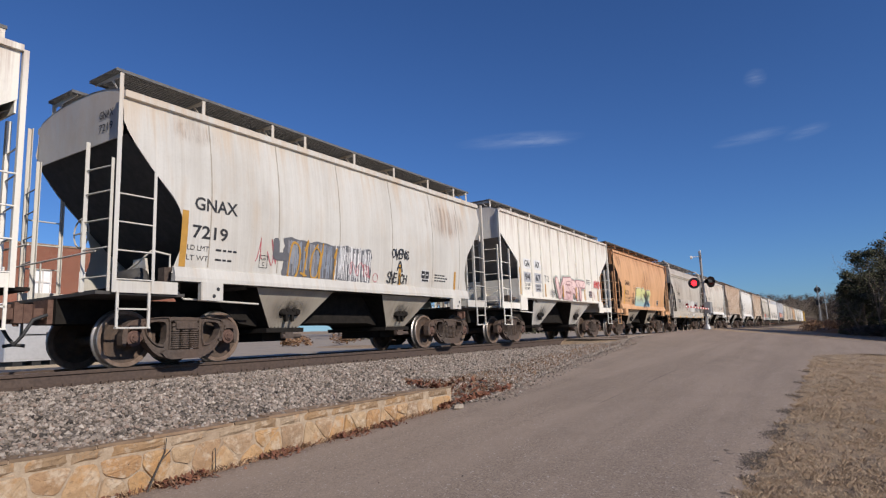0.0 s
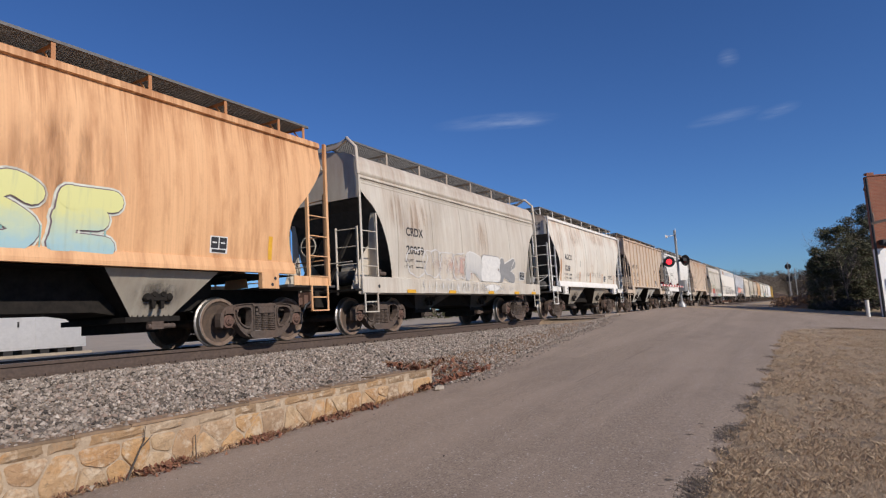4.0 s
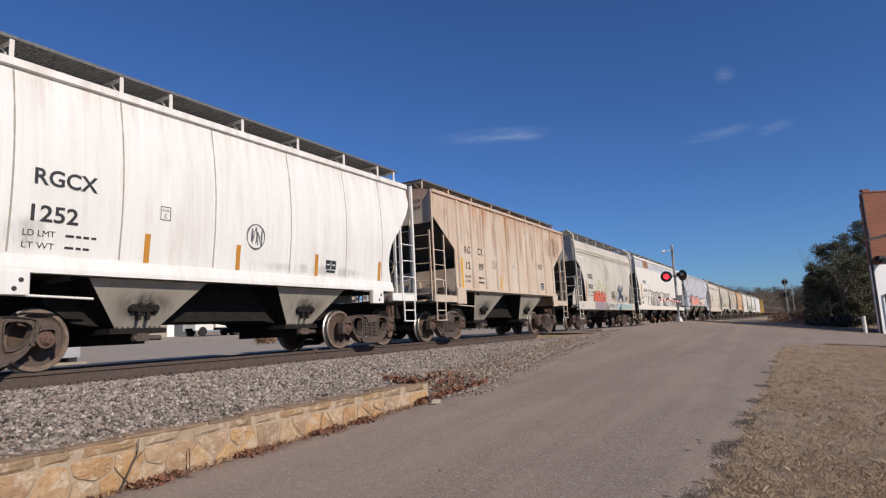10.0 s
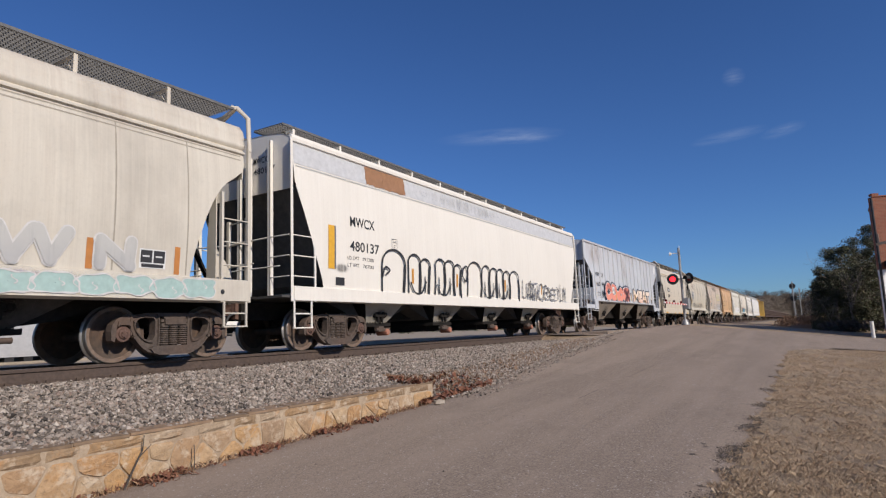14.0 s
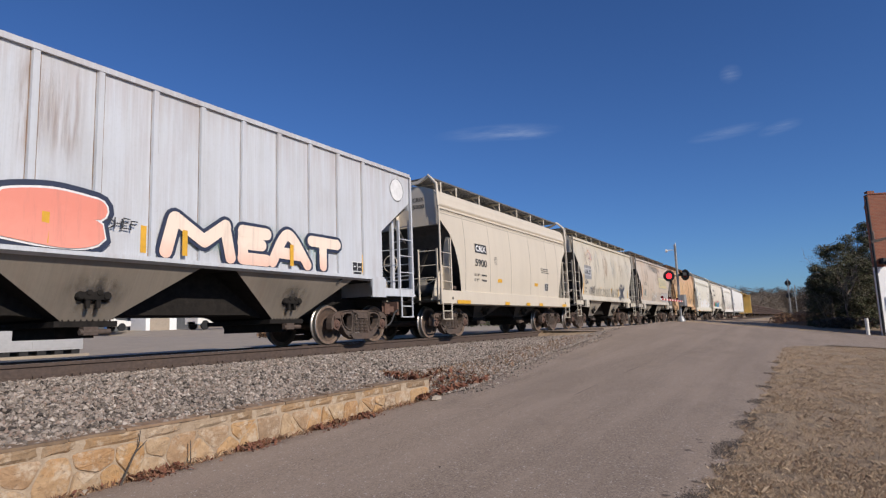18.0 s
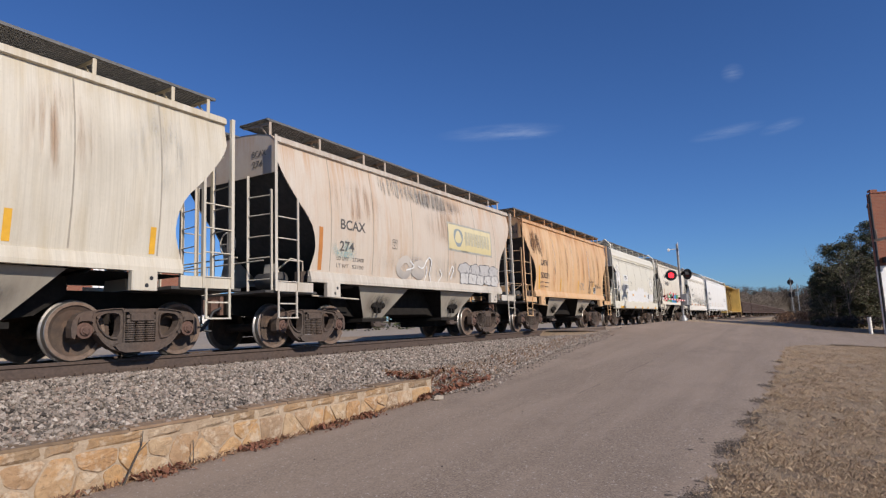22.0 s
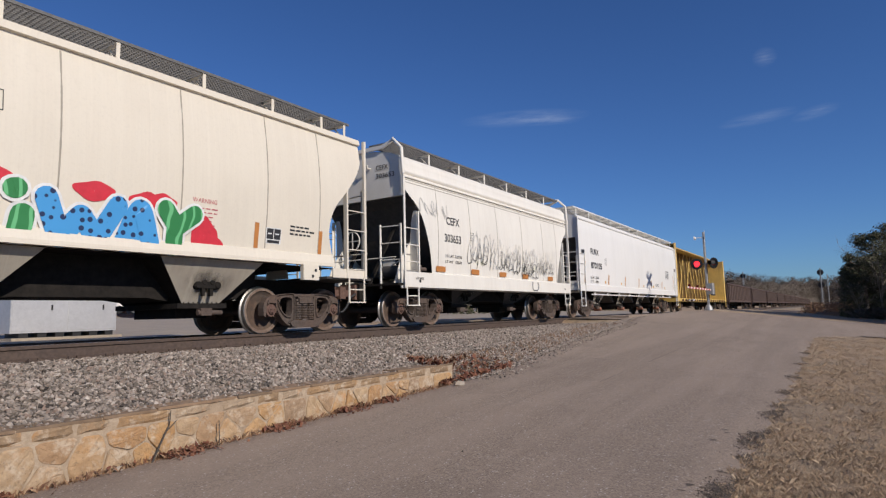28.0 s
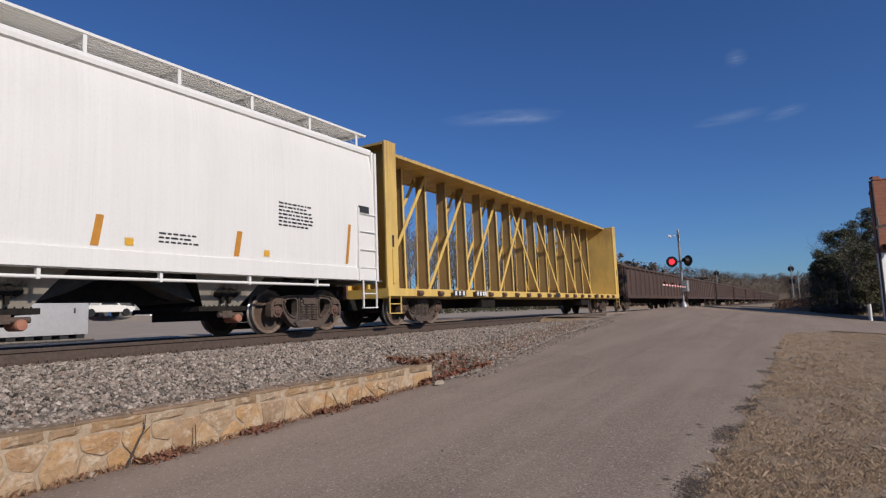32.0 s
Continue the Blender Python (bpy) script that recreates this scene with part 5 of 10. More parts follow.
paint_set("hopbrown", (0.24, 0.205, 0.165), (0.17, 0.14, 0.11), streak=0.4, rusty=0.1, grime=0.5, seed=24, rough=0.4)
paint_set("hoppaint", (0.40, 0.36, 0.295), (0.30, 0.26, 0.21), streak=0.4, rusty=0.1, grime=0.5, seed=22)
DARK = M["under"]
TRAIN = {}


def put(key, made):
    car, side = made if isinstance(made, tuple) else (made, None)
    TRAIN[key] = (car, side)
    CARS.append(car)
    return car, side


put("zero", ribbed_hopper(-2.2, "white ribbed covered hopper with rust stains ahead of the grey car", M["cream"], M["cream"], M["slope_shade_grey"], n_rib=10, rib=0.925, rib_w=0.03, hop=M["lightgrey"]))
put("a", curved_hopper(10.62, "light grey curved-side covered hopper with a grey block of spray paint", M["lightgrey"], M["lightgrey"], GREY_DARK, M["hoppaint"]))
put("b", ribbed_hopper(23.25, "cream white ribbed covered hopper with pink spray paint letters", M["cream"], M["cream"], M["slope_shade_grey"], n_rib=10, rib=0.925, rib_off=-0.045, rib_w=0.03, hop=M["lightgrey"]))
put("c", curved_hopper(35.78, "rust orange covered hopper with pale green and blue spray paint", M["rustorange"], M["rustorange"], GREY_DARK, M["hoppaint"]))
put("d", flow_hopper(48.35, "grey beige covered hopper with washed-out pink spray paint", M["greybeige"], M["greybeige"], GREY_DARK))
put("e", curved_hopper(61.25, "chalky white covered hopper with rust runs from the eave", M["chalk"], M["white"], GREY_DARK, M["hoppaint"]))
put("f", ribbed_hopper(73.8, "faded tan ribbed covered hopper with rusty ribs", M["tan"], M["tan"], GREY_DARK, n_rib=10, rib=0.925, rib_w=0.10, rib_mat=M["tanrib"], hop=M["lightgrey"]))
put("g", curved_hopper(86.5, "clean white curved-side covered hopper on the freight train", M["white"], M["white"], GREY_DARK, M["hoppaint"]))
put("h", ribbed_hopper(99.0, "rust-streaked tan ribbed covered hopper", M["tanrust"], M["tan"], GREY_DARK, n_rib=10, rib=0.925, rib_w=0.06, hop=M["hoppaint"]))
put("i", flow_hopper(112.1, "beige covered hopper with red spray paint letters and a deep sill", M["beige"], M["beige"], GREY_DARK))
paint_set("white_cream", (0.76, 0.715, 0.635), (0.66, 0.61, 0.53), streak=0.25, rusty=0.0, grime=0.1, seed=23)
put("j", long_hopper(127.85, "long white covered hopper with black outline spray paint", M["white_cream"], M["white_cream"], GREY_DARK, half=9.0, sill_z=1.03, bays=(-5.5, -2.3, 0.9, 4.1)))
put("k", ribbed_hopper(146.5, "long silver ribbed covered hopper with orange spray paint letters", M["silver"], M["silver"], GREY_DARK, half=8.25, hop=M["hopbrown"], bays=(-4.2, 0.0, 4.2), bay_top=1.75, n_rib=15, rib=0.922, rib_off=-0.22, rib_w=0.09, truck=6.6, L=17.0, walk=False, eave=4.47, arch=0.07))
put("l", flow_hopper(161.95, "sand beige covered hopper with amber reflector strips", M["sand"], M["sand"], GREY_DARK, posts=(-4.85, -3.87, -2.24, -0.6, 1.0, 2.4, 3.9), grate=False))
put("m", curved_hopper(174.4, "grey covered hopper with cream weathering streaks", M["greystain"], M["greystain"], GREY_DARK, M["hoppaint"]))
put("n", curved_hopper(187.0, "dusty pinkish grey covered hopper with a faded yellow panel", M["pinkgrey"], M["greybeige"], GREY_DARK, M["hoppaint"]))
put("o", curved_hopper(199.6, "peeling orange covered hopper with black scrawls", M["orange_peel"], M["orange_peel"], GREY_DARK, M["hoppaint"]))
put("p", flow_hopper(212.0, "ivory covered hopper with painted-over white patches", M["ivory"], M["ivory"], GREY_DARK))
put("q", curved_hopper(224.6, "ivory covered hopper with a large blue, green and red spray painting", M["ivory_b"], M["ivory_b"], GREY_DARK, M["hoppaint"], grate=True))
put("r", flow_hopper(237.5, "off-white covered hopper covered with black scribbles", M["offwhite"], M["offwhite"], GREY_DARK))
put("s", long_hopper(253.55, "long clean white covered hopper with an amber-striped sill", M["white_clean"], M["white_clean"], GREY_DARK, half=9.35, open_end=False, sill_z=1.12, walk_open=False, walk_z=4.79, walk_y=1.36, eave=4.36, bays=(-5.85, -2.12, 1.57, 5.3)))
put("t", centrebeam(274.65, "yellow centrebeam flatcar without a load", M["beamyellow"], DARK))
for k in range(7):
    put("gon%d" % k, gondola(297.0 + 21.3 * k, "dark brown gondola car with ribbed sides", M["gonbrown"], DARK))
for k in range(7, 12):
    c = copy_thing(TRAIN["gon0"][0], pose(297.0 + 21.3 * k, TRACK_Y, RAIL_Z))
    CARS.append(c)
    for o in c.children_recursive:
        if o.name.startswith("wheelset"):
            WHEELSETS.append((o, o.location.x))

# ---- beside the track: wall, stones, litter, grass ----
def random_hue(name, cols, rough=0.9, scale=10.0, b=0.5, dist=0.01, island=False, var=0.35):
    """A surface whose pieces differ: colour by each object's own random number, or by each loose piece of a joined mesh."""
    m, nt, p = nodes(name)
    if island:
        r = nt.nodes.new("ShaderNodeNewGeometry").outputs["Random Per Island"]
    else:
        r = nt.nodes.new("ShaderNodeObjectInfo").outputs["Random"]
    cr = nt.nodes.new("ShaderNodeValToRGB")
    el = cr.color_ramp.elements
    while len(el) < len(cols):
        el.new(0.5)
    for i, c in enumerate(cols):
        el[i].position, el[i].color = i / (len(cols) - 1), (*c, 1)
    nt.links.new(r, cr.inputs[0])
    v = coords(nt)
    f = noise_tex(nt, v, scale, 6, 0.7)
    f2 = noise_tex(nt, v, scale * 0.25, 4, 0.6)
    col = mix(nt, mul(nt, ramp(nt, f, 0.35, 0.7), var), cr.outputs[0], mix(nt, 1.0, cr.outputs[0], (0.45, 0.4, 0.35), "MULTIPLY"))
    col = mix(nt, mul(nt, ramp(nt, f2, 0.45, 0.7), var), col, mix(nt, 1.0, cr.outputs[0], (0.6, 0.55, 0.5), "MULTIPLY"))
    nt.links.new(col, p.inputs["Base Color"])
    p.inputs["Roughness"].default_value = rough
    if b:
        bump(nt, p, f, b, dist)
    return m


def masonry(name, cols):
    """Split fieldstone: a hue for each stone, ochre blotches, pale mortar smears and dark pitting."""
    m = random_hue(name, cols, scale=11, var=0.55, b=0.9, dist=0.02)
    nt = m.node_tree
    p = nt.nodes["Principled BSDF"]
    was = p.inputs["Base Color"].links[0].from_socket
    tc = nt.nodes.new("ShaderNodeTexCoord")
    rn = nt.nodes.new("ShaderNodeObjectInfo")
    sh = nt.nodes.new("ShaderNodeVectorMath")
    sh.operation = "ADD"
    nt.links.new(tc.outputs["Object"], sh.inputs[0])
    nt.links.new(rn.outputs["Location"], sh.inputs[1])
    v = sh.outputs[0]
    col = mix(nt, mul(nt, ramp(nt, noise_tex(nt, v, 7.0, 6, 0.7), 0.50, 0.62), 0.8), was, (0.50, 0.40, 0.29))
    col = mix(nt, mul(nt, ramp(nt, noise_tex(nt, v, 4.5, 5, 0.7), 0.55, 0.72), 0.6), col, (0.50, 0.245, 0.08))
    col = mix(nt, mul(nt, ramp(nt, noise_tex(nt, v, 26.0, 5, 0.7), 0.55, 0.7), 0.65), col, (0.16, 0.11, 0.07))
    nt.links.new(col, p.inputs["Base Color"])
    return m


M["wallstone"] = masonry("wall_stone", [(0.44, 0.265, 0.12), (0.49, 0.315, 0.16), (0.38, 0.26, 0.16), (0.46, 0.26, 0.11), (0.49, 0.35, 0.21), (0.32, 0.22, 0.14), (0.45, 0.31, 0.185)])
M["capstone"] = masonry("cap_stone", [(0.24, 0.165, 0.10), (0.33, 0.225, 0.13), (0.36, 0.23, 0.12), (0.28, 0.21, 0.14), (0.40, 0.30, 0.20)])
M["capslab"] = random_hue("cap_slab", [(0.24, 0.165, 0.105), (0.30, 0.20, 0.125), (0.20, 0.14, 0.09)], scale=9, var=0.5)
M["stone"] = random_hue("ballast_stone", [(0.04, 0.033, 0.028), (0.18, 0.150, 0.122), (0.31, 0.262, 0.218), (0.235, 0.196, 0.162), (0.50, 0.435, 0.37), (0.245, 0.175, 0.135), (0.355, 0.30, 0.25), (0.125, 0.102, 0.083)], scale=25, b=0.3, island=True, var=0.3)
M["leaf_litter"] = random_hue("leaf_litter", [(0.13, 0.045, 0.028), (0.23, 0.095, 0.05), (0.17, 0.065, 0.04), (0.30, 0.15, 0.085)], island=True, b=0, var=0.2)
M["blade"] = random_hue("dry_blade", [(0.48, 0.355, 0.235), (0.36, 0.265, 0.175), (0.58, 0.45, 0.315), (0.27, 0.20, 0.135), (0.46, 0.315, 0.195), (0.17, 0.13, 0.095)], island=True, b=0, var=0.1)
M["weed"] = random_hue("brown_weed", [(0.17, 0.085, 0.05), (0.26, 0.14, 0.08), (0.33, 0.21, 0.12), (0.12, 0.065, 0.04)], island=True, b=0, var=0.1)

rnd = random.Random(4)


def lumpy_stone(w, h, d, r, skew=0.12):
    """A split block with skewed corners and a rough face towards -y, centred on x, base at z 0."""
    b = Build()
    n = 4
    cs = [[(su * w / 2 * (1 - r.uniform(0, skew)), h / 2 + sv * h / 2 * (1 - r.uniform(0, skew * 0.8))) for su in (-1, 1)] for sv in (-1, 1)]
    rows = []
    for j in range(n + 1):
        row = []
        for i in range(n + 1):
            u, v = i / n, j / n
            q = [cs[0][0][k] * (1 - u) * (1 - v) + cs[0][1][k] * u * (1 - v) + cs[1][0][k] * (1 - u) * v + cs[1][1][k] * u * v for k in (0, 1)]
            e = max(abs(u * 2 - 1), abs(v * 2 - 1))
            wob = 0.0 if e == 1 else 1.0
            row.append((q[0] + r.uniform(-0.012, 0.012), -(0.25 if e == 1 else 1.0) * d - wob * r.uniform(0, 0.016), q[1] + r.uniform(-0.009, 0.009)))
        rows.append(row)
    b.grid(rows, False)
    edge = [rows[0][i] for i in range(n + 1)] + [rows[j][n] for j in range(1, n + 1)] + [rows[n][i] for i in range(n - 1, -1, -1)] + [rows[j][0] for j in range(n - 1, 0, -1)]
    m = len(edge)
    b.add(edge + [(x, 0.08, z) for x, y, z in edge], [(i, m + i, m + (i + 1) % m, (i + 1) % m) for i in range(m)])
    return b


wall_turn = math.degrees(math.atan(-0.0555))
core = Build()
sx0, sx1 = -7.0, 9.15
for k in range(40):
    xa, xb = sx0 + (sx1 - sx0) * k / 40, sx0 + (sx1 - sx0) * (k + 1) / 40
    za = ground_z(xa, wall_y(xa)) - 0.15
    ya, yb = wall_y(xa), wall_y(xb)
    core.add([(xa, ya, za), (xb, yb, za), (xb, yb + 0.4, za), (xa, ya + 0.4, za), (xa, ya - 0.012, wall_top(xa) - 0.01), (xb, yb - 0.012, wall_top(xb) - 0.01), (xb, yb + 0.4, wall_top(xb) - 0.01), (xa, ya + 0.4, wall_top(xa) - 0.01)],
             [(4, 5, 6, 7), (0, 1, 5, 4), (1, 2, 6, 5)])
wall = tagged(new("retaining_wall", core.mesh("retaining_wall", M["mortar"])), "low retaining wall of orange tan fieldstone in pale mortar", "stone wall", kind="structure")
x = sx0
while x < sx1 - 0.1:                       # thin slabs along the top
    w = min(rnd.uniform(0.45, 1.1), sx1 - x)
    slab = Build()
    q = [rnd.uniform(-0.012, 0.012) for _ in range(4)]
    slab.prism([(-w / 2, -0.02 + q[0]), (-w / 6, -0.02 + q[1]), (w / 6, -0.02 + q[2]), (w / 2, -0.02 + q[3]), (w / 2, 0.30), (-w / 2, 0.30)], "z", 0.006, 0.034)
    o = part("cap_slab", slab, M["capslab"], wall)
    o.matrix_basis = pose(x + w / 2, wall_y(x + w / 2) - 0.004, wall_top(x + w / 2) - 0.034 + rnd.uniform(-0.006, 0.006), rnd.uniform(-1, 1), 0, wall_turn)
    x += w + 0.012
x = sx0
while x < sx1 - 0.1:                       # a course of browner blocks below them
    w = rnd.uniform(0.26, 0.60)
    o = part("cap_stone", lumpy_stone(w, 0.115, 0.016, rnd, 0.10), M["capstone"], wall)
    o.matrix_basis = pose(x + w / 2, wall_y(x + w / 2) - 0.006, wall_top(x + w / 2) - 0.137, 0, rnd.uniform(-1.5, 1.5), wall_turn)
    x += w + rnd.choice((0.015, 0.02, 0.05, 0.11))
def clipped(poly, p, q):
    """The part of poly that lies nearer to p than to q."""
    mx, mz, nx, nz = (p[0] + q[0]) / 2, (p[1] + q[1]) / 2, q[0] - p[0], q[1] - p[1]
    out = []
    for a, b_ in zip(poly, poly[1:] + poly[:1]):
        da, db = (a[0] - mx) * nx + (a[1] - mz) * nz, (b_[0] - mx) * nx + (b_[1] - mz) * nz
        if da <= 0:
            out.append(a)
        if da * db < 0:
            f = da / (da - db)
            out.append((a[0] + (b_[0] - a[0]) * f, a[1] + (b_[1] - a[1]) * f))
    return out


def rounded(poly, n=2):
    """Corners cut off twice."""
    for _ in range(n):
        poly = [(a[0] * (1 - f) + b_[0] * f, a[1] * (1 - f) + b_[1] * f) for a, b_ in zip(poly, poly[1:] + poly[:1]) for f in (0.14, 0.86)]
    return poly


# fieldstones fitted to one another, rounded and proud of the mortar
seeds = []
x = sx0
while x < sx1:
    room = wall_top(x) - 0.15 - ground_z(x, wall_y(x))
    base = ground_z(x, wall_y(x)) - 0.03
    rows_ = 2 if room > 0.24 and rnd.random() < 0.72 else 1
    for j in range(rows_):
        seeds.append((x + rnd.uniform(-0.07, 0.07) + 0.1 * j, base + (room + 0.03) * (j + 0.5 + rnd.uniform(-0.13, 0.13)) / rows_))
    x += rnd.uniform(0.2, 0.46)
for sx_, sz_ in seeds:
    base = ground_z(sx_, wall_y(sx_)) - 0.05
    cell = [(sx_ - 0.34, base), (sx_ + 0.34, base), (sx_ + 0.34, wall_top(sx_) - 0.146), (sx_ - 0.34, wall_top(sx_) - 0.146)]
    for q in seeds:
        if q != (sx_, sz_) and abs(q[0] - sx_) < 0.9 and len(cell) > 2:
            cell = clipped(cell, (sx_, sz_), q)
    if len(cell) < 3:
        continue
    cx, cz = sum(p[0] for p in cell) / len(cell), sum(p[1] for p in cell) / len(cell)
    span = max(max(abs(p[0] - cx), abs(p[1] - cz)) for p in cell)
    gap = rnd.uniform(0.004, 0.016) / span
    out = rounded([((p[0] - cx) * (1 - gap) * rnd.uniform(0.93, 1.03), (p[1] - cz) * (1 - gap) * rnd.uniform(0.93, 1.03)) for p in cell])
    deep = rnd.uniform(0.012, 0.035)
    tip = rnd.uniform(-0.25, 0.25)
    rings = []
    for r, d in ((1.0, -0.06), (1.0, 0.45), (0.94, 0.85), (0.62, 1.0), (0.28, 1.0)):
        rings.append([(p[0] * r, -deep * d * (1 + (0.0 if r == 1 else tip * p[0] / span + rnd.uniform(-0.22, 0.22))), p[1] * r) for p in out])
    for r in rings:
        r.append(r[0])
    b = Build().grid(rings, False)
    b.add(rings[-1][:-1], [tuple(range(len(out)))])
    o = part("stone", b, M["wallstone"], wall)
    o.matrix_basis = pose(cx, wall_y(cx) - 0.004, cz, 0, 0, wall_turn)

# ballast stones: joined, far past what one could count
OCTA = [(1, 0, 0), (0, 1, 0), (-1, 0, 0), (0, -1, 0), (0, 0, 1), (0, 0, -1)]
OCTF = [(0, 1, 4), (1, 2, 4), (2, 3, 4), (3, 0, 4), (1, 0, 5), (2, 1, 5), (3, 2, 5), (0, 3, 5)]
st = np.random.RandomState(5)


def stones(n, region, size, zf, flat=0.75):
    """n angular stones dropped over region, a function from two random numbers to (x, y)."""
    at = np.array([(x, y, zf(x, y)) for x, y in (region(u, v) for u, v in st.rand(n, 2))])
    s = size * (0.5 + st.rand(n) ** 2 * 1.1)
    a, tilt = st.rand(n) * 6.28, (st.rand(n) - 0.5) * 1.2
    p = np.array(OCTA)[None] * (s[:, None] * np.array([1, 0.75, flat]))[:, None] * (0.7 + 0.6 * st.rand(n, 6, 1))
    ca, sa, ct, s_t = [f(k)[:, None] for k, f in ((a, np.cos), (a, np.sin), (tilt, np.cos), (tilt, np.sin))]
    px, pz = p[..., 0] * ct - p[..., 2] * s_t, p[..., 0] * s_t + p[..., 2] * ct
    q = np.stack([px * ca - p[..., 1] * sa, px * sa + p[..., 1] * ca, pz + s[:, None] * 0.3], 2) + at[:, None]
    return Build().add(q.reshape(-1, 3).tolist(), [tuple(6 * i + k for k in f) for i in range(n) for f in OCTF])


def near_bed(u, v):
    x = -4.5 + u ** 1.25 * 31
    lo = wall_y(x) + 0.02 if x < 9.1 else road_left(x) - 0.1
    hi = TRACK_Y - 0.86
    return x, lo + (hi - lo) * v


gravel = tagged(new("gravel", stones(78000, near_bed, 0.029, bed_z).mesh("gravel", M["stone"])), "loose angular grey crushed stones between wall and rail", "gravel", kind="stuff")
tagged(new("gravel", stones(9000, lambda u, v: (-5 + u * 40, TRACK_Y - 0.66 + v * 1.3), 0.04, bed_z).mesh("gravel", M["stone"])), "crushed stones between the rails", "gravel", kind="stuff")
tagged(new("gravel", stones(1500, lambda u, v: (9.5 + u * 14, road_left(9.5 + u * 14) - abs(v - 0.3) ** 1.5 * 0.9), 0.025, lambda x, y: ground_z(x, y) + 0.035).mesh("gravel", M["stone"])), "scattered small stones at the asphalt edge", "gravel", kind="stuff")

# the crossing: timber and asphalt panels level with the rails
pan = Build()
pan.box(24.8, 36.5, TRACK_Y - 0.66, TRACK_Y + 0.66, RAIL_Z - 0.15, RAIL_Z - 0.012)
pan.prism([(TRACK_Y - 0.80, RAIL_Z - 0.012), (TRACK_Y - 3.4, ground_z(30, TRACK_Y - 3.4) + 0.03), (TRACK_Y - 3.4, RAIL_Z - 0.3), (TRACK_Y - 0.80, RAIL_Z - 0.3)], "x", 24.8, 36.5)
pan.prism([(TRACK_Y + 0.80, RAIL_Z - 0.012), (TRACK_Y + 5.0, ground_z(30, TRACK_Y + 5) + 0.03), (TRACK_Y + 5.0, RAIL_Z - 0.4), (TRACK_Y + 0.80, RAIL_Z - 0.4)], "x", 24.8, 36.5)
tagged(new("crossing_panel", pan.mesh("crossing_panel", M["asphalt"])), "asphalt paving of the level crossing between the rails", "crossing", kind="structure")

# litter, weeds, lawn
def scatter_leaves(n, region, zf, size):
    b = Build()
    for i in range(n):
        x, y = region(st.rand(), st.rand())
        z = zf(x, y) + st.rand() ** 2 * 0.05
        a, t, s = st.rand() * 6.28, (st.rand() - 0.5) * 2.2, size * (0.5 + st.rand())
        ux, uy, uz = math.cos(a) * math.cos(t), math.sin(a) * math.cos(t), math.sin(t)
        vx, vy = -math.sin(a), math.cos(a)
        b.add([(x - ux * s, y - uy * s, z - uz * s + s * 0.6), (x + vx * s * 0.5, y + vy * s * 0.5, z + s * 0.5), (x + ux * s, y + uy * s, z + uz * s + s * 0.6), (x - vx * s * 0.5, y - vy * s * 0.5, z + s * 0.8)], [(0, 1, 2, 3)])
    return b


def heaped(u, v):
    """Along the wall's foot, in drifts with bare stretches between them."""
    x = -2 + 10.8 * u
    for _ in range(5):
        if noise.noise((x * 1.6, 4.0, 1.0)) > 0.05:
            break
        x = -2 + 10.8 * st.rand()
    return x, wall_y(x) - 0.03 - (v ** 3) * 0.35


tagged(new("leaf_litter", scatter_leaves(620, lambda u, v: (8.7 + u ** 1.5 * 2.6, wall_y(9.1) - 0.12 - u * 0.05 + v * v * 0.8), lambda x, y: max(ground_z(x, y) + 0.03, bed_z(x, y) if y > road_left(x) else 0), 0.05).mesh("leaf_litter", M["leaf_litter"])), "heap of dry red brown leaves at the end of the wall", "leaves", kind="stuff")
tagged(new("leaf_litter", scatter_leaves(2600, heaped, lambda x, y: ground_z(x, y) + 0.03 - 0.03, 0.03).mesh("leaf_litter", M["leaf_litter"])), "dry brown leaves along the foot of the stone wall", "leaves", kind="stuff")


def blades(n, region, zf, tall, wide):
    at = np.array([(x, y, zf(x, y)) for x, y in (region(u, v) for u, v in st.rand(n, 2))])
    x, y, z = at.T
    h = tall * (0.35 + st.rand(n))
    a, lean, w = st.rand(n) * 6.28, 0.1 + st.rand(n) ** 2 * 1.1, wide * (0.6 + st.rand(n))
    dx, dy = np.cos(a), np.sin(a)
    q = np.stack([np.stack([x - dy * w, y + dx * w, z], 1), np.stack([x + dy * w, y - dx * w, z], 1),
                  np.stack([x + dx * h * lean * 0.45 + dy * w * 0.6, y + dy * h * lean * 0.45 - dx * w * 0.6, z + h * 0.6], 1), np.stack([x + dx * h * lean, y + dy * h * lean, z + h * 0.8], 1)], 1).reshape(-1, 3)
    return Build().add(q.tolist(), [f for i in range(n) for f in ((4 * i, 4 * i + 1, 4 * i + 2), (4 * i, 4 * i + 2, 4 * i + 3))])


def lawn(u, v):
    for _ in range(4):
        x = 2.5 + u ** 1.8 * 22
        y = road_right(x) + 0.05 * st.randn() * (1 if v < 0.15 else 0) - v * (2.0 + x * 0.32)
        if noise.noise((x * 0.8, y * 1.1, 2)) + 0.8 * noise.noise((x * 2.4, y * 4, 5)) > 0.0 or st.rand() < 0.16:
            break
        u, v = st.rand(), st.rand()
    if x < 4.0:
        x -= abs(st.randn()) * 2.2 * (4.0 - x)
        y = road_right(max(x, 0.0)) - v * (2.0 + 4.0 * 0.32) + 0.05 * st.randn()
    return x, y


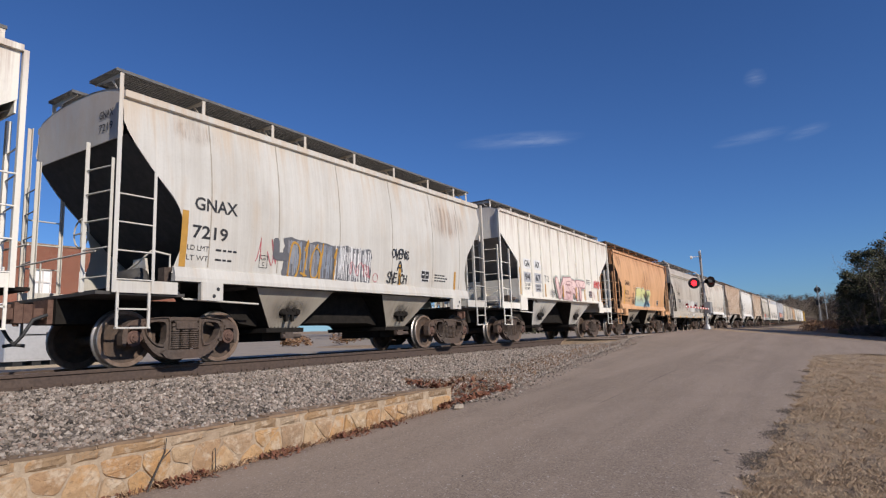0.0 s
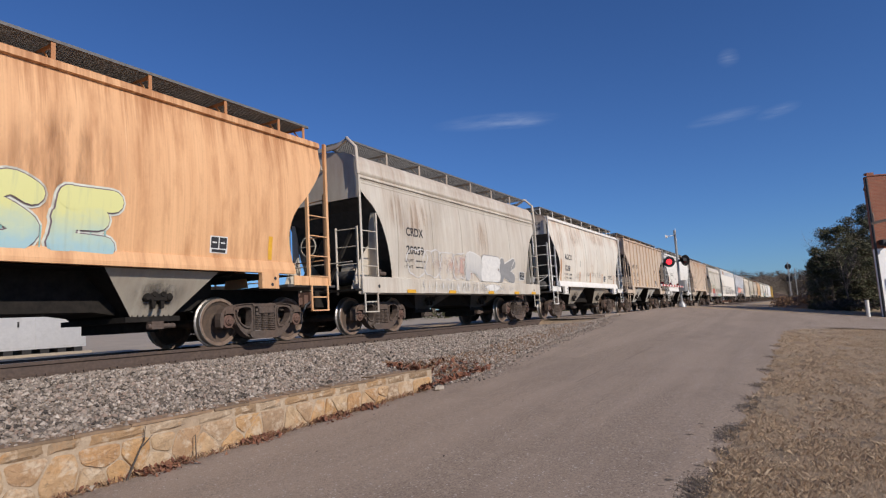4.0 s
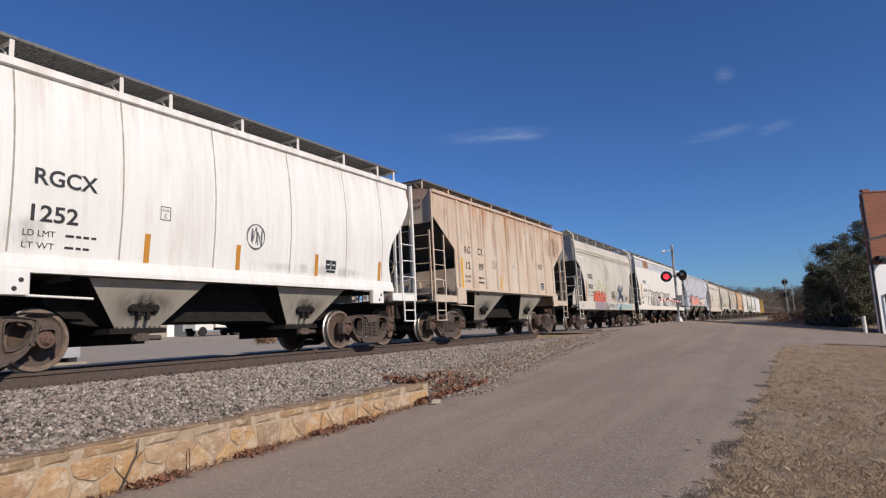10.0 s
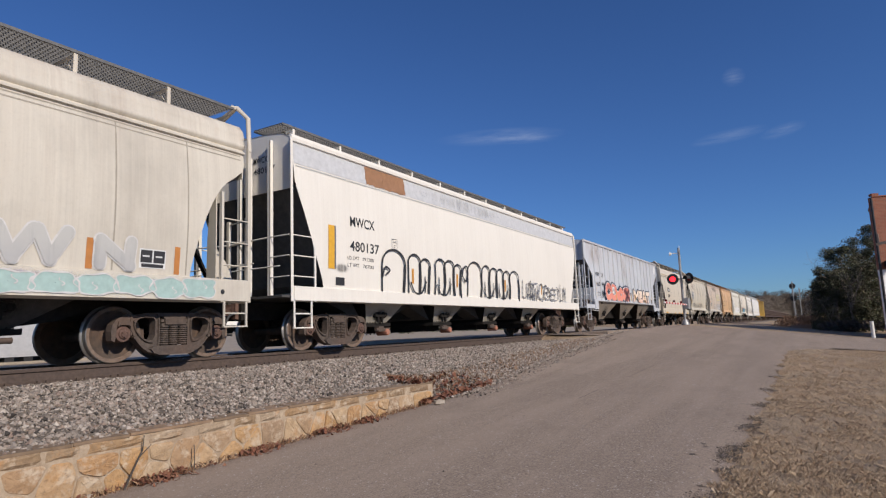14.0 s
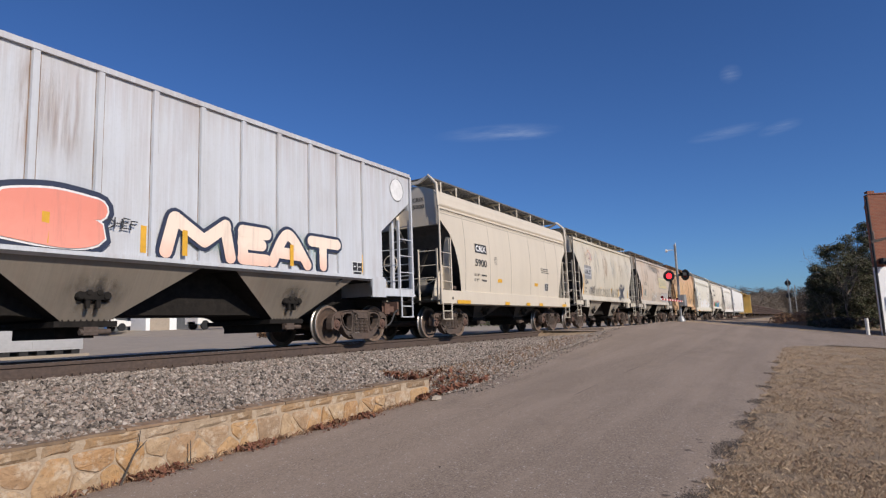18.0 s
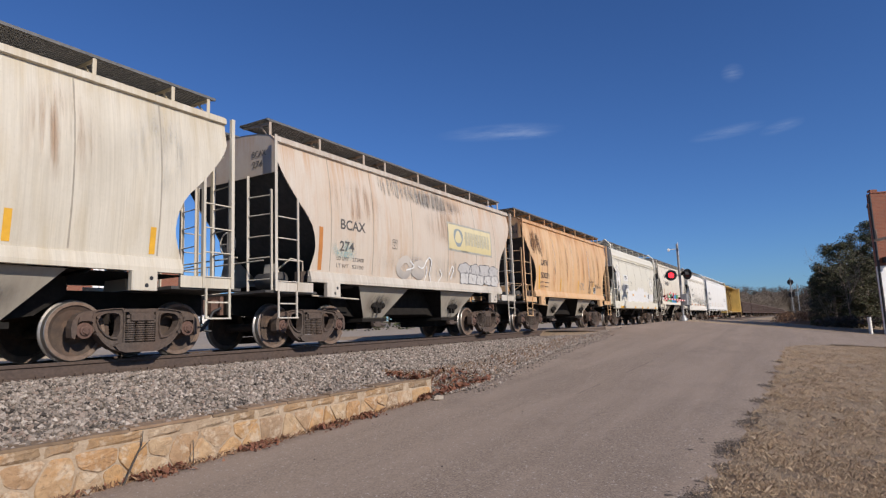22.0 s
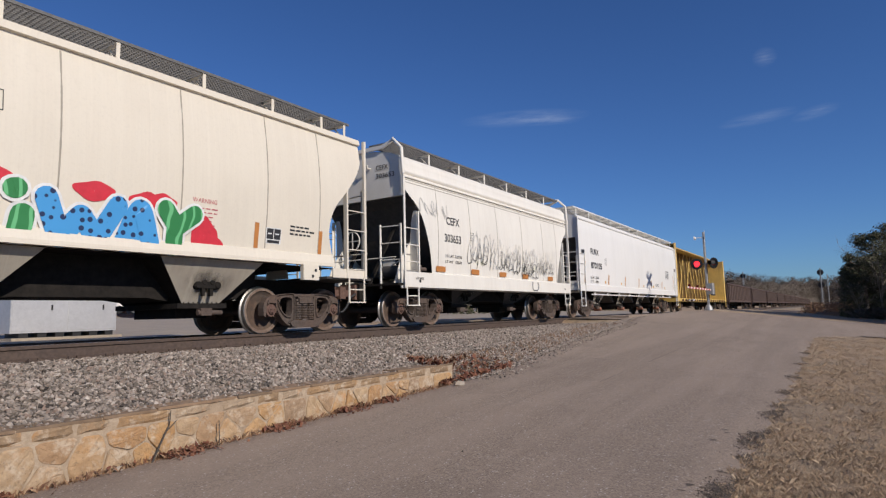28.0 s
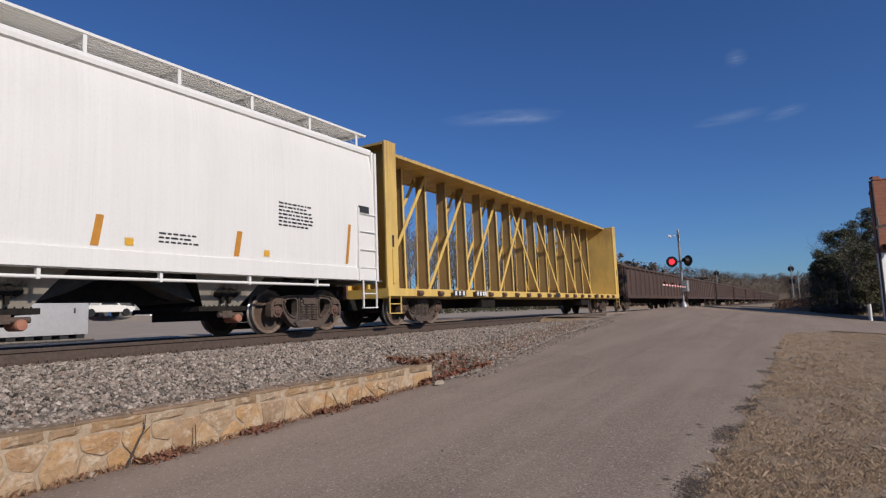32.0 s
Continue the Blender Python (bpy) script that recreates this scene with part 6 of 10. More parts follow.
tagged(new("grass", blades(360000, lawn, lambda x, y: ground_z(x, y) + 0.0, 0.036, 0.0007).mesh("grass", M["blade"])), "short dry tan winter lawn beside the road", "grass", kind="stuff")
tagged(new("grass", blades(2600, lambda u, v: (-2 + u * 11, wall_y(-2 + u * 11) - 0.02 - v ** 2 * 0.16), lambda x, y: ground_z(x, y), 0.08, 0.003).mesh("grass", M["weed"])), "dry weeds along the foot of the wall", "grass", kind="stuff")
tagged(new("grass", blades(3200, lambda u, v: (9 + u ** 2 * 14, road_left(9 + u ** 2 * 14) + 0.05 + v * 0.9), lambda x, y: bed_z(x, y), 0.085, 0.0035).mesh("grass", M["weed"])), "sparse dry weeds in the gravel edge", "grass", kind="stuff")

tagged(new("grass", blades(20000, lambda u, v: (-9 + u * 13 + 1.2 * st.randn(), road_right(max(-9 + u * 13, 2)) - 0.05 - v ** 1.4 * 7), lambda x, y: ground_z(x, y), 0.032, 0.0012).mesh("grass", M["blade"])), "short dry tan winter lawn round the verge", "grass", kind="stuff")
tagged(new("grass", blades(60000, lambda u, v: (2 + u * 22, road_right(2 + u * 22) - 1.5 - v * 9), lambda x, y: ground_z(x, y), 0.034, 0.0014).mesh("grass", M["blade"])), "short dry tan winter lawn away from the road", "grass", kind="stuff")

# tufts standing at the ragged edge of the road and over the lawn
def tufts(n, region, tall, per):
    b = Build()
    for i in range(n):
        x, y = region(st.rand(), st.rand())
        r = 0.02 + 0.05 * st.rand()
        b2 = blades(per, lambda u, v: (x + r * math.cos(u * 6.28) * v, y + r * math.sin(u * 6.28) * v), lambda px, py: ground_z(px, py), tall * (0.6 + 0.7 * st.rand()), 0.0009)
        b.add(b2.v, b2.f)
    return b


tagged(new("grass", tufts(450, lambda u, v: (2.2 + u ** 1.2 * 18, road_right(2.2 + u ** 1.2 * 18) + 0.05 - v * v * 1.6), 0.055, 26).mesh("grass", M["blade"])), "taller dry tufts along the edge of the asphalt", "grass", kind="stuff")
tagged(new("grass", tufts(600, lawn, 0.036, 16).mesh("grass", M["blade"])), "dry tufts over the winter lawn", "grass", kind="stuff")
tagged(new("gravel", stones(420, lambda u, v: (2 + u * 18, road_right(2 + u * 18) + 0.1 + v * (road_left(2 + u * 18) - road_right(2 + u * 18) - 0.15)), 0.009, lambda x, y: ground_z(x, y) + 0.034).mesh("gravel", M["stone"])), "stray pebbles on the asphalt", "gravel", kind="stuff")

def patch(name, x, y, lx, ly, mat, seed, label="", parent=None, lift=0.004):
    """A thin ragged sheet lying on the road."""
    rr = random.Random(seed)
    pts = []
    for k in range(22):
        a = 2 * math.pi * k / 22
        q = 1 + rr.uniform(-0.35, 0.3)
        px, py = x + lx * q * math.cos(a), y + ly * q * math.sin(a)
        d = max(py - road_right(px), 0.0)
        pts.append((px, max(py, road_right(px)), ground_z(px, py) + 0.005 + 0.03 * min(1.0, d / 0.25) + lift))
    return part(name, Build().add(pts, [tuple(range(22))]), mat, parent or road, label)


M["soil"] = rough_mat("soil_and_shade", (0.06, 0.048, 0.04), (0.17, 0.135, 0.107), 40, 0.95, 0.0, 0.8, 0.01)
SPILL = ((3.7, 4, 0.05), (4.9, 5, 0.06), (5.25, 14, 0.14), (6.4, 3, 0.05), (7.15, 13, 0.16), (7.5, 5, 0.06), (8.75, 10, 0.12), (9.3, 4, 0.06), (10.6, 6, 0.10), (12.4, 5, 0.12), (14.6, 4, 0.12), (17.0, 4, 0.12))


def spilled(u, v):
    """A place in one of the spills, thickest at the lawn's edge."""
    cx, many, far = rnd.choices(SPILL, [s[1] for s in SPILL])[0]
    x = cx + rnd.gauss(0, 0.07 + 0.011 * many)
    return x, road_right(x) - 0.05 + abs(rnd.gauss(0, far * 1.15))


tagged(new("soil_clods", stones(5200, spilled, 0.0075, lambda x, y: ground_z(x, y) + 0.026, 0.5).mesh("soil_clods", M["soil"])), "dark damp soil crumbs spilled over the asphalt edge", "soil", kind="stuff")
k = 0
# Dark sheets on the road: soil, with the tufts' shade painted in.
for cx, many, far in SPILL:
    for q in range(many * 2):
        x = cx + rnd.gauss(0, 0.08 + 0.012 * many)
        y = road_right(x) + abs(rnd.gauss(0, far))
        patch("soil_patch", x, y, rnd.uniform(0.006, 0.02), rnd.uniform(0.01, 0.045), M["soil"], k, "dark damp soil smears with painted tuft shade over the asphalt edge", lift=0.003 + 0.00008 * k)
        k += 1
# tar seam along the lane
seam = Build()
line = [(7.6, 3.92), (8.6, 3.74), (9.3, 3.6), (10.1, 3.46), (11.5, 3.44), (13.2, 3.40), (15.0, 3.37), (15.9, 3.36)]
for (xa, ya), (xb, yb) in zip(line, line[1:]):
    if rnd.random() < 0.6:
        wa = rnd.uniform(0.004, 0.010)
        seam.add([(xa, ya - wa, ground_z(xa, ya) + 0.04), (xb, yb - 0.006, ground_z(xb, yb) + 0.04), (xb, yb + 0.006, ground_z(xb, yb) + 0.04), (xa, ya + wa, ground_z(xa, ya) + 0.04)], [(0, 1, 2, 3)])
part("tar_seam", seam, M["soil"], road, "thin dark tar seam along the lane")

# a broken stone at the wall's end, a dead sapling against the wall
def rock(at, w, h, mat, label):
    b = Build()
    rr = random.Random(int(at[0] * 10))
    rings = []
    for j, (r, z) in enumerate(((0.9, 0), (1.0, 0.35), (0.8, 0.8), (0.3, 1.0))):
        rings.append([(math.cos(k * 0.785) * w * r * rr.uniform(0.8, 1.1), math.sin(k * 0.785) * w * 0.7 * r * rr.uniform(0.8, 1.1), z * h) for k in range(8)])
    for r in rings:
        r.append(r[0])
    b.grid(rings, False)
    b.add(rings[-1][:8], [tuple(range(8))])
    return thing("rock", label, "rock", at=pose(*at), b=b, mat=mat)


rock((8.85, 5.45, ground_z(8.85, 5.45) + 0.02), 0.13, 0.09, M["lot"], "pale broken stone lying at the wall end")
rock((3.35, 6.02, ground_z(3.35, 6.0) + 0.02), 0.045, 0.04, M["lot"], "small pale stone at the foot of the wall")
b = Build()
bx0 = 3.75
b.tube([(bx0 - 0.1, wall_y(bx0) - 0.12, 0.15), (bx0 + 0.02, wall_y(bx0) - 0.1, 0.36), (bx0 + 0.12, wall_y(bx0) - 0.08, 0.52), (bx0 + 0.14, wall_y(bx0) - 0.07, 0.66)], [0.011, 0.009, 0.007, 0.004], 6)
b.tube([(bx0 + 0.06, wall_y(bx0) - 0.09, 0.44), (bx0 + 0.2, wall_y(bx0) - 0.1, 0.56)], [0.007, 0.003], 5)
thing("sapling", "thin dead sapling stem leaning on the stone wall", "sapling", b=b, mat=M["tie"])
b = Build()
b.tube([(4.45, wall_y(4.45) - 0.1, 0.16), (4.44, wall_y(4.45) - 0.1, 0.47)], [0.007, 0.005], 6)
thing("twig", "short dark dead stem by the stone wall", "twig", b=b, mat=M["tie"])

# ---- across the crossing and behind the track ----
M["brick"], _nt, _p = nodes("red_brick")
_v = coords(_nt, (1, 1, 1))
_sw = _nt.nodes.new("ShaderNodeSeparateXYZ")
_nt.links.new(_v, _sw.inputs[0])
_cb = _nt.nodes.new("ShaderNodeCombineXYZ")
_ad = _nt.nodes.new("ShaderNodeMath")
_nt.links.new(_sw.outputs[0], _ad.inputs[0])
_nt.links.new(_sw.outputs[1], _ad.inputs[1])
_nt.links.new(_ad.outputs[0], _cb.inputs[0])
_nt.links.new(_sw.outputs[2], _cb.inputs[1])
_bk = N(_nt, "ShaderNodeTexBrick", Scale=1.0)
_bk.inputs["Color1"].default_value, _bk.inputs["Color2"].default_value, _bk.inputs["Mortar"].default_value = (0.27, 0.085, 0.045, 1), (0.20, 0.06, 0.035, 1), (0.25, 0.16, 0.11, 1)
_bk.inputs["Brick Width"].default_value, _bk.inputs["Row Height"].default_value, _bk.inputs["Mortar Size"].default_value = 0.21, 0.07, 0.009
_nt.links.new(_cb.outputs[0], _bk.inputs["Vector"])
_nt.links.new(mix(_nt, mul(_nt, ramp(_nt, noise_tex(_nt, _v, 0.8, 5), 0.4, 0.7), 0.5), _bk.outputs[0], (0.19, 0.07, 0.04)), _p.inputs["Base Color"])
_p.inputs["Roughness"].default_value = 0.9
bump(_nt, _p, _bk.outputs["Fac"], 0.4, -0.01)
M["whitewash"] = rough_mat("whitewashed_wall", (0.76, 0.755, 0.74), (0.86, 0.855, 0.84), 3, 0.8, 0.0, 0.1, 0.01, (0.62, 0.60, 0.57))
M["glassdark"] = plain("dark_window_glass", (0.03, 0.035, 0.04), 0.08)
M["roofing"] = rough_mat("grey_roofing", (0.20, 0.19, 0.18), (0.30, 0.285, 0.27), 6, 0.9, 0.0, 0.2, 0.01)
M["bark"] = rough_mat("bark", (0.12, 0.095, 0.075), (0.21, 0.17, 0.14), 9, 0.95, 0.0, 0.6, 0.02)
M["twigs"] = random_hue("twig_wood", [(0.20, 0.16, 0.125), (0.30, 0.25, 0.20), (0.16, 0.13, 0.10)], island=True, b=0, var=0.1)
M["needle"] = random_hue("evergreen_leaf", [(0.050, 0.060, 0.030), (0.085, 0.095, 0.045), (0.12, 0.12, 0.06), (0.06, 0.062, 0.038), (0.14, 0.115, 0.075), (0.09, 0.075, 0.052)], island=True, b=0, var=0.1)
M["woods"] = random_hue("winter_woods", [(0.095, 0.072, 0.054), (0.145, 0.11, 0.085), (0.07, 0.068, 0.045), (0.165, 0.125, 0.098), (0.11, 0.08, 0.064)], island=True, b=0, var=0.1)
M["brush"] = random_hue("dry_brush", [(0.30, 0.165, 0.085), (0.24, 0.13, 0.07), (0.35, 0.23, 0.135), (0.17, 0.10, 0.06)], island=True, b=0, var=0.1)
M["alu"] = rough_mat("weathered_aluminium", (0.52, 0.52, 0.53), (0.62, 0.62, 0.63), 7, 0.45, 0.35, 0.05, 0.004, (0.44, 0.44, 0.45))
M["sigblack"] = plain("signal_black", (0.018, 0.018, 0.02), 0.6)
M["redlit"] = plain("lit_red_lens", (0.9, 0.02, 0.03), 0.3, 0.0, 3.5)
M["reddim"] = plain("unlit_red_lens", (0.12, 0.01, 0.012), 0.2)
M["redpaint"] = plain("red_stripe", (0.45, 0.03, 0.03), 0.5)
M["blue"] = plain("blue_door_paint", (0.03, 0.09, 0.25), 0.5)
M["tyre"] = plain("tyre_rubber", (0.02, 0.02, 0.02), 0.9)

# crossing signal with its gate
SX, SY = 35.0, 5.66
SZ = ground_z(SX, SY)
sig = thing("crossing_signal", "silver railway crossing signal mast with flashing red lamps beside the road", "crossing signal", at=pose(SX, SY, SZ))
b = Build()
b.tube([(0, 0, 0), (0, 0, 4.25)], 0.065, 12)
b.tube([(0, 0, 0), (0, 0, 0.12), (0, 0, 0.3)], [0.22, 0.2, 0.1], 12)
part("mast", b, M["galv"], sig)
for s in (-1, 1):
    b = Build()
    b.beam((-0.04, -s * 0.6, 3.62 - 0.35), (-0.04, s * 0.6, 3.62 + 0.35), 0.23, 0.025, (1, 0, 0))
    o = part("crossbuck_blade", b, M["white"], sig)
    o.matrix_basis = pose(0, 0, 0.2, 0, 0, 99.2)
for s, lit in ((1, True), (-1, False)):
    b = Build()
    b.lathe([(0.0, 0.0), (0.30, 0.0), (0.30, 0.02), (0.0, 0.02)], (0, 0, 0), 24)
    b.lathe([(0.12, 0.02), (0.12, 0.2), (0.0, 0.2)], (0, 0, 0), 14)
    o = part("lamp_background", b, M["sigblack"], sig)
    o.matrix_basis = pose(-0.14, s * 0.42, 2.52, 0, 0, -90 + (8 if lit else -35))
    h = Build()
    rim = [(math.cos(a) * 0.155, math.sin(a) * 0.155) for a in [radians(-20 + 220 * k / 12) for k in range(13)]]
    h.grid([[(x, 0, z) for x, z in rim], [(x, -0.3, z) for x, z in rim]], True)
    part("lamp_hood", h, M["sigblack"], o)
    l = Build()
    l.lathe([(0.0, -0.03), (0.08, -0.022), (0.15, -0.002)], (0, 0, 0), 20)
    part("lamp_lens", l, M["redlit"] if lit else M["reddim"], o)
b = Build()
b.tube([(0, -0.5, 2.52), (0, 0.5, 2.52)], 0.035, 8)
part("lamp_arm", b, M["galv"], sig)
b = Build()
b.soft_box(-0.22, 0.2, -0.34, 0.05, 0.85, 1.45, 0.05)
gm = part("gate_mechanism", b, M["galv"], sig)
b = Build()
b.box(-6.2, 0.5, -0.2, -0.165, 1.05, 1.13)
arm = part("gate_arm", b, M["white"], sig)
for k in range(8):
    s_ = Build()
    x = -0.7 - k * 0.72
    s_.box(x - 0.2, x + 0.2, -0.203, -0.162, 1.047, 1.133)
    part("stripe", s_, M["redpaint"], arm)
for k in range(3):
    s_ = Build()
    x = -1.8 - k * 2.0
    s_.lathe([(0.0, -0.05), (0.05, -0.05), (0.05, 0.05), (0, 0.05)], (x, -0.18, 1.19), 10)
    part("gate_lamp", s_, M["reddim"], arm)
b = Build()
b.box(-0.1, 0.9, -0.24, -0.16, 0.8, 1.2)
part("counterweight", b, M["sigblack"], arm)
b = Build()
b.tube([(0, 0, 3.95), (-0.1, 0.4, 3.95)], 0.018, 6)
b.lathe([(0.0, -0.06), (0.07, -0.03), (0.1, 0.06)], (-0.1, 0.42, 3.93), 12)
part("bell", b, M["white"], sig)

# far block signals
def block_signal(x, y, tall, heads, label):
    z = ground_z(x, y)
    t = thing("block_signal", label, "railway signal", "far railway signals", at=pose(x, y, z))
    b = Build()
    b.tube([(0, 0, 0), (0, 0, tall)], 0.09, 8)
    part("mast", b, M["galv"], t)
    f = Build()
    f.soft_box(-0.25, 0.25, -0.25, 0.25, 0, 0.5, 0.05)
    part("base", f, M["white"], t)
    for hz in heads:
        h = Build()
        h.tube([(-0.05, 0, hz), (0.03, 0, hz)], 0.46, 18)
        h.tube([(-0.3, 0, hz + 0.02), (-0.04, 0, hz + 0.02)], 0.15, 10, False)
        h.soft_box(0.03, 0.25, -0.15, 0.15, hz - 0.3, hz + 0.3, 0.03)
        part("signal_head", h, M["sigblack"], t)
    l = Build()
    for yy in (-0.18, 0.18):
        l.box(0.2, 0.23, yy - 0.02, yy + 0.02, 0, tall - 0.5)
    for k in range(int(tall / 0.4)):
        l.box(0.2, 0.22, -0.18, 0.18, 0.3 + k * 0.4, 0.33 + k * 0.4)
    part("ladder", l, M["galv"], t)
    return t


block_signal(112, 1.4, 6.3, (5.6, 3.6), "tall mast block signal with two dark heads by the track")
block_signal(128, 14.2, 7.2, (6.4, 4.2), "tall mast block signal with two dark heads behind the train")
b = Build()
b.tube([(0, 0, 0), (0, 0, 5.5)], 0.07, 8)
thing("signal_post", "slim bare silver post beside the far signal", "post", at=pose(118, 0.55, ground_z(118, 0.5)), b=b, mat=M["galv"])

# two-storey brick shop with a whitewashed ground floor
BX, BY, BZ = 36.0, -3.4, ground_z(36.0, -4.0) - 0.25
shop = thing("brick_shop", "two-storey red brick shop with a whitewashed ground floor", "building", at=pose(BX, BY, BZ, 0, 0, 27))
top = 7.36 - BZ
mid = 3.74 - BZ


def pierced(us, zs, solid, d0, d1, put):
    """One welded wall of cells between us and zs; solid(u, z) says which cells stand; put turns (u, d, z) into a point."""
    b, seen = Build(), {}

    def vid(i, j, d):
        if (i, j, d) not in seen:
            seen[(i, j, d)] = len(b.v)
            b.v.append(put(us[i], d, zs[j]))
        return seen[(i, j, d)]

    def face(*q):
        b.f.append(q)
        b.smooth.append(False)
    on = {(i, j) for i in range(len(us) - 1) for j in range(len(zs) - 1) if solid((us[i] + us[i + 1]) / 2, (zs[j] + zs[j + 1]) / 2)}
    for i, j in on:
        face(vid(i, j, d0), vid(i + 1, j, d0), vid(i + 1, j + 1, d0), vid(i, j + 1, d0))
        face(vid(i, j + 1, d1), vid(i + 1, j + 1, d1), vid(i + 1, j, d1), vid(i, j, d1))
        for di, dj, p, q in ((-1, 0, (i, j + 1), (i, j)), (1, 0, (i + 1, j), (i + 1, j + 1)), (0, -1, (i, j), (i + 1, j)), (0, 1, (i + 1, j + 1), (i, j + 1))):
            if (i + di, j + dj) not in on:
                face(vid(*q, d0), vid(*p, d0), vid(*p, d1), vid(*q, d1))
    return b


def walled(name, mat, x0, x1, y0, y1, z0, z1, parent, holes=()):
    """A wall along y in the plane x0..x1 with rectangular openings (y0, y1, z0, z1)."""
    ys = sorted({y0, y1, *[h[0] for h in holes], *[h[1] for h in holes]})[::-1]
    zs = sorted({z0, z1, *[h[2] for h in holes], *[h[3] for h in holes]})
    b = pierced(ys, zs, lambda u, z: not any(h[0] < u < h[1] and h[2] < z < h[3] for h in holes), x0, x1, lambda u, d, z: (d, u, z))
    return part(name, b, mat, parent)


win = (-2.45, -0.35, 0.30, 2.15)
wins_up = [(-4.6, -3.2, mid + 0.9, mid + 2.5), (-7.4, -6.0, mid + 0.9, mid + 2.5)]
walled("front_wall", M["whitewash"], 0, 0.3, -8, 0, 0, mid, shop, [win, (-5.6, -3.2, 0.35, 2.5)])
walled("upper_wall", M["brick"], 0.01, 0.3, -8, 0, mid, top, shop, wins_up)
# the side street cuts the plot at a slant
far_x, far_y = 5.0 * math.cos(radians(-30.0)), 5.0 * math.sin(radians(-30.0))
b = Build()
b.prism([(0.01, -0.006), (far_x, far_y), (far_x, far_y - 0.35), (0.302, -0.5), (0.302, -0.35), (0.01, -0.02)], "z", 0, top)
part("side_wall", b, M["brick"], shop)
b = Build()
b.prism([(far_x, far_y - 0.352), (far_x, -8), (0.302, -8), (0.302, -7.7), (far_x - 0.3, -7.7), (far_x - 0.3, far_y - 0.352)], "z", 0, top)
part("rear_wall", b, M["brick"], shop)
b = Build()
b.prism([(-0.03, 0.0), (far_x + 0.03, far_y + 0.03), (far_x + 0.03, -8.03), (-0.03, -8.03)], "z", top + 0.001, top + 0.06)
part("parapet_coping", b, M["brick"], shop)
b = Build()
b.box(0.0, 0.25, -0.35, -0.02, top + 0.061, top + 0.18)
part("corner_cap", b, M["brick"], shop)
# Added black tube standing for the dark sliver of side wall.
b = Build()
b.tube([(-0.02, 0.06, 0.0), (-0.02, 0.06, top - 0.1)], 0.06, 8)
part("downpipe", b, M["sigblack"], shop, "dark upright edge at the corner")
for h in [win, (-5.6, -3.2, 0.35, 2.5)] + wins_up:
    f = Build()
    for y in (h[0] + 0.04, (h[0] + h[1]) / 2, h[1] - 0.04):
        f.box(0.02, 0.12, y - 0.04, y + 0.04, h[2], h[3])
    for z in (h[2] + 0.04, h[2] + (h[3] - h[2]) * 0.7, h[3] - 0.04):
        f.box(0.025, 0.115, h[0], h[1], z - 0.04, z + 0.04)
    if h is win:
        for y in (h[0] - 0.05, h[1] + 0.05):
            f.box(-0.12, -0.07, y - 0.03, y + 0.03, h[2] - 0.1, h[3] + 0.08)
        for z in (h[2] - 0.1, h[3] + 0.05):
            f.box(-0.125, -0.065, h[0] - 0.05, h[1] + 0.05, z - 0.03, z + 0.03)
    w = part("window", f, M["sigblack"], shop)
    g_ = Build()
    g_.box(0.15, 0.16, h[0], h[1], h[2], h[3])
    part("pane", g_, M["glassdark"], w)
b = Build()
b.box(-0.7, -0.05, -7.6, -2.6, 5.9 - BZ, 6.05 - BZ)
for y in (-2.8, -3.9, -5.0):
    b.beam((-0.65, y, 5.97 - BZ), (0, y, 6.7 - BZ), 0.06, 0.06)
    b.box(-0.7, -0.62, y - 0.05, y + 0.05, 5.3 - BZ, 6.6 - BZ)
part("sign_bracket", b, M["whitewash"], shop)
b = Build()
b.soft_box(-0.3, 0, -0.5, -0.12, 3.88 - BZ, 4.15 - BZ, 0.05)
b.tube([(-0.15, -0.3, 3.98 - BZ), (-0.4, -0.35, 3.85 - BZ)], [0.1, 0.16], 10)
part("wall_lamp", b, M["sigblack"], shop)

up = thing("utility_pole", "leaning weathered service pole with a crossarm and meter", "utility pole", at=pose(34.3, -4.27, ground_z(34.3, -4.3), 0, 0, 0))
b = Build()
b.tube([(0, 0, 0), (0, 0.02, 3), (0, 0.08, 5.5)], [0.13, 0.115, 0.10], 10)
part("pole", b, M["bark"], up)
b = Build()
b.beam((0, -1.3, 5.0), (0, 1.1, 4.55), 0.1, 0.12)
for y, z in ((1.0, 4.6), (-0.4, 4.9)):
    b.tube([(0, y, z), (0, y, z + 0.45)], 0.04, 6)
part("crossarm", b, M["bark"], up)
b = Build()
b.soft_box(-0.25, -0.08, -0.15, 0.3, 2.3, 2.75, 0.03)
part("meter_box", b, M["galv"], up)
b = Build()
b.tube([(-0.14, -0.06, 2.75), (-0.13, -0.05, 5.3), (-0.2, -0.1, 5.42), (-0.3, -0.14, 5.3)], 0.05, 8)
part("conduit", b, M["whitewash"], up, "white weathered conduit")
b = Build()
b.soft_box(-0.32, -0.1, -0.45, -0.16, 1.7, 2.2, 0.03)
b.lathe([(0.0, -0.08), (0.11, -0.06), (0.11, 0.06), (0.0, 0.06)], (-0.2, -0.3, 2.36), 12)
part("meter", b, M["galv"], up)
b = Build()
b.tube([(0, 0, 0), (0.02, 0, 0.8)], 0.08, 10)
thing("bollard", "short white post at the road corner", "post", at=pose(35.2, -2.65, ground_z(35.2, -2.6)), b=b, mat=M["white"])

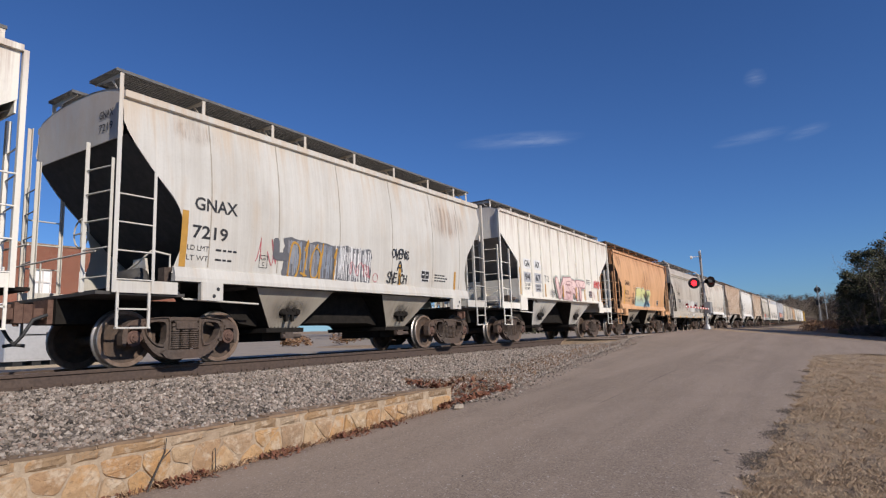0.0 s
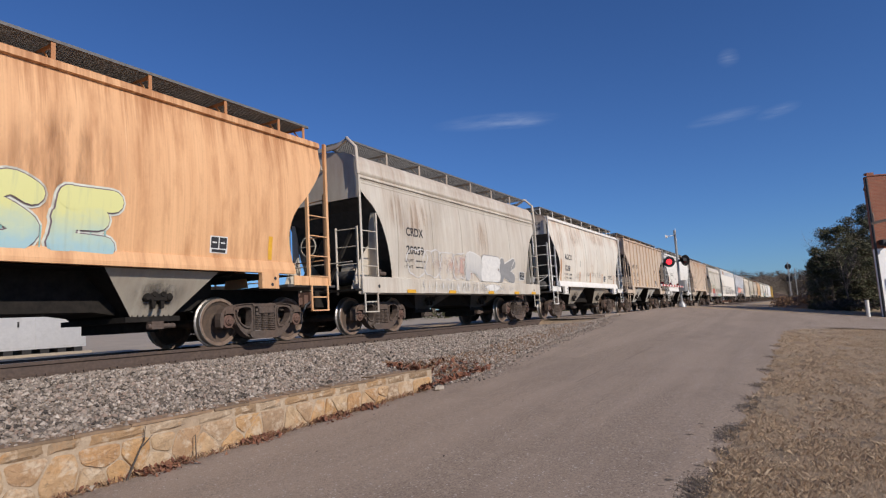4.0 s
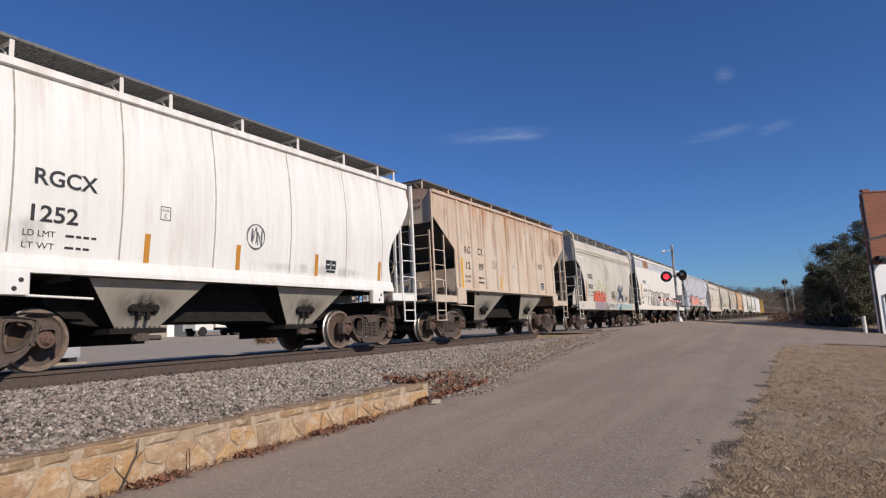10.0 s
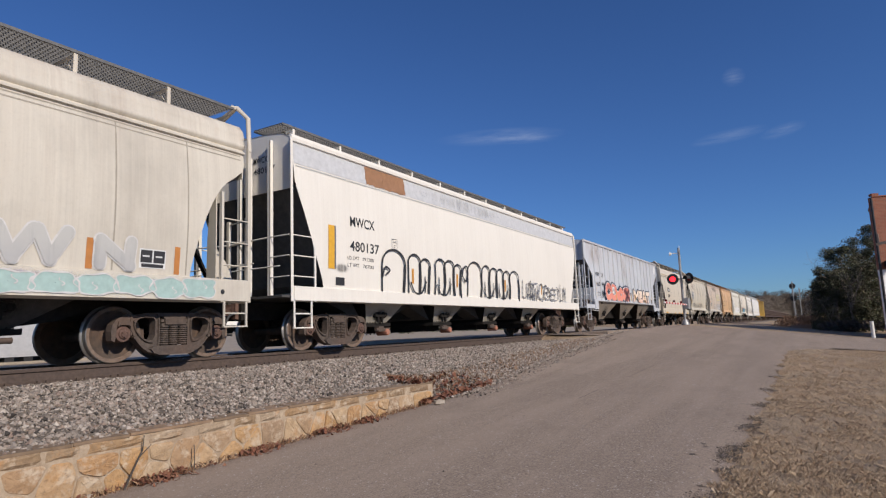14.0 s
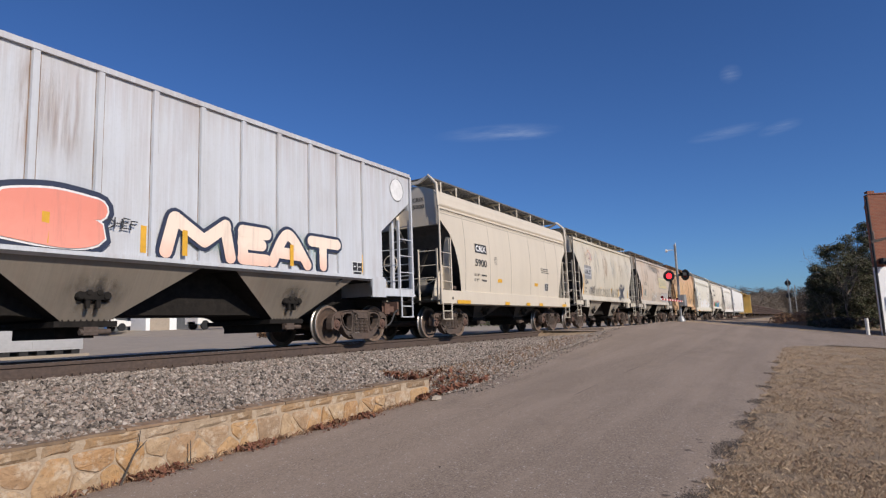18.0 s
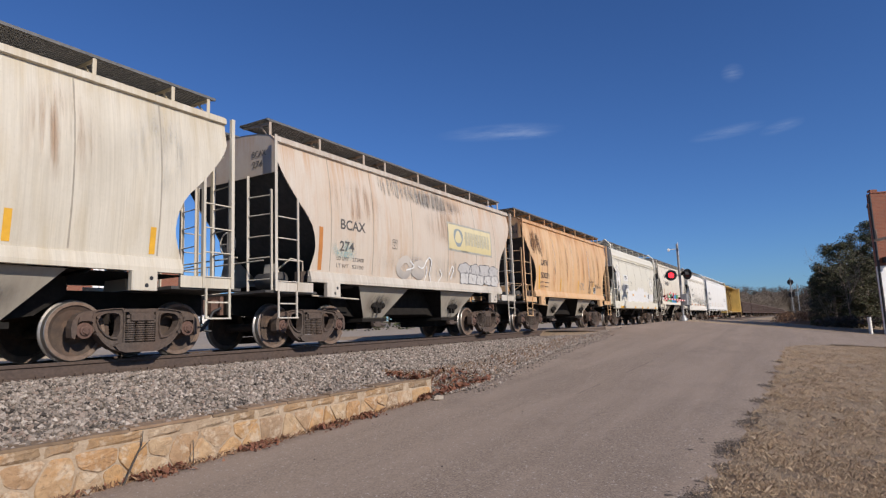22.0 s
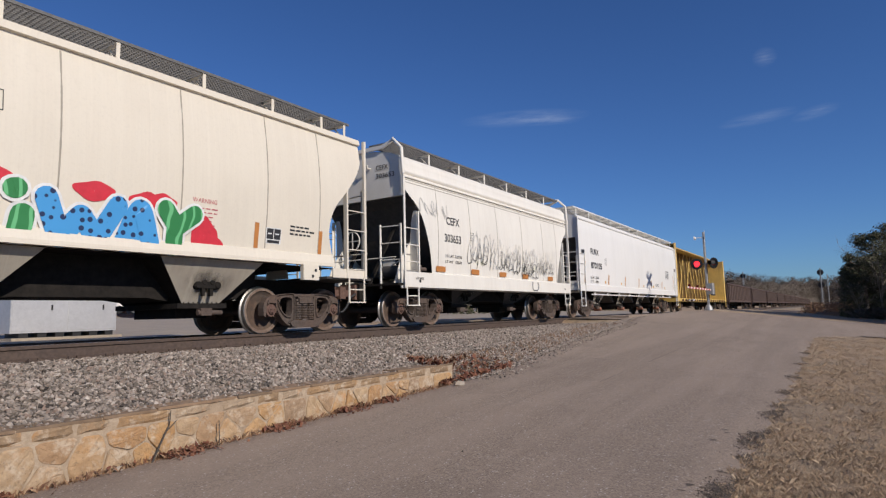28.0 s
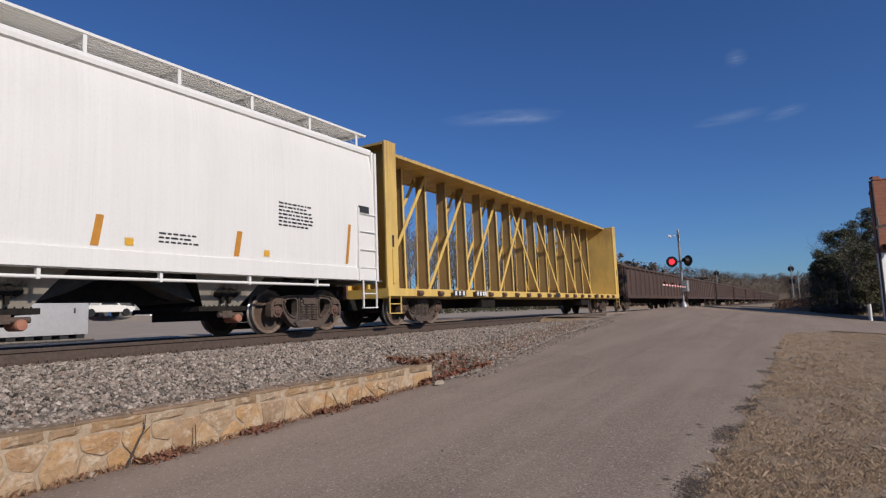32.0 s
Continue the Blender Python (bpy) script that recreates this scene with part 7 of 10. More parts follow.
# ---- trees ----
def leaf_cloud(b, c, r, n, size, rs, squash=1.0):
    """n small four-cornered leaves, thickest towards the outside of a ball."""
    d = rs.normal(size=(n, 3))
    d /= np.linalg.norm(d, axis=1)[:, None] + 1e-6
    p = np.array(c) + d * (rs.rand(n, 1) ** 0.45) * np.array([r, r, r * squash])
    a, t, s = rs.rand(n) * 6.28, rs.rand(n) * 3.14, size * (0.5 + rs.rand(n, 1))
    u = np.stack([np.cos(a), np.sin(a), a * 0], 1) * s
    v = np.stack([-np.sin(a) * np.cos(t), np.cos(a) * np.cos(t), np.sin(t)], 1) * s * 0.7
    q = np.stack([p - u, p - u * 0.2 + v, p + u, p + u * 0.1 - v], 1).reshape(-1, 3)
    b.add(q.tolist(), [(4 * i, 4 * i + 1, 4 * i + 2, 4 * i + 3) for i in range(n)])


def branch(b, p, d, length, r, depth, rs, tips, spread_=0.55):
    pts, q = [Vector(p)], Vector(p)
    d = Vector(d).normalized()
    for k in range(3):
        d = (d + Vector(rs.normal(size=3) * 0.13) + Vector((0, 0, 0.05))).normalized()
        q = q + d * length / 3
        pts.append(q)
    b.tube(pts, [r, r * 0.85, r * 0.7, r * 0.5], 5 if depth < 2 else 3, False)
    if depth == 0:
        tips.append(q)
        return
    for k in range(3):
        base = pts[1 + k % 3]
        nd = (d + Vector(rs.normal(size=3) * spread_)).normalized()
        branch(b, base, nd, length * 0.68, r * 0.55, depth - 1, rs, tips, spread_)
    tips.append(q)


def bare_tree(x, y, tall, seed, label="leafless grey brown winter tree"):
    rs = np.random.RandomState(seed)
    t = thing("tree", label, "tree", "bare trees", at=pose(x, y, ground_z(x, y) - 0.05))
    b = Build()
    h = tall * 0.3
    b.tube([(0, 0, 0), (0.05, 0, h * 0.5), (0.0, 0.05, h)], [tall * 0.015, tall * 0.012, tall * 0.010], 8, False)
    part("trunk", b, M["bark"], t)
    c = Build()
    tips = []
    for k in range(4):
        a = k * 1.57 + rs.rand()
        branch(c, (0, 0.05, h * (0.7 + 0.3 * k / 3)), (0.45 * math.cos(a), 0.45 * math.sin(a), 1), tall * 0.31, tall * 0.007, 4, rs, tips, 0.42)
    part("crown", c, M["twigs"], t)
    return t


def evergreen(x, y, tall, wide, seed, label="dense dark evergreen tree"):
    rs = np.random.RandomState(seed)
    t = thing("tree", label, "tree", "evergreens by the shop", at=pose(x, y, ground_z(x, y) - 0.05))
    b = Build()
    b.tube([(0, 0, 0), (0.1, 0, tall * 0.5), (0, 0, tall * 0.9)], [tall * 0.03, tall * 0.02, 0.02], 7, False)
    for k in range(9):
        a, z = rs.rand() * 6.28, tall * (0.2 + 0.07 * k)
        b.tube([(0, 0, z), (math.cos(a) * wide * 0.4, math.sin(a) * wide * 0.4, z + 0.4)], [0.05, 0.02], 5, False)
    part("trunk", b, M["bark"], t)
    c = Build()
    for k in range(int(34 + tall * 5)):
        z = tall * (0.06 + 0.9 * rs.rand())
        r = wide * 0.5 * (1.0 - 0.65 * (z / tall) ** 1.6) * (0.5 + 0.6 * rs.rand())
        a = rs.rand() * 6.28
        leaf_cloud(c, (math.cos(a) * r, math.sin(a) * r, z), 0.3 + 0.42 * rs.rand(), 560, 0.042, rs, 0.85)
    part("crown", c, M["needle"], t)
    return t


evergreen(46.0, -1.75, 4.2, 2.9, 1, "low dense evergreen beyond the cross road")
evergreen(47.0, -3.1, 4.6, 3.2, 2, "low dense evergreen beyond the cross road")
evergreen(52.0, -2.6, 6.1, 3.6, 6)
evergreen(54.0, -4.1, 7.0, 4.0, 3)
evergreen(56.0, -5.5, 8.3, 4.6, 4, "tall dark evergreen behind the brick shop")
evergreen(58.0, -1.5, 3.9, 2.2, 5)
bare_tree(44.3, -2.45, 4.3, 11, "pale leafless tree before dark evergreens")
bare_tree(44.8, -1.35, 2.6, 12, "pale leafless sapling before dark evergreens")
bare_tree(54.0, -2.9, 6.4, 13)
bare_tree(57.0, -4.6, 8.9, 14)
br = Build()
rs_ = np.random.RandomState(8)
for k in range(60):
    leaf_cloud(br, (47 + rs_.rand() * 16, -1.4 + rs_.rand() * 3.0, ground_z(50, 0.5) + 0.1 + 0.45 * rs_.rand()), 0.7, 330, 0.04, rs_, 0.6)
M["brushbase"] = rough_mat("brush_base", (0.20, 0.11, 0.06), (0.36, 0.21, 0.115), 7, 0.95, 0.0, 1.0, 0.06)
mound = [[(46.5 + 15 * u, -0.1 + 1.75 * v, ground_z(52, 0.3) - 0.1 + (1 - v * v) * math.sin(math.pi * u) ** 0.6 * (0.62 + 0.25 * noise.noise((u * 9, v * 2, 3)))) for u in [i / 30 for i in range(31)]] for v in [j / 5 - 1 for j in range(11)]]
br.grid(mound, True)
brush_me = br.mesh("brush", M["brush"], M["brushbase"])
for pl in list(brush_me.polygons)[-300:]:
    pl.material_index = 1
tagged(new("brush", brush_me), "mound of dry orange brown brush beyond the crossing", "brush", kind="stuff")
br = Build()
for k in range(46):
    leaf_cloud(br, (42.5 + rs_.rand() * 8, -3.6 + rs_.rand() * 3.0, ground_z(45, -1) + 0.25), 0.6, 120, 0.07, rs_, 0.6)
tagged(new("undergrowth", br.mesh("undergrowth", M["woods"])), "dark undergrowth below the evergreens", "undergrowth", kind="stuff")

# far woods on both sides of the line
def woods(name, label, spots, seed, n, size):
    rs = np.random.RandomState(seed)
    b = Build()
    for x, y, tall, wide in spots:
        z0 = 1.0
        for k in range(n):
            z = tall * rs.rand() ** 0.8
            q = wide * (0.55 - 0.3 * z / tall)
            leaf_cloud(b, (x + rs.normal() * q, y + rs.normal() * q, z0 + z), wide * 0.22, 16, size, rs)
        b.tube([(x, y, z0), (x + 0.3, y, z0 + tall * 0.95)], [0.25, 0.04], 4, False)
    return tagged(new(name, b.mesh(name, M["woods"])), label, "woods", kind="stuff")


rw = random.Random(3)
woods("far_woods", "distant brown and green winter woods behind the railway", [(x_, 34 + rw.uniform(-4, 14) + x_ * 0.02, rw.uniform(9.0, 12.5), rw.uniform(5, 8)) for x_ in range(95, 520, 7)], 21, 24, 0.5)
woods("far_woods", "distant brown and green winter woods beyond the crossing", [(x_, -14 - rw.uniform(0, 22) - (x_ - 80) * 0.02, rw.uniform(7.5, 11), rw.uniform(5, 8)) for x_ in range(75, 420, 7)], 22, 24, 0.5)
woods("far_woods", "dark evergreen thicket beside the far line", [(x_, rw.uniform(-6, -1.0) + 0.002 * x_, rw.uniform(4, 6.5), 3.0) for x_ in range(135, 230, 6)], 24, 80, 0.13)
woods("far_woods", "distant winter woods closing the railway line", [(540 + rw.uniform(-20, 20), y_, rw.uniform(17, 23), 9) for y_ in range(-70, 90, 4)], 23, 120, 0.32)
for k in range(14):
    bare_tree(38 + k * 5.2 + rw.uniform(-2, 2), 34 + rw.uniform(-3, 6), rw.uniform(9.5, 12), 40 + k, "leafless winter tree behind the railway")

# bare thicket and verge hedge behind the railway
M["twig"] = rough_mat("grey_twig", (0.10, 0.082, 0.068), (0.17, 0.145, 0.125), 3, 0.95, 0.0, 0.2, 0.01)
rs_ = np.random.RandomState(77)
th = Build()
for k in range(170):
    x, y = 50 + 95 * rs_.rand(), 37 + 11 * rs_.rand()
    g0, tall = ground_z(x, y), 9.0 + 4.5 * rs_.rand() + (x - 50) * 0.02
    lean = rs_.normal(size=2) * 0.05 * tall
    th.tube([(x, y, g0), (x + lean[0] * 0.4, y + lean[1] * 0.4, g0 + tall * 0.5), (x + lean[0], y + lean[1], g0 + tall)], [0.13, 0.08, 0.02], 4, False)
    for j in range(11):
        w = 0.25 + 0.7 * rs_.rand()
        a, reach = rs_.rand() * 6.283, (1.15 - w) * tall * 0.28
        p0 = (x + lean[0] * w, y + lean[1] * w, g0 + tall * w)
        p1 = (p0[0] + math.cos(a) * reach, p0[1] + math.sin(a) * reach, p0[2] + reach * (0.9 + 0.5 * rs_.rand()))
        th.tube([p0, p1], [0.05, 0.02], 3, False)
        for i in range(4):
            u, a2 = 0.3 + 0.7 * rs_.rand(), a + rs_.normal() * 0.9
            s0 = tuple(p0[c] + (p1[c] - p0[c]) * u for c in range(3))
            r2 = reach * (0.35 + 0.3 * rs_.rand())
            th.tube([s0, (s0[0] + math.cos(a2) * r2, s0[1] + math.sin(a2) * r2, s0[2] + r2 * (0.7 + 0.6 * rs_.rand()))], [0.024, 0.012], 3, False)
tagged(new("bare_thicket", th.mesh("bare_thicket", M["twig"])), "thicket of leafless grey winter trees behind the railway", "woods", kind="stuff")
M["hedge"] = random_hue("verge_hedge", [(0.05, 0.065, 0.028), (0.075, 0.085, 0.035), (0.11, 0.095, 0.05), (0.04, 0.05, 0.025)], island=True, b=0, var=0.1)
hd = Build()
for k in range(230):
    x = 36 + 70 * rs_.rand()
    y = 31 + 2.5 * rs_.rand()
    leaf_cloud(hd, (x, y, ground_z(x, y) + 0.15 + 0.9 * rs_.rand() ** 1.4), 0.5, 22, 0.11, rs_)
tagged(new("verge_hedge", hd.mesh("verge_hedge", M["hedge"])), "low ragged green hedge along the far verge", "hedge", kind="stuff")

# wooded ridge that closes the distance
M["ridge"] = rough_mat("wooded_slope", (0.065, 0.05, 0.04), (0.13, 0.10, 0.078), 0.5, 0.95, 0.0, 1.0, 0.8, (0.055, 0.055, 0.04))
spine = [(120, 46, 12.5), (190, 44, 14.5), (280, 43, 17.0), (350, 39, 18.0), (420, 33, 19.5), (500, 19, 20.5), (545, 2, 20.5), (565, -40, 19.5), (570, -100, 17.5), (560, -170, 15)]
line = []
for (xa, ya, ha), (xb, yb, hb) in zip(spine, spine[1:]):
    for q in range(14):
        w = q / 14
        line.append((xa + (xb - xa) * w, ya + (yb - ya) * w, ha + (hb - ha) * w))
rows = []
for depth, part_h in ((0, 0.0), (2, 0.45), (6, 0.75), (12, 0.9), (22, 0.85), (40, 0.0)):
    row = []
    for x, y, h in line:
        d = math.hypot(x, y)
        px, py = x + x / d * depth, y + y / d * depth
        row.append((px, py, 0.6 + part_h * h * (0.92 + 0.2 * noise.noise((x * 0.06, y * 0.06, depth * 0.1)))))
    rows.append(row)
tagged(new("wooded_ridge", Build().grid(rows, True).mesh("wooded_ridge", M["ridge"])), "low ridge of brown winter woods closing the distance", "hill", kind="structure")
rs_ = np.random.RandomState(31)
cr = Build()
for x, y, h in line:
    for q in range(26):
        dx, dy = rs_.normal() * 5, rs_.normal() * 2
        leaf_cloud(cr, (x + dx, y + dy, 0.6 + h * (0.3 + 0.66 * rs_.rand())), 1.6, 34, 0.18, rs_)
tagged(new("far_woods", cr.mesh("far_woods", M["woods"])), "brown leafless tree crowns along the far ridge", "woods", kind="stuff")

# ---- behind the train: cabinet, buildings, vehicles ----
cab = thing("signal_cabinet", "silver aluminium railway relay cabinet on a low stand", "cabinet", at=pose(9.41, 20.6, ground_z(9.7, 20.6) - 0.02))
b = Build()
b.soft_box(-1.55, 1.55, -0.5, 0.5, 0.24, 1.66, 0.02)
part("body", b, M["alu"], cab)
b = Build()
b.prism([(-0.56, 1.66), (0.56, 1.66), (0.52, 1.76), (-0.52, 1.76)], "x", -1.62, 1.62)
part("lid", b, M["alu"], cab)
for x in (-0.77, 0.77):
    b = Build()
    b.box(x - 0.74, x + 0.74, -0.512, -0.5, 0.3, 1.6)
    d = part("door", b, M["alu"], cab)
    b = Build()
    b.box(x + 0.3, x + 0.34, -0.54, -0.512, 0.92, 1.08)
    part("handle", b, M["sigblack"], d)
b = Build()
b.box(-1.6, 1.6, -0.75, 0.65, -0.1, 0.1)
part("slab", b, M["lot"], cab)
for k in range(6):
    b = Build()
    b.box(-1.3 + k * 0.5, -1.05 + k * 0.5, -0.46, 0.46, 0.1, 0.24)
    part("foot", b, M["sigblack"], cab)

ware = thing("brick_warehouse", "long red brick warehouse with white windows behind the railway", "building", at=pose(31, 66, 2.68))
W0, W1, WH = -26.0, 16.0, 9.6
b = Build()
wx = [(-24 + 4.2 * k, -22.4 + 4.2 * k, 4.6, 7.2) for k in range(9)]
xs_ = sorted({W0, W1, *[h[0] for h in wx], *[h[1] for h in wx]})
b = pierced(xs_, [0, 4.6, 7.2, WH], lambda u, z: not any(h[0] < u < h[1] and h[2] < z < h[3] for h in wx), 0, 0.35, lambda u, d, z: (u, d, z))
part("front_wall", b, M["brick"], ware)
b = Build()
b.box(W0, W1, 0.35, 20, WH - 0.6, WH - 0.5).box(W0, W0 + 0.35, 0.35, 20, 0, WH).box(W1 - 0.35, W1, 0.35, 20, 0, WH)
part("rear_walls", b, M["brick"], ware)
b = Build()
b.box(W0 - 0.1, W1 + 0.1, -0.1, 0.45, WH, WH + 0.18)
part("coping", b, M["capstone"], ware)
for h in wx:
    f = Build()
    for x in (h[0] + 0.06, (h[0] + h[1]) / 2, h[1] - 0.06):
        f.box(x - 0.06, x + 0.06, 0.05, 0.15, h[2], h[3])
    for z in (h[2] + 0.06, (h[2] + h[3]) / 2, h[3] - 0.06):
        f.box(h[0], h[1], 0.055, 0.145, z - 0.06, z + 0.06)
    w = part("window", f, M["white"], ware)
    g_ = Build()
    g_.box(h[0], h[1], 0.17, 0.18, h[2], h[3])
    part("pane", g_, M["whitewash"], w, "white-painted window pane")
b = Build()
b.prism([(-2.2, 3.3), (0, 3.7), (0, 3.5), (-2.2, 3.1)], "x", -25, 2)
part("awning", b, M["whitewash"], ware)

shed = thing("metal_shed", "low grey metal shed with a blue door", "building", at=pose(40, 60.5, 2.5))
b = Build()
for k in range(30):
    b.box(-6 + k * 0.4, -5.82 + k * 0.4, -0.03, 0.0, 0, 3.3)
b.box(-6, 6, 0, 0.2, 0, 3.3).box(-6, 6, 0.2, 8, 3.1, 3.3)
part("front_wall", b, rough_mat("dark_sheet_metal", (0.07, 0.075, 0.08), (0.11, 0.115, 0.12), 3, 0.6, 0.0, 0.1, 0.01), shed)
b = Build()
b.box(-5.1, -4.5, -0.08, -0.031, 0, 2.6)
part("door", b, M["blue"], shed)
b = Build()
b.prism([(-0.6, 3.2), (8.2, 4.2), (8.2, 4.3), (-0.6, 3.3)], "x", -6.3, 6.3)
part("roof", b, M["roofing"], shed)
bin_ = thing("rubbish_bin", "dark green wheeled rubbish bin by the shed", "bin", at=pose(37.6, 59.3, 2.5))
b = Build()
b.prism([(-0.32, 0.05), (0.32, 0.05), (0.42, 1.0), (-0.42, 1.0)], "y", -0.4, 0.4)
part("body", b, plain("bin_green", (0.03, 0.06, 0.04), 0.5), bin_)
b = Build()
b.prism([(-0.46, 1.0), (0.46, 1.0), (0.4, 1.1), (-0.4, 1.1)], "y", -0.45, 0.45)
part("lid", b, M["sigblack"], bin_)
hut = thing("white_hut", "small white garage with grey roof behind the railway", "building", at=pose(38.9, 57.0, 2.4))
b = Build()
b.box(-1.75, 1.75, 0, 2.6, 0, 2.0)
part("wall", b, M["whitewash"], hut)
b = Build()
b.prism([(-0.2, 1.95), (1.3, 2.5), (2.8, 1.95), (2.8, 2.05), (1.3, 2.6), (-0.2, 2.05)], "x", -1.95, 1.95)
part("roof", b, M["roofing"], hut)
b = Build()
b.box(-1.3, 0.9, -0.03, -0.002, 0, 1.75)
part("garage_door", b, M["lot"], hut)


def road_vehicle(name, label, at, boxes, wheels, wr, paint):
    v = thing(name, label, "vehicle", at=at)
    for nm, poly, y0, y1, mat in boxes:
        b = Build()
        b.prism(poly, "y", y0, y1)
        part(nm, b, mat, v)
    for x, y in wheels:
        b = Build()
        b.lathe([(0.0, -0.11), (wr * 0.5, -0.11), (wr * 0.55, -0.12), (wr, -0.11), (wr, 0.11), (0, 0.11)], (x, y, wr), 16)
        part("wheel", b, M["tyre"], v)
    return v


road_vehicle("pickup_truck", "white pickup truck parked by the warehouse", pose(33.0, 58.0, 2.47), [
    ("body", [(-2.7, 0.45), (2.6, 0.45), (2.65, 0.95), (1.2, 1.08), (-2.7, 1.08)], -0.95, 0.95, M["white"]),
    ("cab", [(-0.9, 1.083), (1.2, 1.083), (0.6, 1.75), (-0.7, 1.78)], -0.85, 0.85, M["white"]),
    ("side_window", [(-0.7, 1.13), (0.95, 1.13), (0.5, 1.65), (-0.55, 1.68)], -0.87, -0.852, M["glassdark"])], [(-1.7, -0.88), (1.7, -0.88), (-1.7, 0.88), (1.7, 0.88)], 0.38, M["white"])
road_vehicle("box_truck", "white box truck with double rear axle in the lot", pose(43.6, 54.0, 2.34), [
    ("chassis", [(-3.4, 0.6), (3.4, 0.6), (3.4, 0.85), (-3.4, 0.85)], -0.6, 0.6, M["sigblack"]),
    ("cargo_box", [(-1.0, 0.86), (3.4, 0.86), (3.4, 2.5), (-1.0, 2.5)], -1.15, 1.15, M["white"]),
    ("cab", [(-3.4, 0.6), (-1.2, 0.6), (-1.2, 2.1), (-2.5, 2.1), (-2.9, 1.4), (-3.4, 1.25)], -1.0, 1.0, M["white"]),
    ("side_window", [(-2.7, 1.4), (-1.7, 1.4), (-1.7, 1.95), (-2.45, 1.95)], -1.02, -1.002, M["glassdark"])], [(-2.5, -0.95), (1.8, -0.95), (2.9, -0.95), (-2.5, 0.95), (1.8, 0.95), (2.9, 0.95)], 0.48, M["white"])
for k, (x, y) in enumerate(((26.5, 28.5), (28, 29), (30, 27))):
    sh = Build()
    rs_ = np.random.RandomState(60 + k)
    for q in range(9):
        leaf_cloud(sh, (rs_.normal() * 0.5, rs_.normal() * 0.4, 0.25 + rs_.rand() * 0.35), 0.35, 60, 0.07, rs_, 0.8)
    thing("shrub", "small dry shrub on the far verge", "shrub", "shrubs", at=pose(x, y, ground_z(x, y)), b=sh, mat=M["brush"])

# ---- thin clouds, far off ----
M["cloud"], _nt, _p = nodes("cirrus")
_o = _nt.nodes["Material Output"]
_tr = _nt.nodes.new("ShaderNodeBsdfTransparent")
_df = N(_nt, "ShaderNodeEmission", Strength=0.9)
_df.inputs[0].default_value = (0.80, 0.87, 1.0, 1)
_mx = _nt.nodes.new("ShaderNodeMixShader")
_tc = _nt.nodes.new("ShaderNodeTexCoord")
_mp = _nt.nodes.new("ShaderNodeMapping")
_mp.inputs["Location"].default_value = (-1, -1, 0)
_mp.inputs["Scale"].default_value = (2, 2, 0)
_nt.links.new(_tc.outputs["UV"], _mp.inputs[0])
_gr = _nt.nodes.new("ShaderNodeTexGradient")
_gr.gradient_type = "SPHERICAL"
_nt.links.new(_mp.outputs[0], _gr.inputs[0])
_n1 = noise_tex(_nt, coords(_nt, (0.006, 0.006, 0.05)), 1.0, 6, 0.65)
_nt.links.new(mul(_nt, mul(_nt, ramp(_nt, _gr.outputs[0], 0.0, 0.9), ramp(_nt, _n1, 0.3, 0.75)), 0.17), _mx.inputs[0])
_nt.links.new(_tr.outputs[0], _mx.inputs[1])
_nt.links.new(_df.outputs[0], _mx.inputs[2])
_nt.links.new(_mx.outputs[0], _o.inputs[0])


def cloud(az, el, w_deg, h_deg, tilt):
    """A wisp facing the place, far away, w_deg by h_deg wide as seen from the road."""
    d = 2500.0
    c = Vector((math.cos(radians(az)) * math.cos(radians(el)), math.sin(radians(az)) * math.cos(radians(el)), math.sin(radians(el)))) * d
    right = Vector((math.sin(radians(az)), -math.cos(radians(az)), 0))
    up_ = right.cross(c.normalized())
    r2 = (right * math.cos(radians(tilt)) + up_ * math.sin(radians(tilt))) * d * math.tan(radians(w_deg / 2))
    u2 = (up_ * math.cos(radians(tilt)) - right * math.sin(radians(tilt))) * d * math.tan(radians(h_deg / 2))
    me = Build().add([c - r2 - u2, c + r2 - u2, c + r2 + u2, c - r2 + u2], [(0, 1, 2, 3)]).mesh("cloud", M["cloud"])
    uv = me.uv_layers.new()
    for i, q in enumerate(((0, 0), (1, 0), (1, 1), (0, 1))):
        uv.data[i].uv = q
    o = tagged(new("cloud", me), "thin white wisp of cirrus cloud in the blue sky", "cloud", kind="structure")
    return o


cloud(24.6, 18.2, 12.5, 1.7, 0.0)
cloud(22.3, 17.8, 6.5, 1.0, -1.5)
cloud(3.3, 20.5, 1.9, 1.7, 0)
cloud(4.2, 15.75, 6.4, 1.2, 4)
cloud(0.0, 15.45, 3.6, 1.2, 10)

# ---- lettering, reflectors, stencils and spray paint on the cars ----
def inkmat(key, c, rough=0.6):
    if key not in M:
        M[key] = plain("ink_" + key, c, rough)
    return M[key]


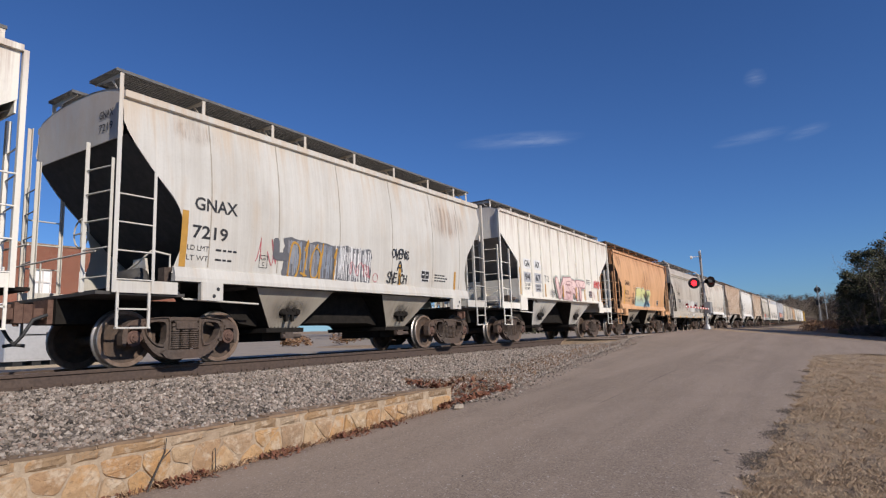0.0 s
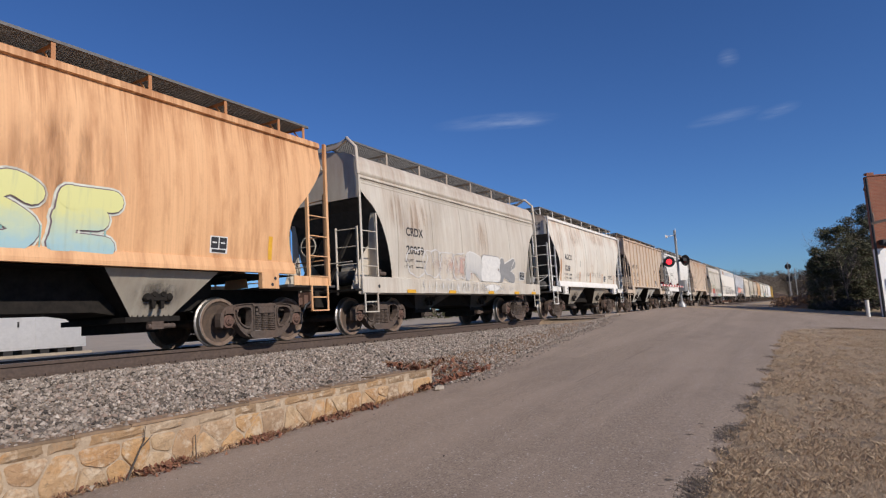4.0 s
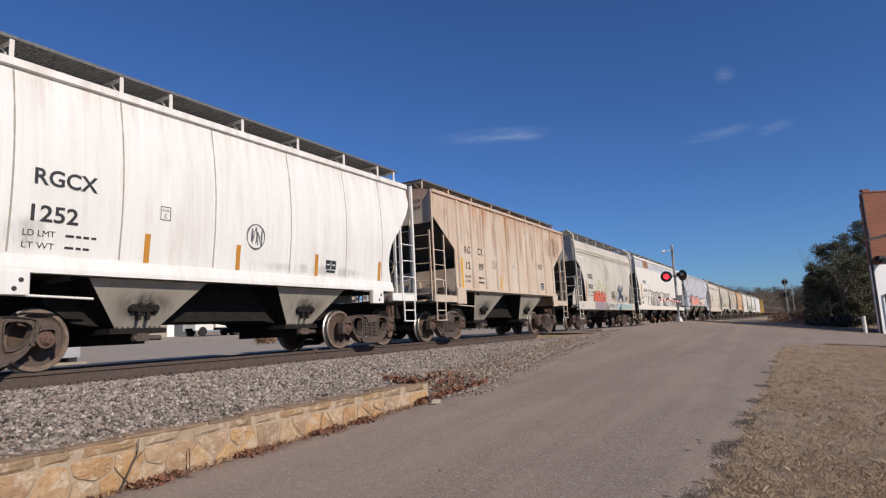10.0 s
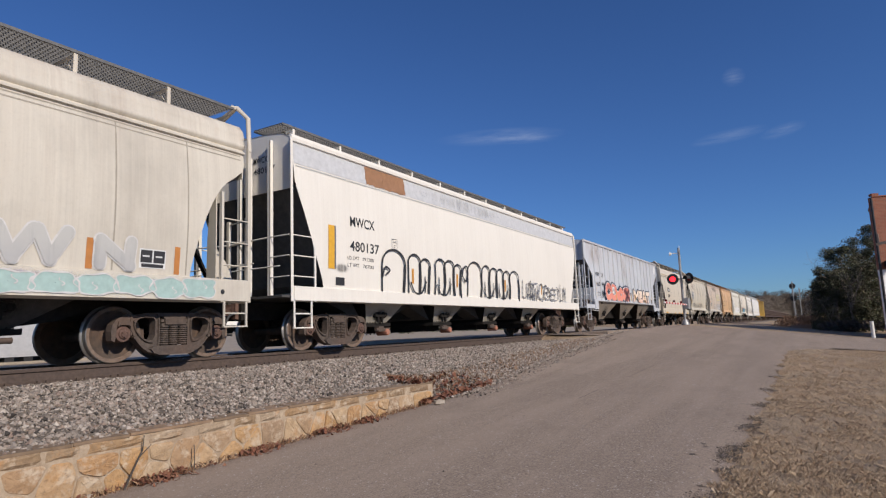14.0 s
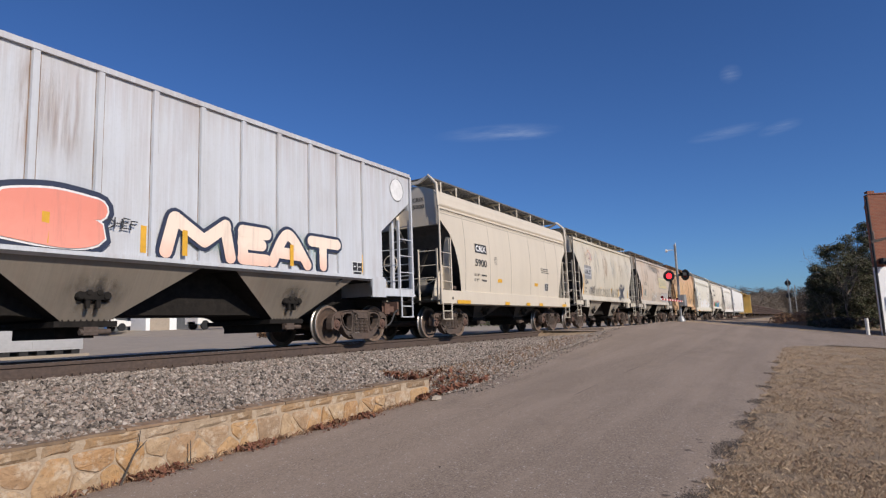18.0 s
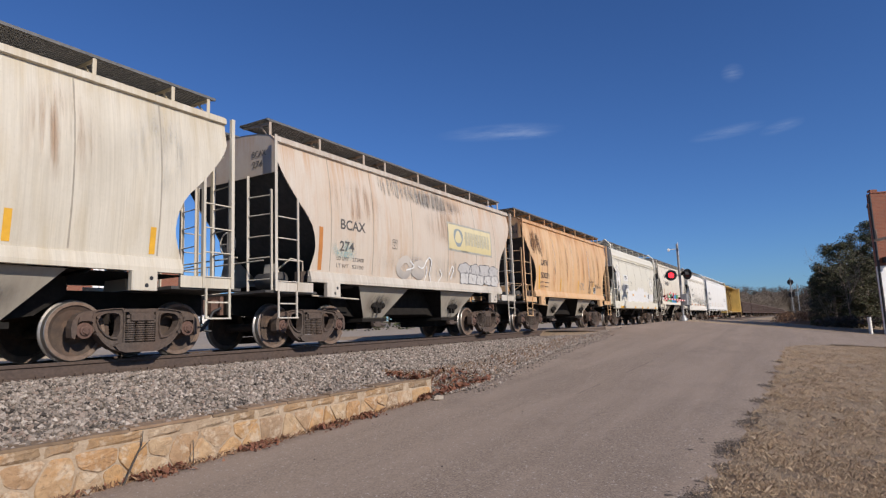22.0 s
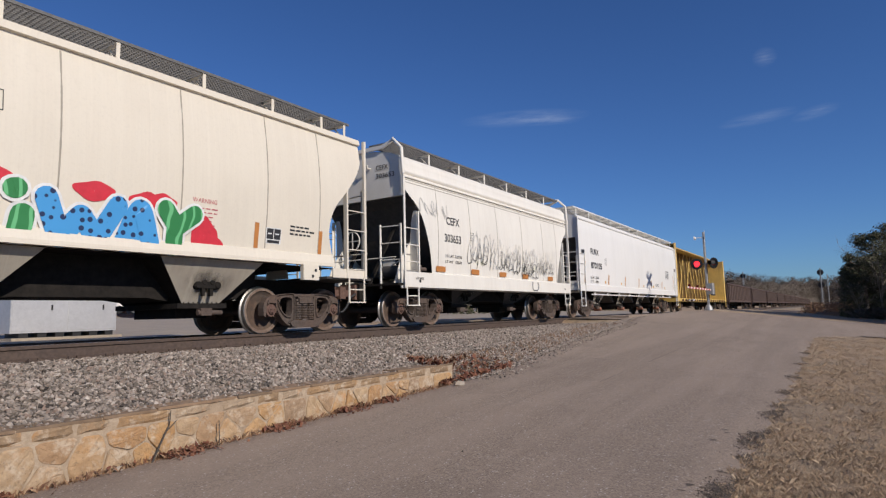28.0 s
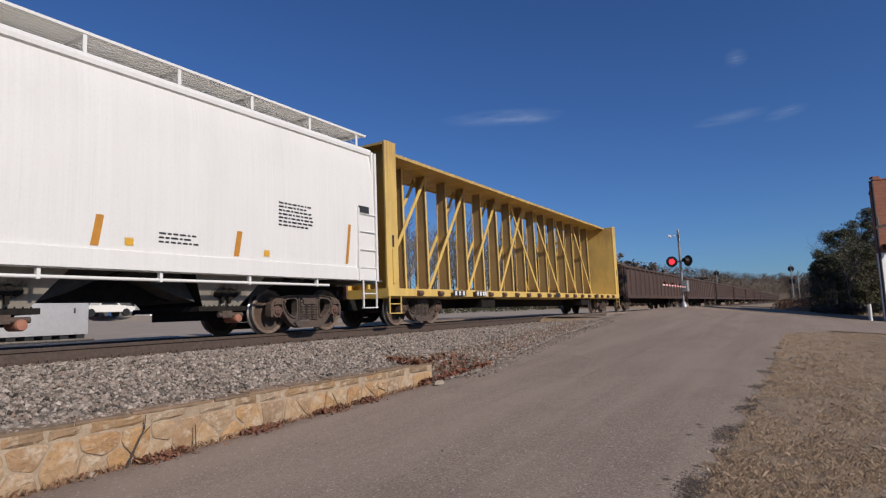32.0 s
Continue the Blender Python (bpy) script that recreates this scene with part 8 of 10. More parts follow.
def stain(key, c, scale=(1.2, 1.0, 0.5), lo=0.42, hi=0.62, top=0.9, rough=0.8):
    """Paint or rust with a ragged, see-through edge of its own."""
    m, nt, p = nodes("stain_" + key)
    v = coords(nt, scale)
    f = noise_tex(nt, v, 2.2, 7, 0.65)
    uv = nt.nodes.new("ShaderNodeTexCoord")
    mp = nt.nodes.new("ShaderNodeMapping")
    mp.inputs["Location"].default_value = (-1, -1, 0)
    mp.inputs["Scale"].default_value = (2, 2, 0)
    nt.links.new(uv.outputs["UV"], mp.inputs[0])
    g_ = nt.nodes.new("ShaderNodeTexGradient")
    g_.gradient_type = "QUADRATIC_SPHERE"
    nt.links.new(mp.outputs[0], g_.inputs[0])
    edge = ramp(nt, g_.outputs[0], 0.0, 0.25)
    nt.links.new(mul(nt, mul(nt, ramp(nt, f, lo, hi), edge), top), p.inputs["Alpha"])
    nt.links.new(mix(nt, ramp(nt, f, 0.3, 0.8), c, tuple(x * 0.7 for x in c)), p.inputs["Base Color"])
    p.inputs["Roughness"].default_value = rough
    M[key] = m
    return m


def on_side(key, pts, off):
    side = TRAIN[key][1]
    return [(x, -(side.y(z) + off), z) for x, z in pts]


def strip(key, x0, x1, z0, z1, mat, name="reflector", off=0.006, lean=0.0, label="", uv=False, nz=8, ragged=0.0, seed=0):
    """A patch on the side between x0..x1 and z0..z1; ragged: how far its edges wander."""
    rr = random.Random(seed + int(x0 * 100))
    side = TRAIN[key][1]
    nx = 2 if not (ragged or uv) else 26
    ph = [rr.uniform(0, 6.28) for _ in range(6)]

    def wob(i, u):
        return ragged * (math.sin(u * 7 + ph[i]) + 0.6 * math.sin(u * 17 + ph[i + 1]) + 0.35 * math.sin(u * 41 + ph[i + 2]))
    rows, cols = [], []
    for j in range(nz + 1):
        row = []
        for i in range(nx + 1):
            u, v = i / nx, j / nz
            zb, zt = z0 + wob(0, u * 3) * 0.7, z1 + wob(2, u * 3)
            z = zb + (zt - zb) * v
            x = x0 + (x1 - x0) * u + lean * (v - 0.5) + (wob(1, v * 2) if i in (0, nx) else 0)
            row.append((x, -(side.y(z) + off), z))
        rows.append(row)
    b = Build().grid(rows, True)
    me = b.mesh(name, mat)
    if uv:
        lay = me.uv_layers.new()
        w = nx + 1
        for pl in me.polygons:
            for li in pl.loop_indices:
                vi = me.loops[li].vertex_index
                lay.data[li].uv = ((vi % w) / nx, (vi // w) / nz)
    return part(name, me, None, TRAIN[key][0], label)


GLYPHS = {}


def glyphs(body, bold):
    """Outline letters as a flat mesh in the unit box."""
    if (body, bold) not in GLYPHS:
        cu = bpy.data.curves.new("letters", "FONT")
        cu.body, cu.offset, cu.resolution_u = body, bold, 3
        tmp = bpy.data.objects.new("letters", cu)
        me = bpy.data.meshes.new_from_object(tmp)
        vs = np.array([v.co[:2] for v in me.vertices])
        lo, hi = vs.min(0), vs.max(0)
        GLYPHS[body, bold] = ((vs - lo) / (hi - lo), [tuple(p.vertices) for p in me.polygons])
        bpy.data.objects.remove(tmp)
        bpy.data.meshes.remove(me)
        bpy.data.curves.remove(cu)
    return GLYPHS[body, bold]


def letters(key, body, x0, z1, x1, z0, mat=None, bold=0.012, off=0.006, name="lettering", slant=0.0):
    vs, fs = glyphs(body, bold)
    b = Build()
    b.add(on_side(key, [(x0 + (x1 - x0) * u + slant * v * (z1 - z0), z0 + (z1 - z0) * v) for u, v in vs], off), fs)
    return part(name, b, mat or M["black"], TRAIN[key][0])


def end_letters(key, rows, x, y, z, h, mat=None):
    """Reporting marks on the upright panel of the head end."""
    for k, body in enumerate(rows):
        vs, fs = glyphs(body, 0.012)
        w = h * 0.78 * len(body)
        b = Build()
        zz = z - k * h * 1.7
        b.add([(x, y - w * u, zz + h * v) for u, v in vs], [f[::1] for f in fs])
        part("lettering", b, mat or M["black"], TRAIN[key][0])


def small_print(key, x, z, w, rows, mat=None, h=0.035, gap=0.075, seed=1):
    """Print too small to read: short bars in lines."""
    rr = random.Random(seed)
    b = Build()
    side = TRAIN[key][1]
    for r in range(rows):
        u = 0.0
        while u < w * rr.uniform(0.75, 1.0):
            l = rr.uniform(0.05, 0.14)
            z0 = z - r * gap
            b.add(on_side(key, [(x + u, z0), (x + u + l, z0), (x + u + l, z0 + h), (x + u, z0 + h)], 0.006), [(0, 1, 2, 3)])
            u += l + 0.03
    part("stencil", b, mat or M["black"], TRAIN[key][0])


def plate_box(key, x, z, s=0.22):
    b = Build()
    t = 0.012
    for x0, x1, z0, z1 in ((x, x + s, z, z + t), (x, x + s, z + s * 1.15, z + s * 1.15 + t), (x, x + t, z, z + s * 1.15), (x + s - t, x + s, z, z + s * 1.15)):
        b.add(on_side(key, [(x0, z0), (x1, z0), (x1, z1), (x0, z1)], 0.006), [(0, 1, 2, 3)])
    part("stencil", b, M["black"], TRAIN[key][0])
    letters(key, "C", x + s * 0.36, z + s * 0.55, x + s * 0.64, z + s * 0.2)
    letters(key, "PLATE", x + s * 0.2, z + s * 0.95, x + s * 0.8, z + s * 0.75)


def label_pair(key, x, z, s=0.34):
    """The black two-part stencil panel with white marks."""
    strip(key, x - 0.02, x + s + 0.02, z - 0.09, z + 0.22, inkmat("tagwhite", (0.7, 0.7, 0.68)), "label_panel", 0.005)
    strip(key, x, x + s * 0.47, z, z + 0.2, M["black"], "label_panel", 0.008)
    strip(key, x + s * 0.53, x + s, z, z + 0.2, M["black"], "label_panel", 0.008)
    strip(key, x + 0.02, x + s - 0.02, z - 0.075, z - 0.02, M["black"], "label_panel", 0.008)
    for k in range(2):
        strip(key, x + s * (0.08 + 0.53 * k), x + s * (0.36 + 0.53 * k), z + 0.09, z + 0.115, inkmat("tagwhite", (0.7, 0.7, 0.68)), "label_panel", 0.011)


def ribbon(key, pts, width, mat, off=0.010, name="spray_line", wob=0.0):
    b = Build()
    n = len(pts)
    L, R = [], []
    for i in range(n):
        (xa, za), (xb, zb) = pts[max(0, i - 1)], pts[min(n - 1, i + 1)]
        dx, dz = xb - xa, zb - za
        d = math.hypot(dx, dz) or 1
        w = width * (0.7 + 0.3 * math.sin(i * 0.9)) / 2
        L.append((pts[i][0] - dz / d * w, pts[i][1] + dx / d * w))
        R.append((pts[i][0] + dz / d * w, pts[i][1] - dx / d * w))
    b.grid([on_side(key, R, off), on_side(key, L, off)], True)
    return part(name, b, mat, TRAIN[key][0])


def scribble(key, x0, x1, z0, z1, strokes, width, mat, seed, off=0.010, loops=3, name="spray_scrawl"):
    """Hand-style strokes without meaning: looping lines running along the side, joined into one scrawl."""
    rr = random.Random(seed)
    b = Build()
    for s in range(strokes):
        xa = x0 + (x1 - x0) * (s + rr.uniform(-0.2, 0.2)) / strokes
        w = (x1 - x0) / strokes * rr.uniform(0.8, 1.5)
        h = (z1 - z0)
        p1, p2, p3 = rr.uniform(0, 6), rr.uniform(0, 6), rr.uniform(2.0, 3.6)
        pts = []
        for i in range(28):
            u = i / 27
            x = xa + w * (u + 0.28 * math.sin(u * p3 * loops + p1))
            z = z0 + h * (0.5 + 0.46 * math.sin(u * p3 * loops * 1.37 + p2) * (0.75 + 0.25 * math.sin(u * 9 + p1)))
            pts.append((min(max(x, x0), x1), z))
        L, R = [], []
        for i in range(28):
            (xa_, za), (xb, zb) = pts[max(0, i - 1)], pts[min(27, i + 1)]
            dx, dz = xb - xa_, zb - za
            d = math.hypot(dx, dz) or 1
            ww = width * (0.55 + 0.45 * abs(math.sin(i * 0.5 + p1))) / 2
            L.append((pts[i][0] - dz / d * ww, pts[i][1] + dx / d * ww))
            R.append((pts[i][0] + dz / d * ww, pts[i][1] - dx / d * ww))
        b.grid([on_side(key, R, off + 0.0004 * s), on_side(key, L, off + 0.0004 * s)], True)
    return part(name, b, mat, TRAIN[key][0])


def bubble_row(key, x0, x1, z0, z1, n, fill, line, seed, width=0.045, slots=1, name="spray_letter", tops=0.16, off=0.008):
    """Fat rounded forms side by side, filled and outlined, as throw-up lettering that spells nothing legible."""
    rr = random.Random(seed)
    w = (x1 - x0) / n
    for k in range(n):
        cx, cz = x0 + w * (k + 0.5), (z0 + z1) / 2 + rr.uniform(-0.04, 0.04) * (z1 - z0)
        rx, rz = w * rr.uniform(0.5, 0.62), (z1 - z0) / 2 * rr.uniform(1 - tops, 1.02)
        ph, m = rr.uniform(0, 6), rr.choice((3, 4, 5))
        pts = []
        for i in range(36):
            a = 2 * math.pi * i / 36
            e = (abs(math.cos(a)) ** 3.2 + abs(math.sin(a)) ** 3.2) ** (-1 / 3.2)
            q = e * (1 + 0.09 * math.sin(m * a + ph) + 0.05 * math.sin(7 * a + ph * 2))
            pts.append((cx + rx * q * math.cos(a), cz + rz * q * math.sin(a)))
        if fill:
            b = Build()
            rows = [[(cx + (x - cx) * r, cz + (z - cz) * r) for x, z in pts + pts[:1]] for r in (0.02, 0.35, 0.7, 1.0)]
            b.grid([on_side(key, row, off + 0.0006 * (k % 5)) for row in rows][::-1], True)
            part(name, b, fill, TRAIN[key][0])
        if line:
            ribbon(key, pts + pts[:2], width, line, off + 0.005 + 0.0006 * (k % 5))
            for s in range(slots):
                sx_, sz_ = cx + rr.uniform(-0.2, 0.2) * w, cz + rr.uniform(-0.25, 0.25) * (z1 - z0)
                hh = (z1 - z0) * rr.uniform(0.1, 0.2)
                ribbon(key, [(sx_ + 0.04 * math.sin(i * 0.7), sz_ - hh + 2 * hh * i / 8) for i in range(9)], width * 0.8, line, off + 0.0055)


# letter skeletons on a 9 by 9 grid: strokes of points, x then height
SKELETON = {"A": "00 49 90|23 73", "B": "00 09 58 86 64 05|55 94 81 50 00", "C": "97 69 39 06 03 20 60 92", "D": "00 09 59 97 92 50 00", "E": "99 09|09 00|00 90|05 75", "F": "99 09|09 00|05 65",
            "G": "87 59 18 05 02 30 80 84 54", "H": "09 00|99 90|05 95", "I": "59 50", "K": "09 00|99 04|04 90", "L": "09 00|00 80", "M": "00 19|19 54|54 89|89 90", "N": "00 09|09 90|90 99",
            "O": "49 07 02 40 92 97 49", "R": "00 09 68 86 65 05|45 90", "S": "98 59 17 26 74 92 60 02", "T": "09 99|49 40", "U": "09 03 30 60 93 99", "V": "09 40|40 99", "W": "09 20|20 46|46 70|70 99",
            "Y": "09 45|99 45|45 40", "a": "88 80|78 49 16 12 30 61 76", "n": "00 05 29 59 85 80", "u": "09 04 20 50 84 89", "1": "37 59|59 50|20 80", "-": "25 75", "e": "15 85 69 29 03 20 80", "g": "77 49 16 34 75 78 72 40 11"}


def skeleton(letter, x0, x1, z0, z1, slant, rr, wild):
    """The strokes of a letter in its box, rounded where they bend."""
    out = []
    for stroke in SKELETON[letter].split("|"):
        pts = []
        for q in stroke.split():
            u, v = int(q[0]) / 9 + rr.uniform(-wild, wild), int(q[1]) / 9 + rr.uniform(-wild, wild)
            pts.append((x0 + (x1 - x0) * u + slant * v * (z1 - z0), z0 + (z1 - z0) * v))
        if len(pts) > 2:
            pts = flow(pts)
        else:
            (xa, za), (xb, zb) = pts
            pts = [(xa + (xb - xa) * k / 5, za + (zb - za) * k / 5) for k in range(6)]
        out.append(pts)
    return out


def flow(pts, n=5):
    """A smooth line through a few points."""
    out = []
    for i in range(len(pts) - 1):
        a, b_, c, d = pts[max(i - 1, 0)], pts[i], pts[i + 1], pts[min(i + 2, len(pts) - 1)]
        for k in range(n):
            f = k / n
            out.append(tuple(0.5 * (2 * b_[j] + (c[j] - a[j]) * f + (2 * a[j] - 5 * b_[j] + 4 * c[j] - d[j]) * f * f + (3 * b_[j] - a[j] - 3 * c[j] + d[j]) * f ** 3) for j in (0, 1)))
    return out + [pts[-1]]


def brush(b, key, pts, width, off, floor_z=None, swell=0.0):
    """One stroke of the can with round ends, lying on the side of a car."""
    pts = flow(pts) if 2 < len(pts) < 12 else pts
    n = len(pts)
    rows = [[], [], []]
    for i in range(n):
        (xa, za), (xb, zb) = pts[max(0, i - 1)], pts[min(n - 1, i + 1)]
        dx, dz = xb - xa, zb - za
        d = math.hypot(dx, dz) or 1
        w = width * (1 + swell * math.sin(i * 0.8 + pts[0][0] * 7)) / 2
        for row, s in zip(rows, (-1, 0, 1)):
            row.append((pts[i][0] - s * dz / d * w, pts[i][1] + s * dx / d * w))
    for (cx, cz), (nx, nz), s in ((pts[0], pts[1], -1), (pts[-1], pts[-2], -1)):
        a0 = math.atan2(cz - nz, cx - nx)
        fan = [(cx, cz)] + [(cx + width / 2 * math.cos(a0 + a), cz + width / 2 * math.sin(a0 + a)) for a in [-1.571 + 0.524 * k for k in range(7)]]
        if floor_z is not None:
            fan = [(x, z if z > floor_z else floor_z + (z - floor_z) * 0.03) for x, z in fan]
        b.add(on_side(key, fan, off if (cx, cz) == pts[0] else off + 0.0004 + 0.0003 * n), [(0, k, k + 1) for k in range(1, 7)])
    if floor_z is not None:
        rows = [[(x, z if z > floor_z else floor_z + (z - floor_z) * 0.03) for x, z in row] for row in rows]
    b.grid([[on_side(key, [q], off + 0.0002 + 0.0003 * i)[0] for i, q in enumerate(row)] for row in rows], True)


def piece(key, boxes, fat, layers, off=0.012, slant=0.0, seed=1, wild=0.03, floor_z=None):
    """Fat hand-drawn letters; layers: (added width, material, name) from the halo up to the fill. boxes: (letter, x0, x1, z0, z1)."""
    for n_layer, (grow, mat, name) in enumerate(layers):
        for li, (letter, x0, x1, z0, z1) in enumerate(boxes):
            rr = random.Random(seed * 31 + li)
            b = Build()
            for si, pts in enumerate(skeleton(letter, x0 + fat / 2, x1 - fat / 2, z0 + fat / 2, z1 - fat / 2, slant, rr, wild)):
                brush(b, key, pts, fat + grow, off + 0.013 * n_layer + 0.0006 * li + 0.0007 * si, floor_z)
            part(name, b, mat, TRAIN[key][0])


def hand(key, body, x0, x1, z0, z1, mat, width=0.03, off=0.014, slant=0.1, seed=1, wild=0.07, name="spray_tag"):
    """A tag in one thin line, letter after letter."""
    rr = random.Random(seed)
    b = Build()
    w = (x1 - x0) / len(body)
    for li, letter in enumerate(body):
        if letter == " ":
            continue
        up, dn = rr.uniform(-0.12, 0.16) * (z1 - z0), rr.uniform(-0.14, 0.1) * (z1 - z0)
        for si, pts in enumerate(skeleton(letter, x0 + w * (li + 0.06), x0 + w * (li + 0.86), z0 + dn, z1 + up, slant, rr, wild)):
            brush(b, key, pts, width, off + 0.0005 * li + 0.0002 * si, None, 0.3)
    return part(name, b, mat, TRAIN[key][0])


def arch(b, key, x0, x1, z0, z1, width, off, seed=0):
    """A tall hump of an outline letter, heavier on its far leg."""
    rr = random.Random(seed + int(x0 * 50))
    r, k = (x1 - x0) / 2, rr.uniform(-0.06, 0.06)
    pts = [(x0 + rr.uniform(-0.05, 0.05), z0), (x0 + k * 0.5, z0 + (z1 - z0) * 0.5)] + [((x0 + x1) / 2 - r * math.cos(a), z1 - r * 0.8 + r * 0.8 * math.sin(a)) for a in [math.pi * q / 8 for q in range(9)]]
    far = [(x1, z1 - r * 0.8), (x1 + k, z0 + (z1 - z0) * 0.4), (x1 + rr.uniform(-0.06, 0.06), z0)]
    brush(b, key, pts, width * 0.75, off)
    brush(b, key, far, width * 1.35, off + 0.0006)
    if rr.random() < 0.7:
        xs_ = (x0 + x1) / 2 + rr.uniform(-0.1, 0.1)
        brush(b, key, [(xs_, z0 + 0.08), (xs_ + 0.02, z0 + (z1 - z0) * 0.3), (xs_ - 0.02, z0 + (z1 - z0) * 0.5)], width * 0.55, off + 0.0004)


def fade(key, low, high, z0, z1, scale=5.0):
    """Spray paint blended from one colour below to another above, uneven and a little worn."""
    m, nt, p = nodes("fade_" + key)
    tc = nt.nodes.new("ShaderNodeTexCoord")
    sep = nt.nodes.new("ShaderNodeSeparateXYZ")
    nt.links.new(tc.outputs["Object"], sep.inputs[0])
    mr = N(nt, "ShaderNodeMapRange")
    mr.inputs[1].default_value, mr.inputs[2].default_value = z0, z1
    nt.links.new(sep.outputs[2], mr.inputs[0])
    f = noise_tex(nt, coords(nt), scale, 5, 0.65)
    ad = nt.nodes.new("ShaderNodeMath")
    nt.links.new(mr.outputs[0], ad.inputs[0])
    nt.links.new(mul(nt, f, 0.6), ad.inputs[1])
    col = mix(nt, ramp(nt, ad.outputs[0], 0.35, 1.0), low, high)
    col = mix(nt, mul(nt, ramp(nt, noise_tex(nt, coords(nt, (9, 1, 0.8)), 1.0, 5, 0.7), 0.52, 0.7), 0.4), col, tuple(0.55 * (a + b_) / 2 + 0.05 for a, b_ in zip(low, high)))
    nt.links.new(col, p.inputs["Base Color"])
    p.inputs["Roughness"].default_value = 0.6
    M[key] = m
    return m


def drips(key, x0, x1, z0, z1, n, mats, seed, off=0.012, w=0.03, name="spray_drip"):
    """Thin upright runs of paint, joined colour by colour."""
    rr = random.Random(seed)
    for mi, mat in enumerate(mats):
        b = Build()
        for k in range(n):
            x, top, bot = rr.uniform(x0, x1), z1 - rr.random() ** 2 * (z1 - z0) * 0.7, z0 + rr.random() ** 2 * (z1 - z0) * 0.7
            if top - bot < 0.05:
                continue
            ww = w * rr.uniform(0.3, 1.0)
            rows_ = [[(x + ww * s, bot + (top - bot) * q / 4) for q in range(5)] for s in (-0.5, 0.5)]
            b.grid([on_side(key, row, off + 0.0008 * mi + 0.00001 * k) for row in rows_][::-1], True)
        part(name, b, mat, TRAIN[key][0])


def reporting(key, mark, number, x, zt, x2, x3=None, zn=None, ld="", lt="", mat=None, h=0.24, lx=None, bold=0.02):
    zn = zn or zt - 0.5
    letters(key, mark, x, zt, x2, zt - h, mat, bold)
    letters(key, number, x - 0.02, zn, x3 or x2, zn - h, mat, bold)
    lx = x - 0.1 if lx is None else lx
    for row, (a, bq) in enumerate((("LD LMT", ld), ("LT WT", lt))):
        z = zn - h - 0.12 - row * 0.17
        letters(key, a, lx, z, lx + 0.42, z - 0.085, mat, 0.0)
        if bq:
            letters(key, bq, lx + 0.56, z, lx + 0.98, z - 0.085, mat, 0.0)
        else:
            small_print(key, lx + 0.56, z - 0.06, 0.4, 1, mat, 0.035, seed=row)


def reflectors(key, xs, z0=1.64, z1=2.1, mat=None, w=0.10, big=None):
    for x in xs:
        strip(key, x - w / 2, x + w / 2, z0, z1, mat or M["orange"])
    if big is not None:
        for x in big:
            strip(key, x - w * 0.6, x + w * 0.6, z0, z0 + 0.95, mat or M["orange"])


NAVY, CORAL, GREY, WHITE = inkmat("navy", (0.025, 0.035, 0.07)), inkmat("coral", (0.78, 0.28, 0.20)), inkmat("sprayg", (0.30, 0.30, 0.31)), inkmat("sprayw", (0.78, 0.77, 0.75))
PINK, RED, TEAL, LIME = inkmat("spraypink", (0.62, 0.36, 0.33)), inkmat("sprayred", (0.62, 0.05, 0.05)), inkmat("sprayteal", (0.25, 0.45, 0.42)), inkmat("spraylime", (0.55, 0.62, 0.30))
BLACK, PURPLE, DGREY = M["black"], inkmat("spraypurple", (0.33, 0.27, 0.38)), inkmat("spraydark", (0.13, 0.13, 0.14))
stain("st_rust", (0.30, 0.14, 0.06), (2.0, 1, 0.3), 0.42, 0.72, 0.65)
stain("st_rust2", (0.36, 0.17, 0.06), (3.5, 1, 0.25), 0.42, 0.75, 0.6)
stain("st_grey", (0.34, 0.325, 0.30), (2.4, 1, 0.3), 0.4, 0.75, 0.45)
stain("st_rust3", (0.33, 0.15, 0.06), (3.0, 1, 0.6), 0.25, 0.5, 0.95)
stain("st_pale", (0.70, 0.58, 0.44), (2.2, 1, 0.2), 0.4, 0.7, 0.6)
stain("st_white", (0.78, 0.76, 0.72), (1.6, 1, 0.8), 0.36, 0.5, 0.95)
stain("st_pink", (0.66, 0.42, 0.36), (1.6, 1, 1.2), 0.4, 0.62, 0.8)
stain("st_teal", (0.36, 0.55, 0.52), (1.6, 1, 1.2), 0.4, 0.65, 0.75)
stain("st_lime", (0.62, 0.68, 0.36), (1.8, 1, 0.9), 0.4, 0.7, 0.65)
stain("st_yellow", (0.60, 0.48, 0.14), (1.6, 1, 0.5), 0.32, 0.6, 0.75)
stain("st_dark", (0.07, 0.065, 0.065), (4.0, 1, 0.4), 0.32, 0.66, 0.65)
stain("st_grime", (0.12, 0.10, 0.085), (3.0, 1, 1.2), 0.36, 0.7, 0.6)
stain("st_purple", (0.40, 0.34, 0.46), (2.0, 1, 1.0), 0.38, 0.62, 0.8)


def wash(key, x0, x1, z0, z1, mat, off=0.005, seed=0):
    return strip(key, x0, x1, z0, z1, M[mat], "stain", off, uv=True, nz=12, seed=seed)


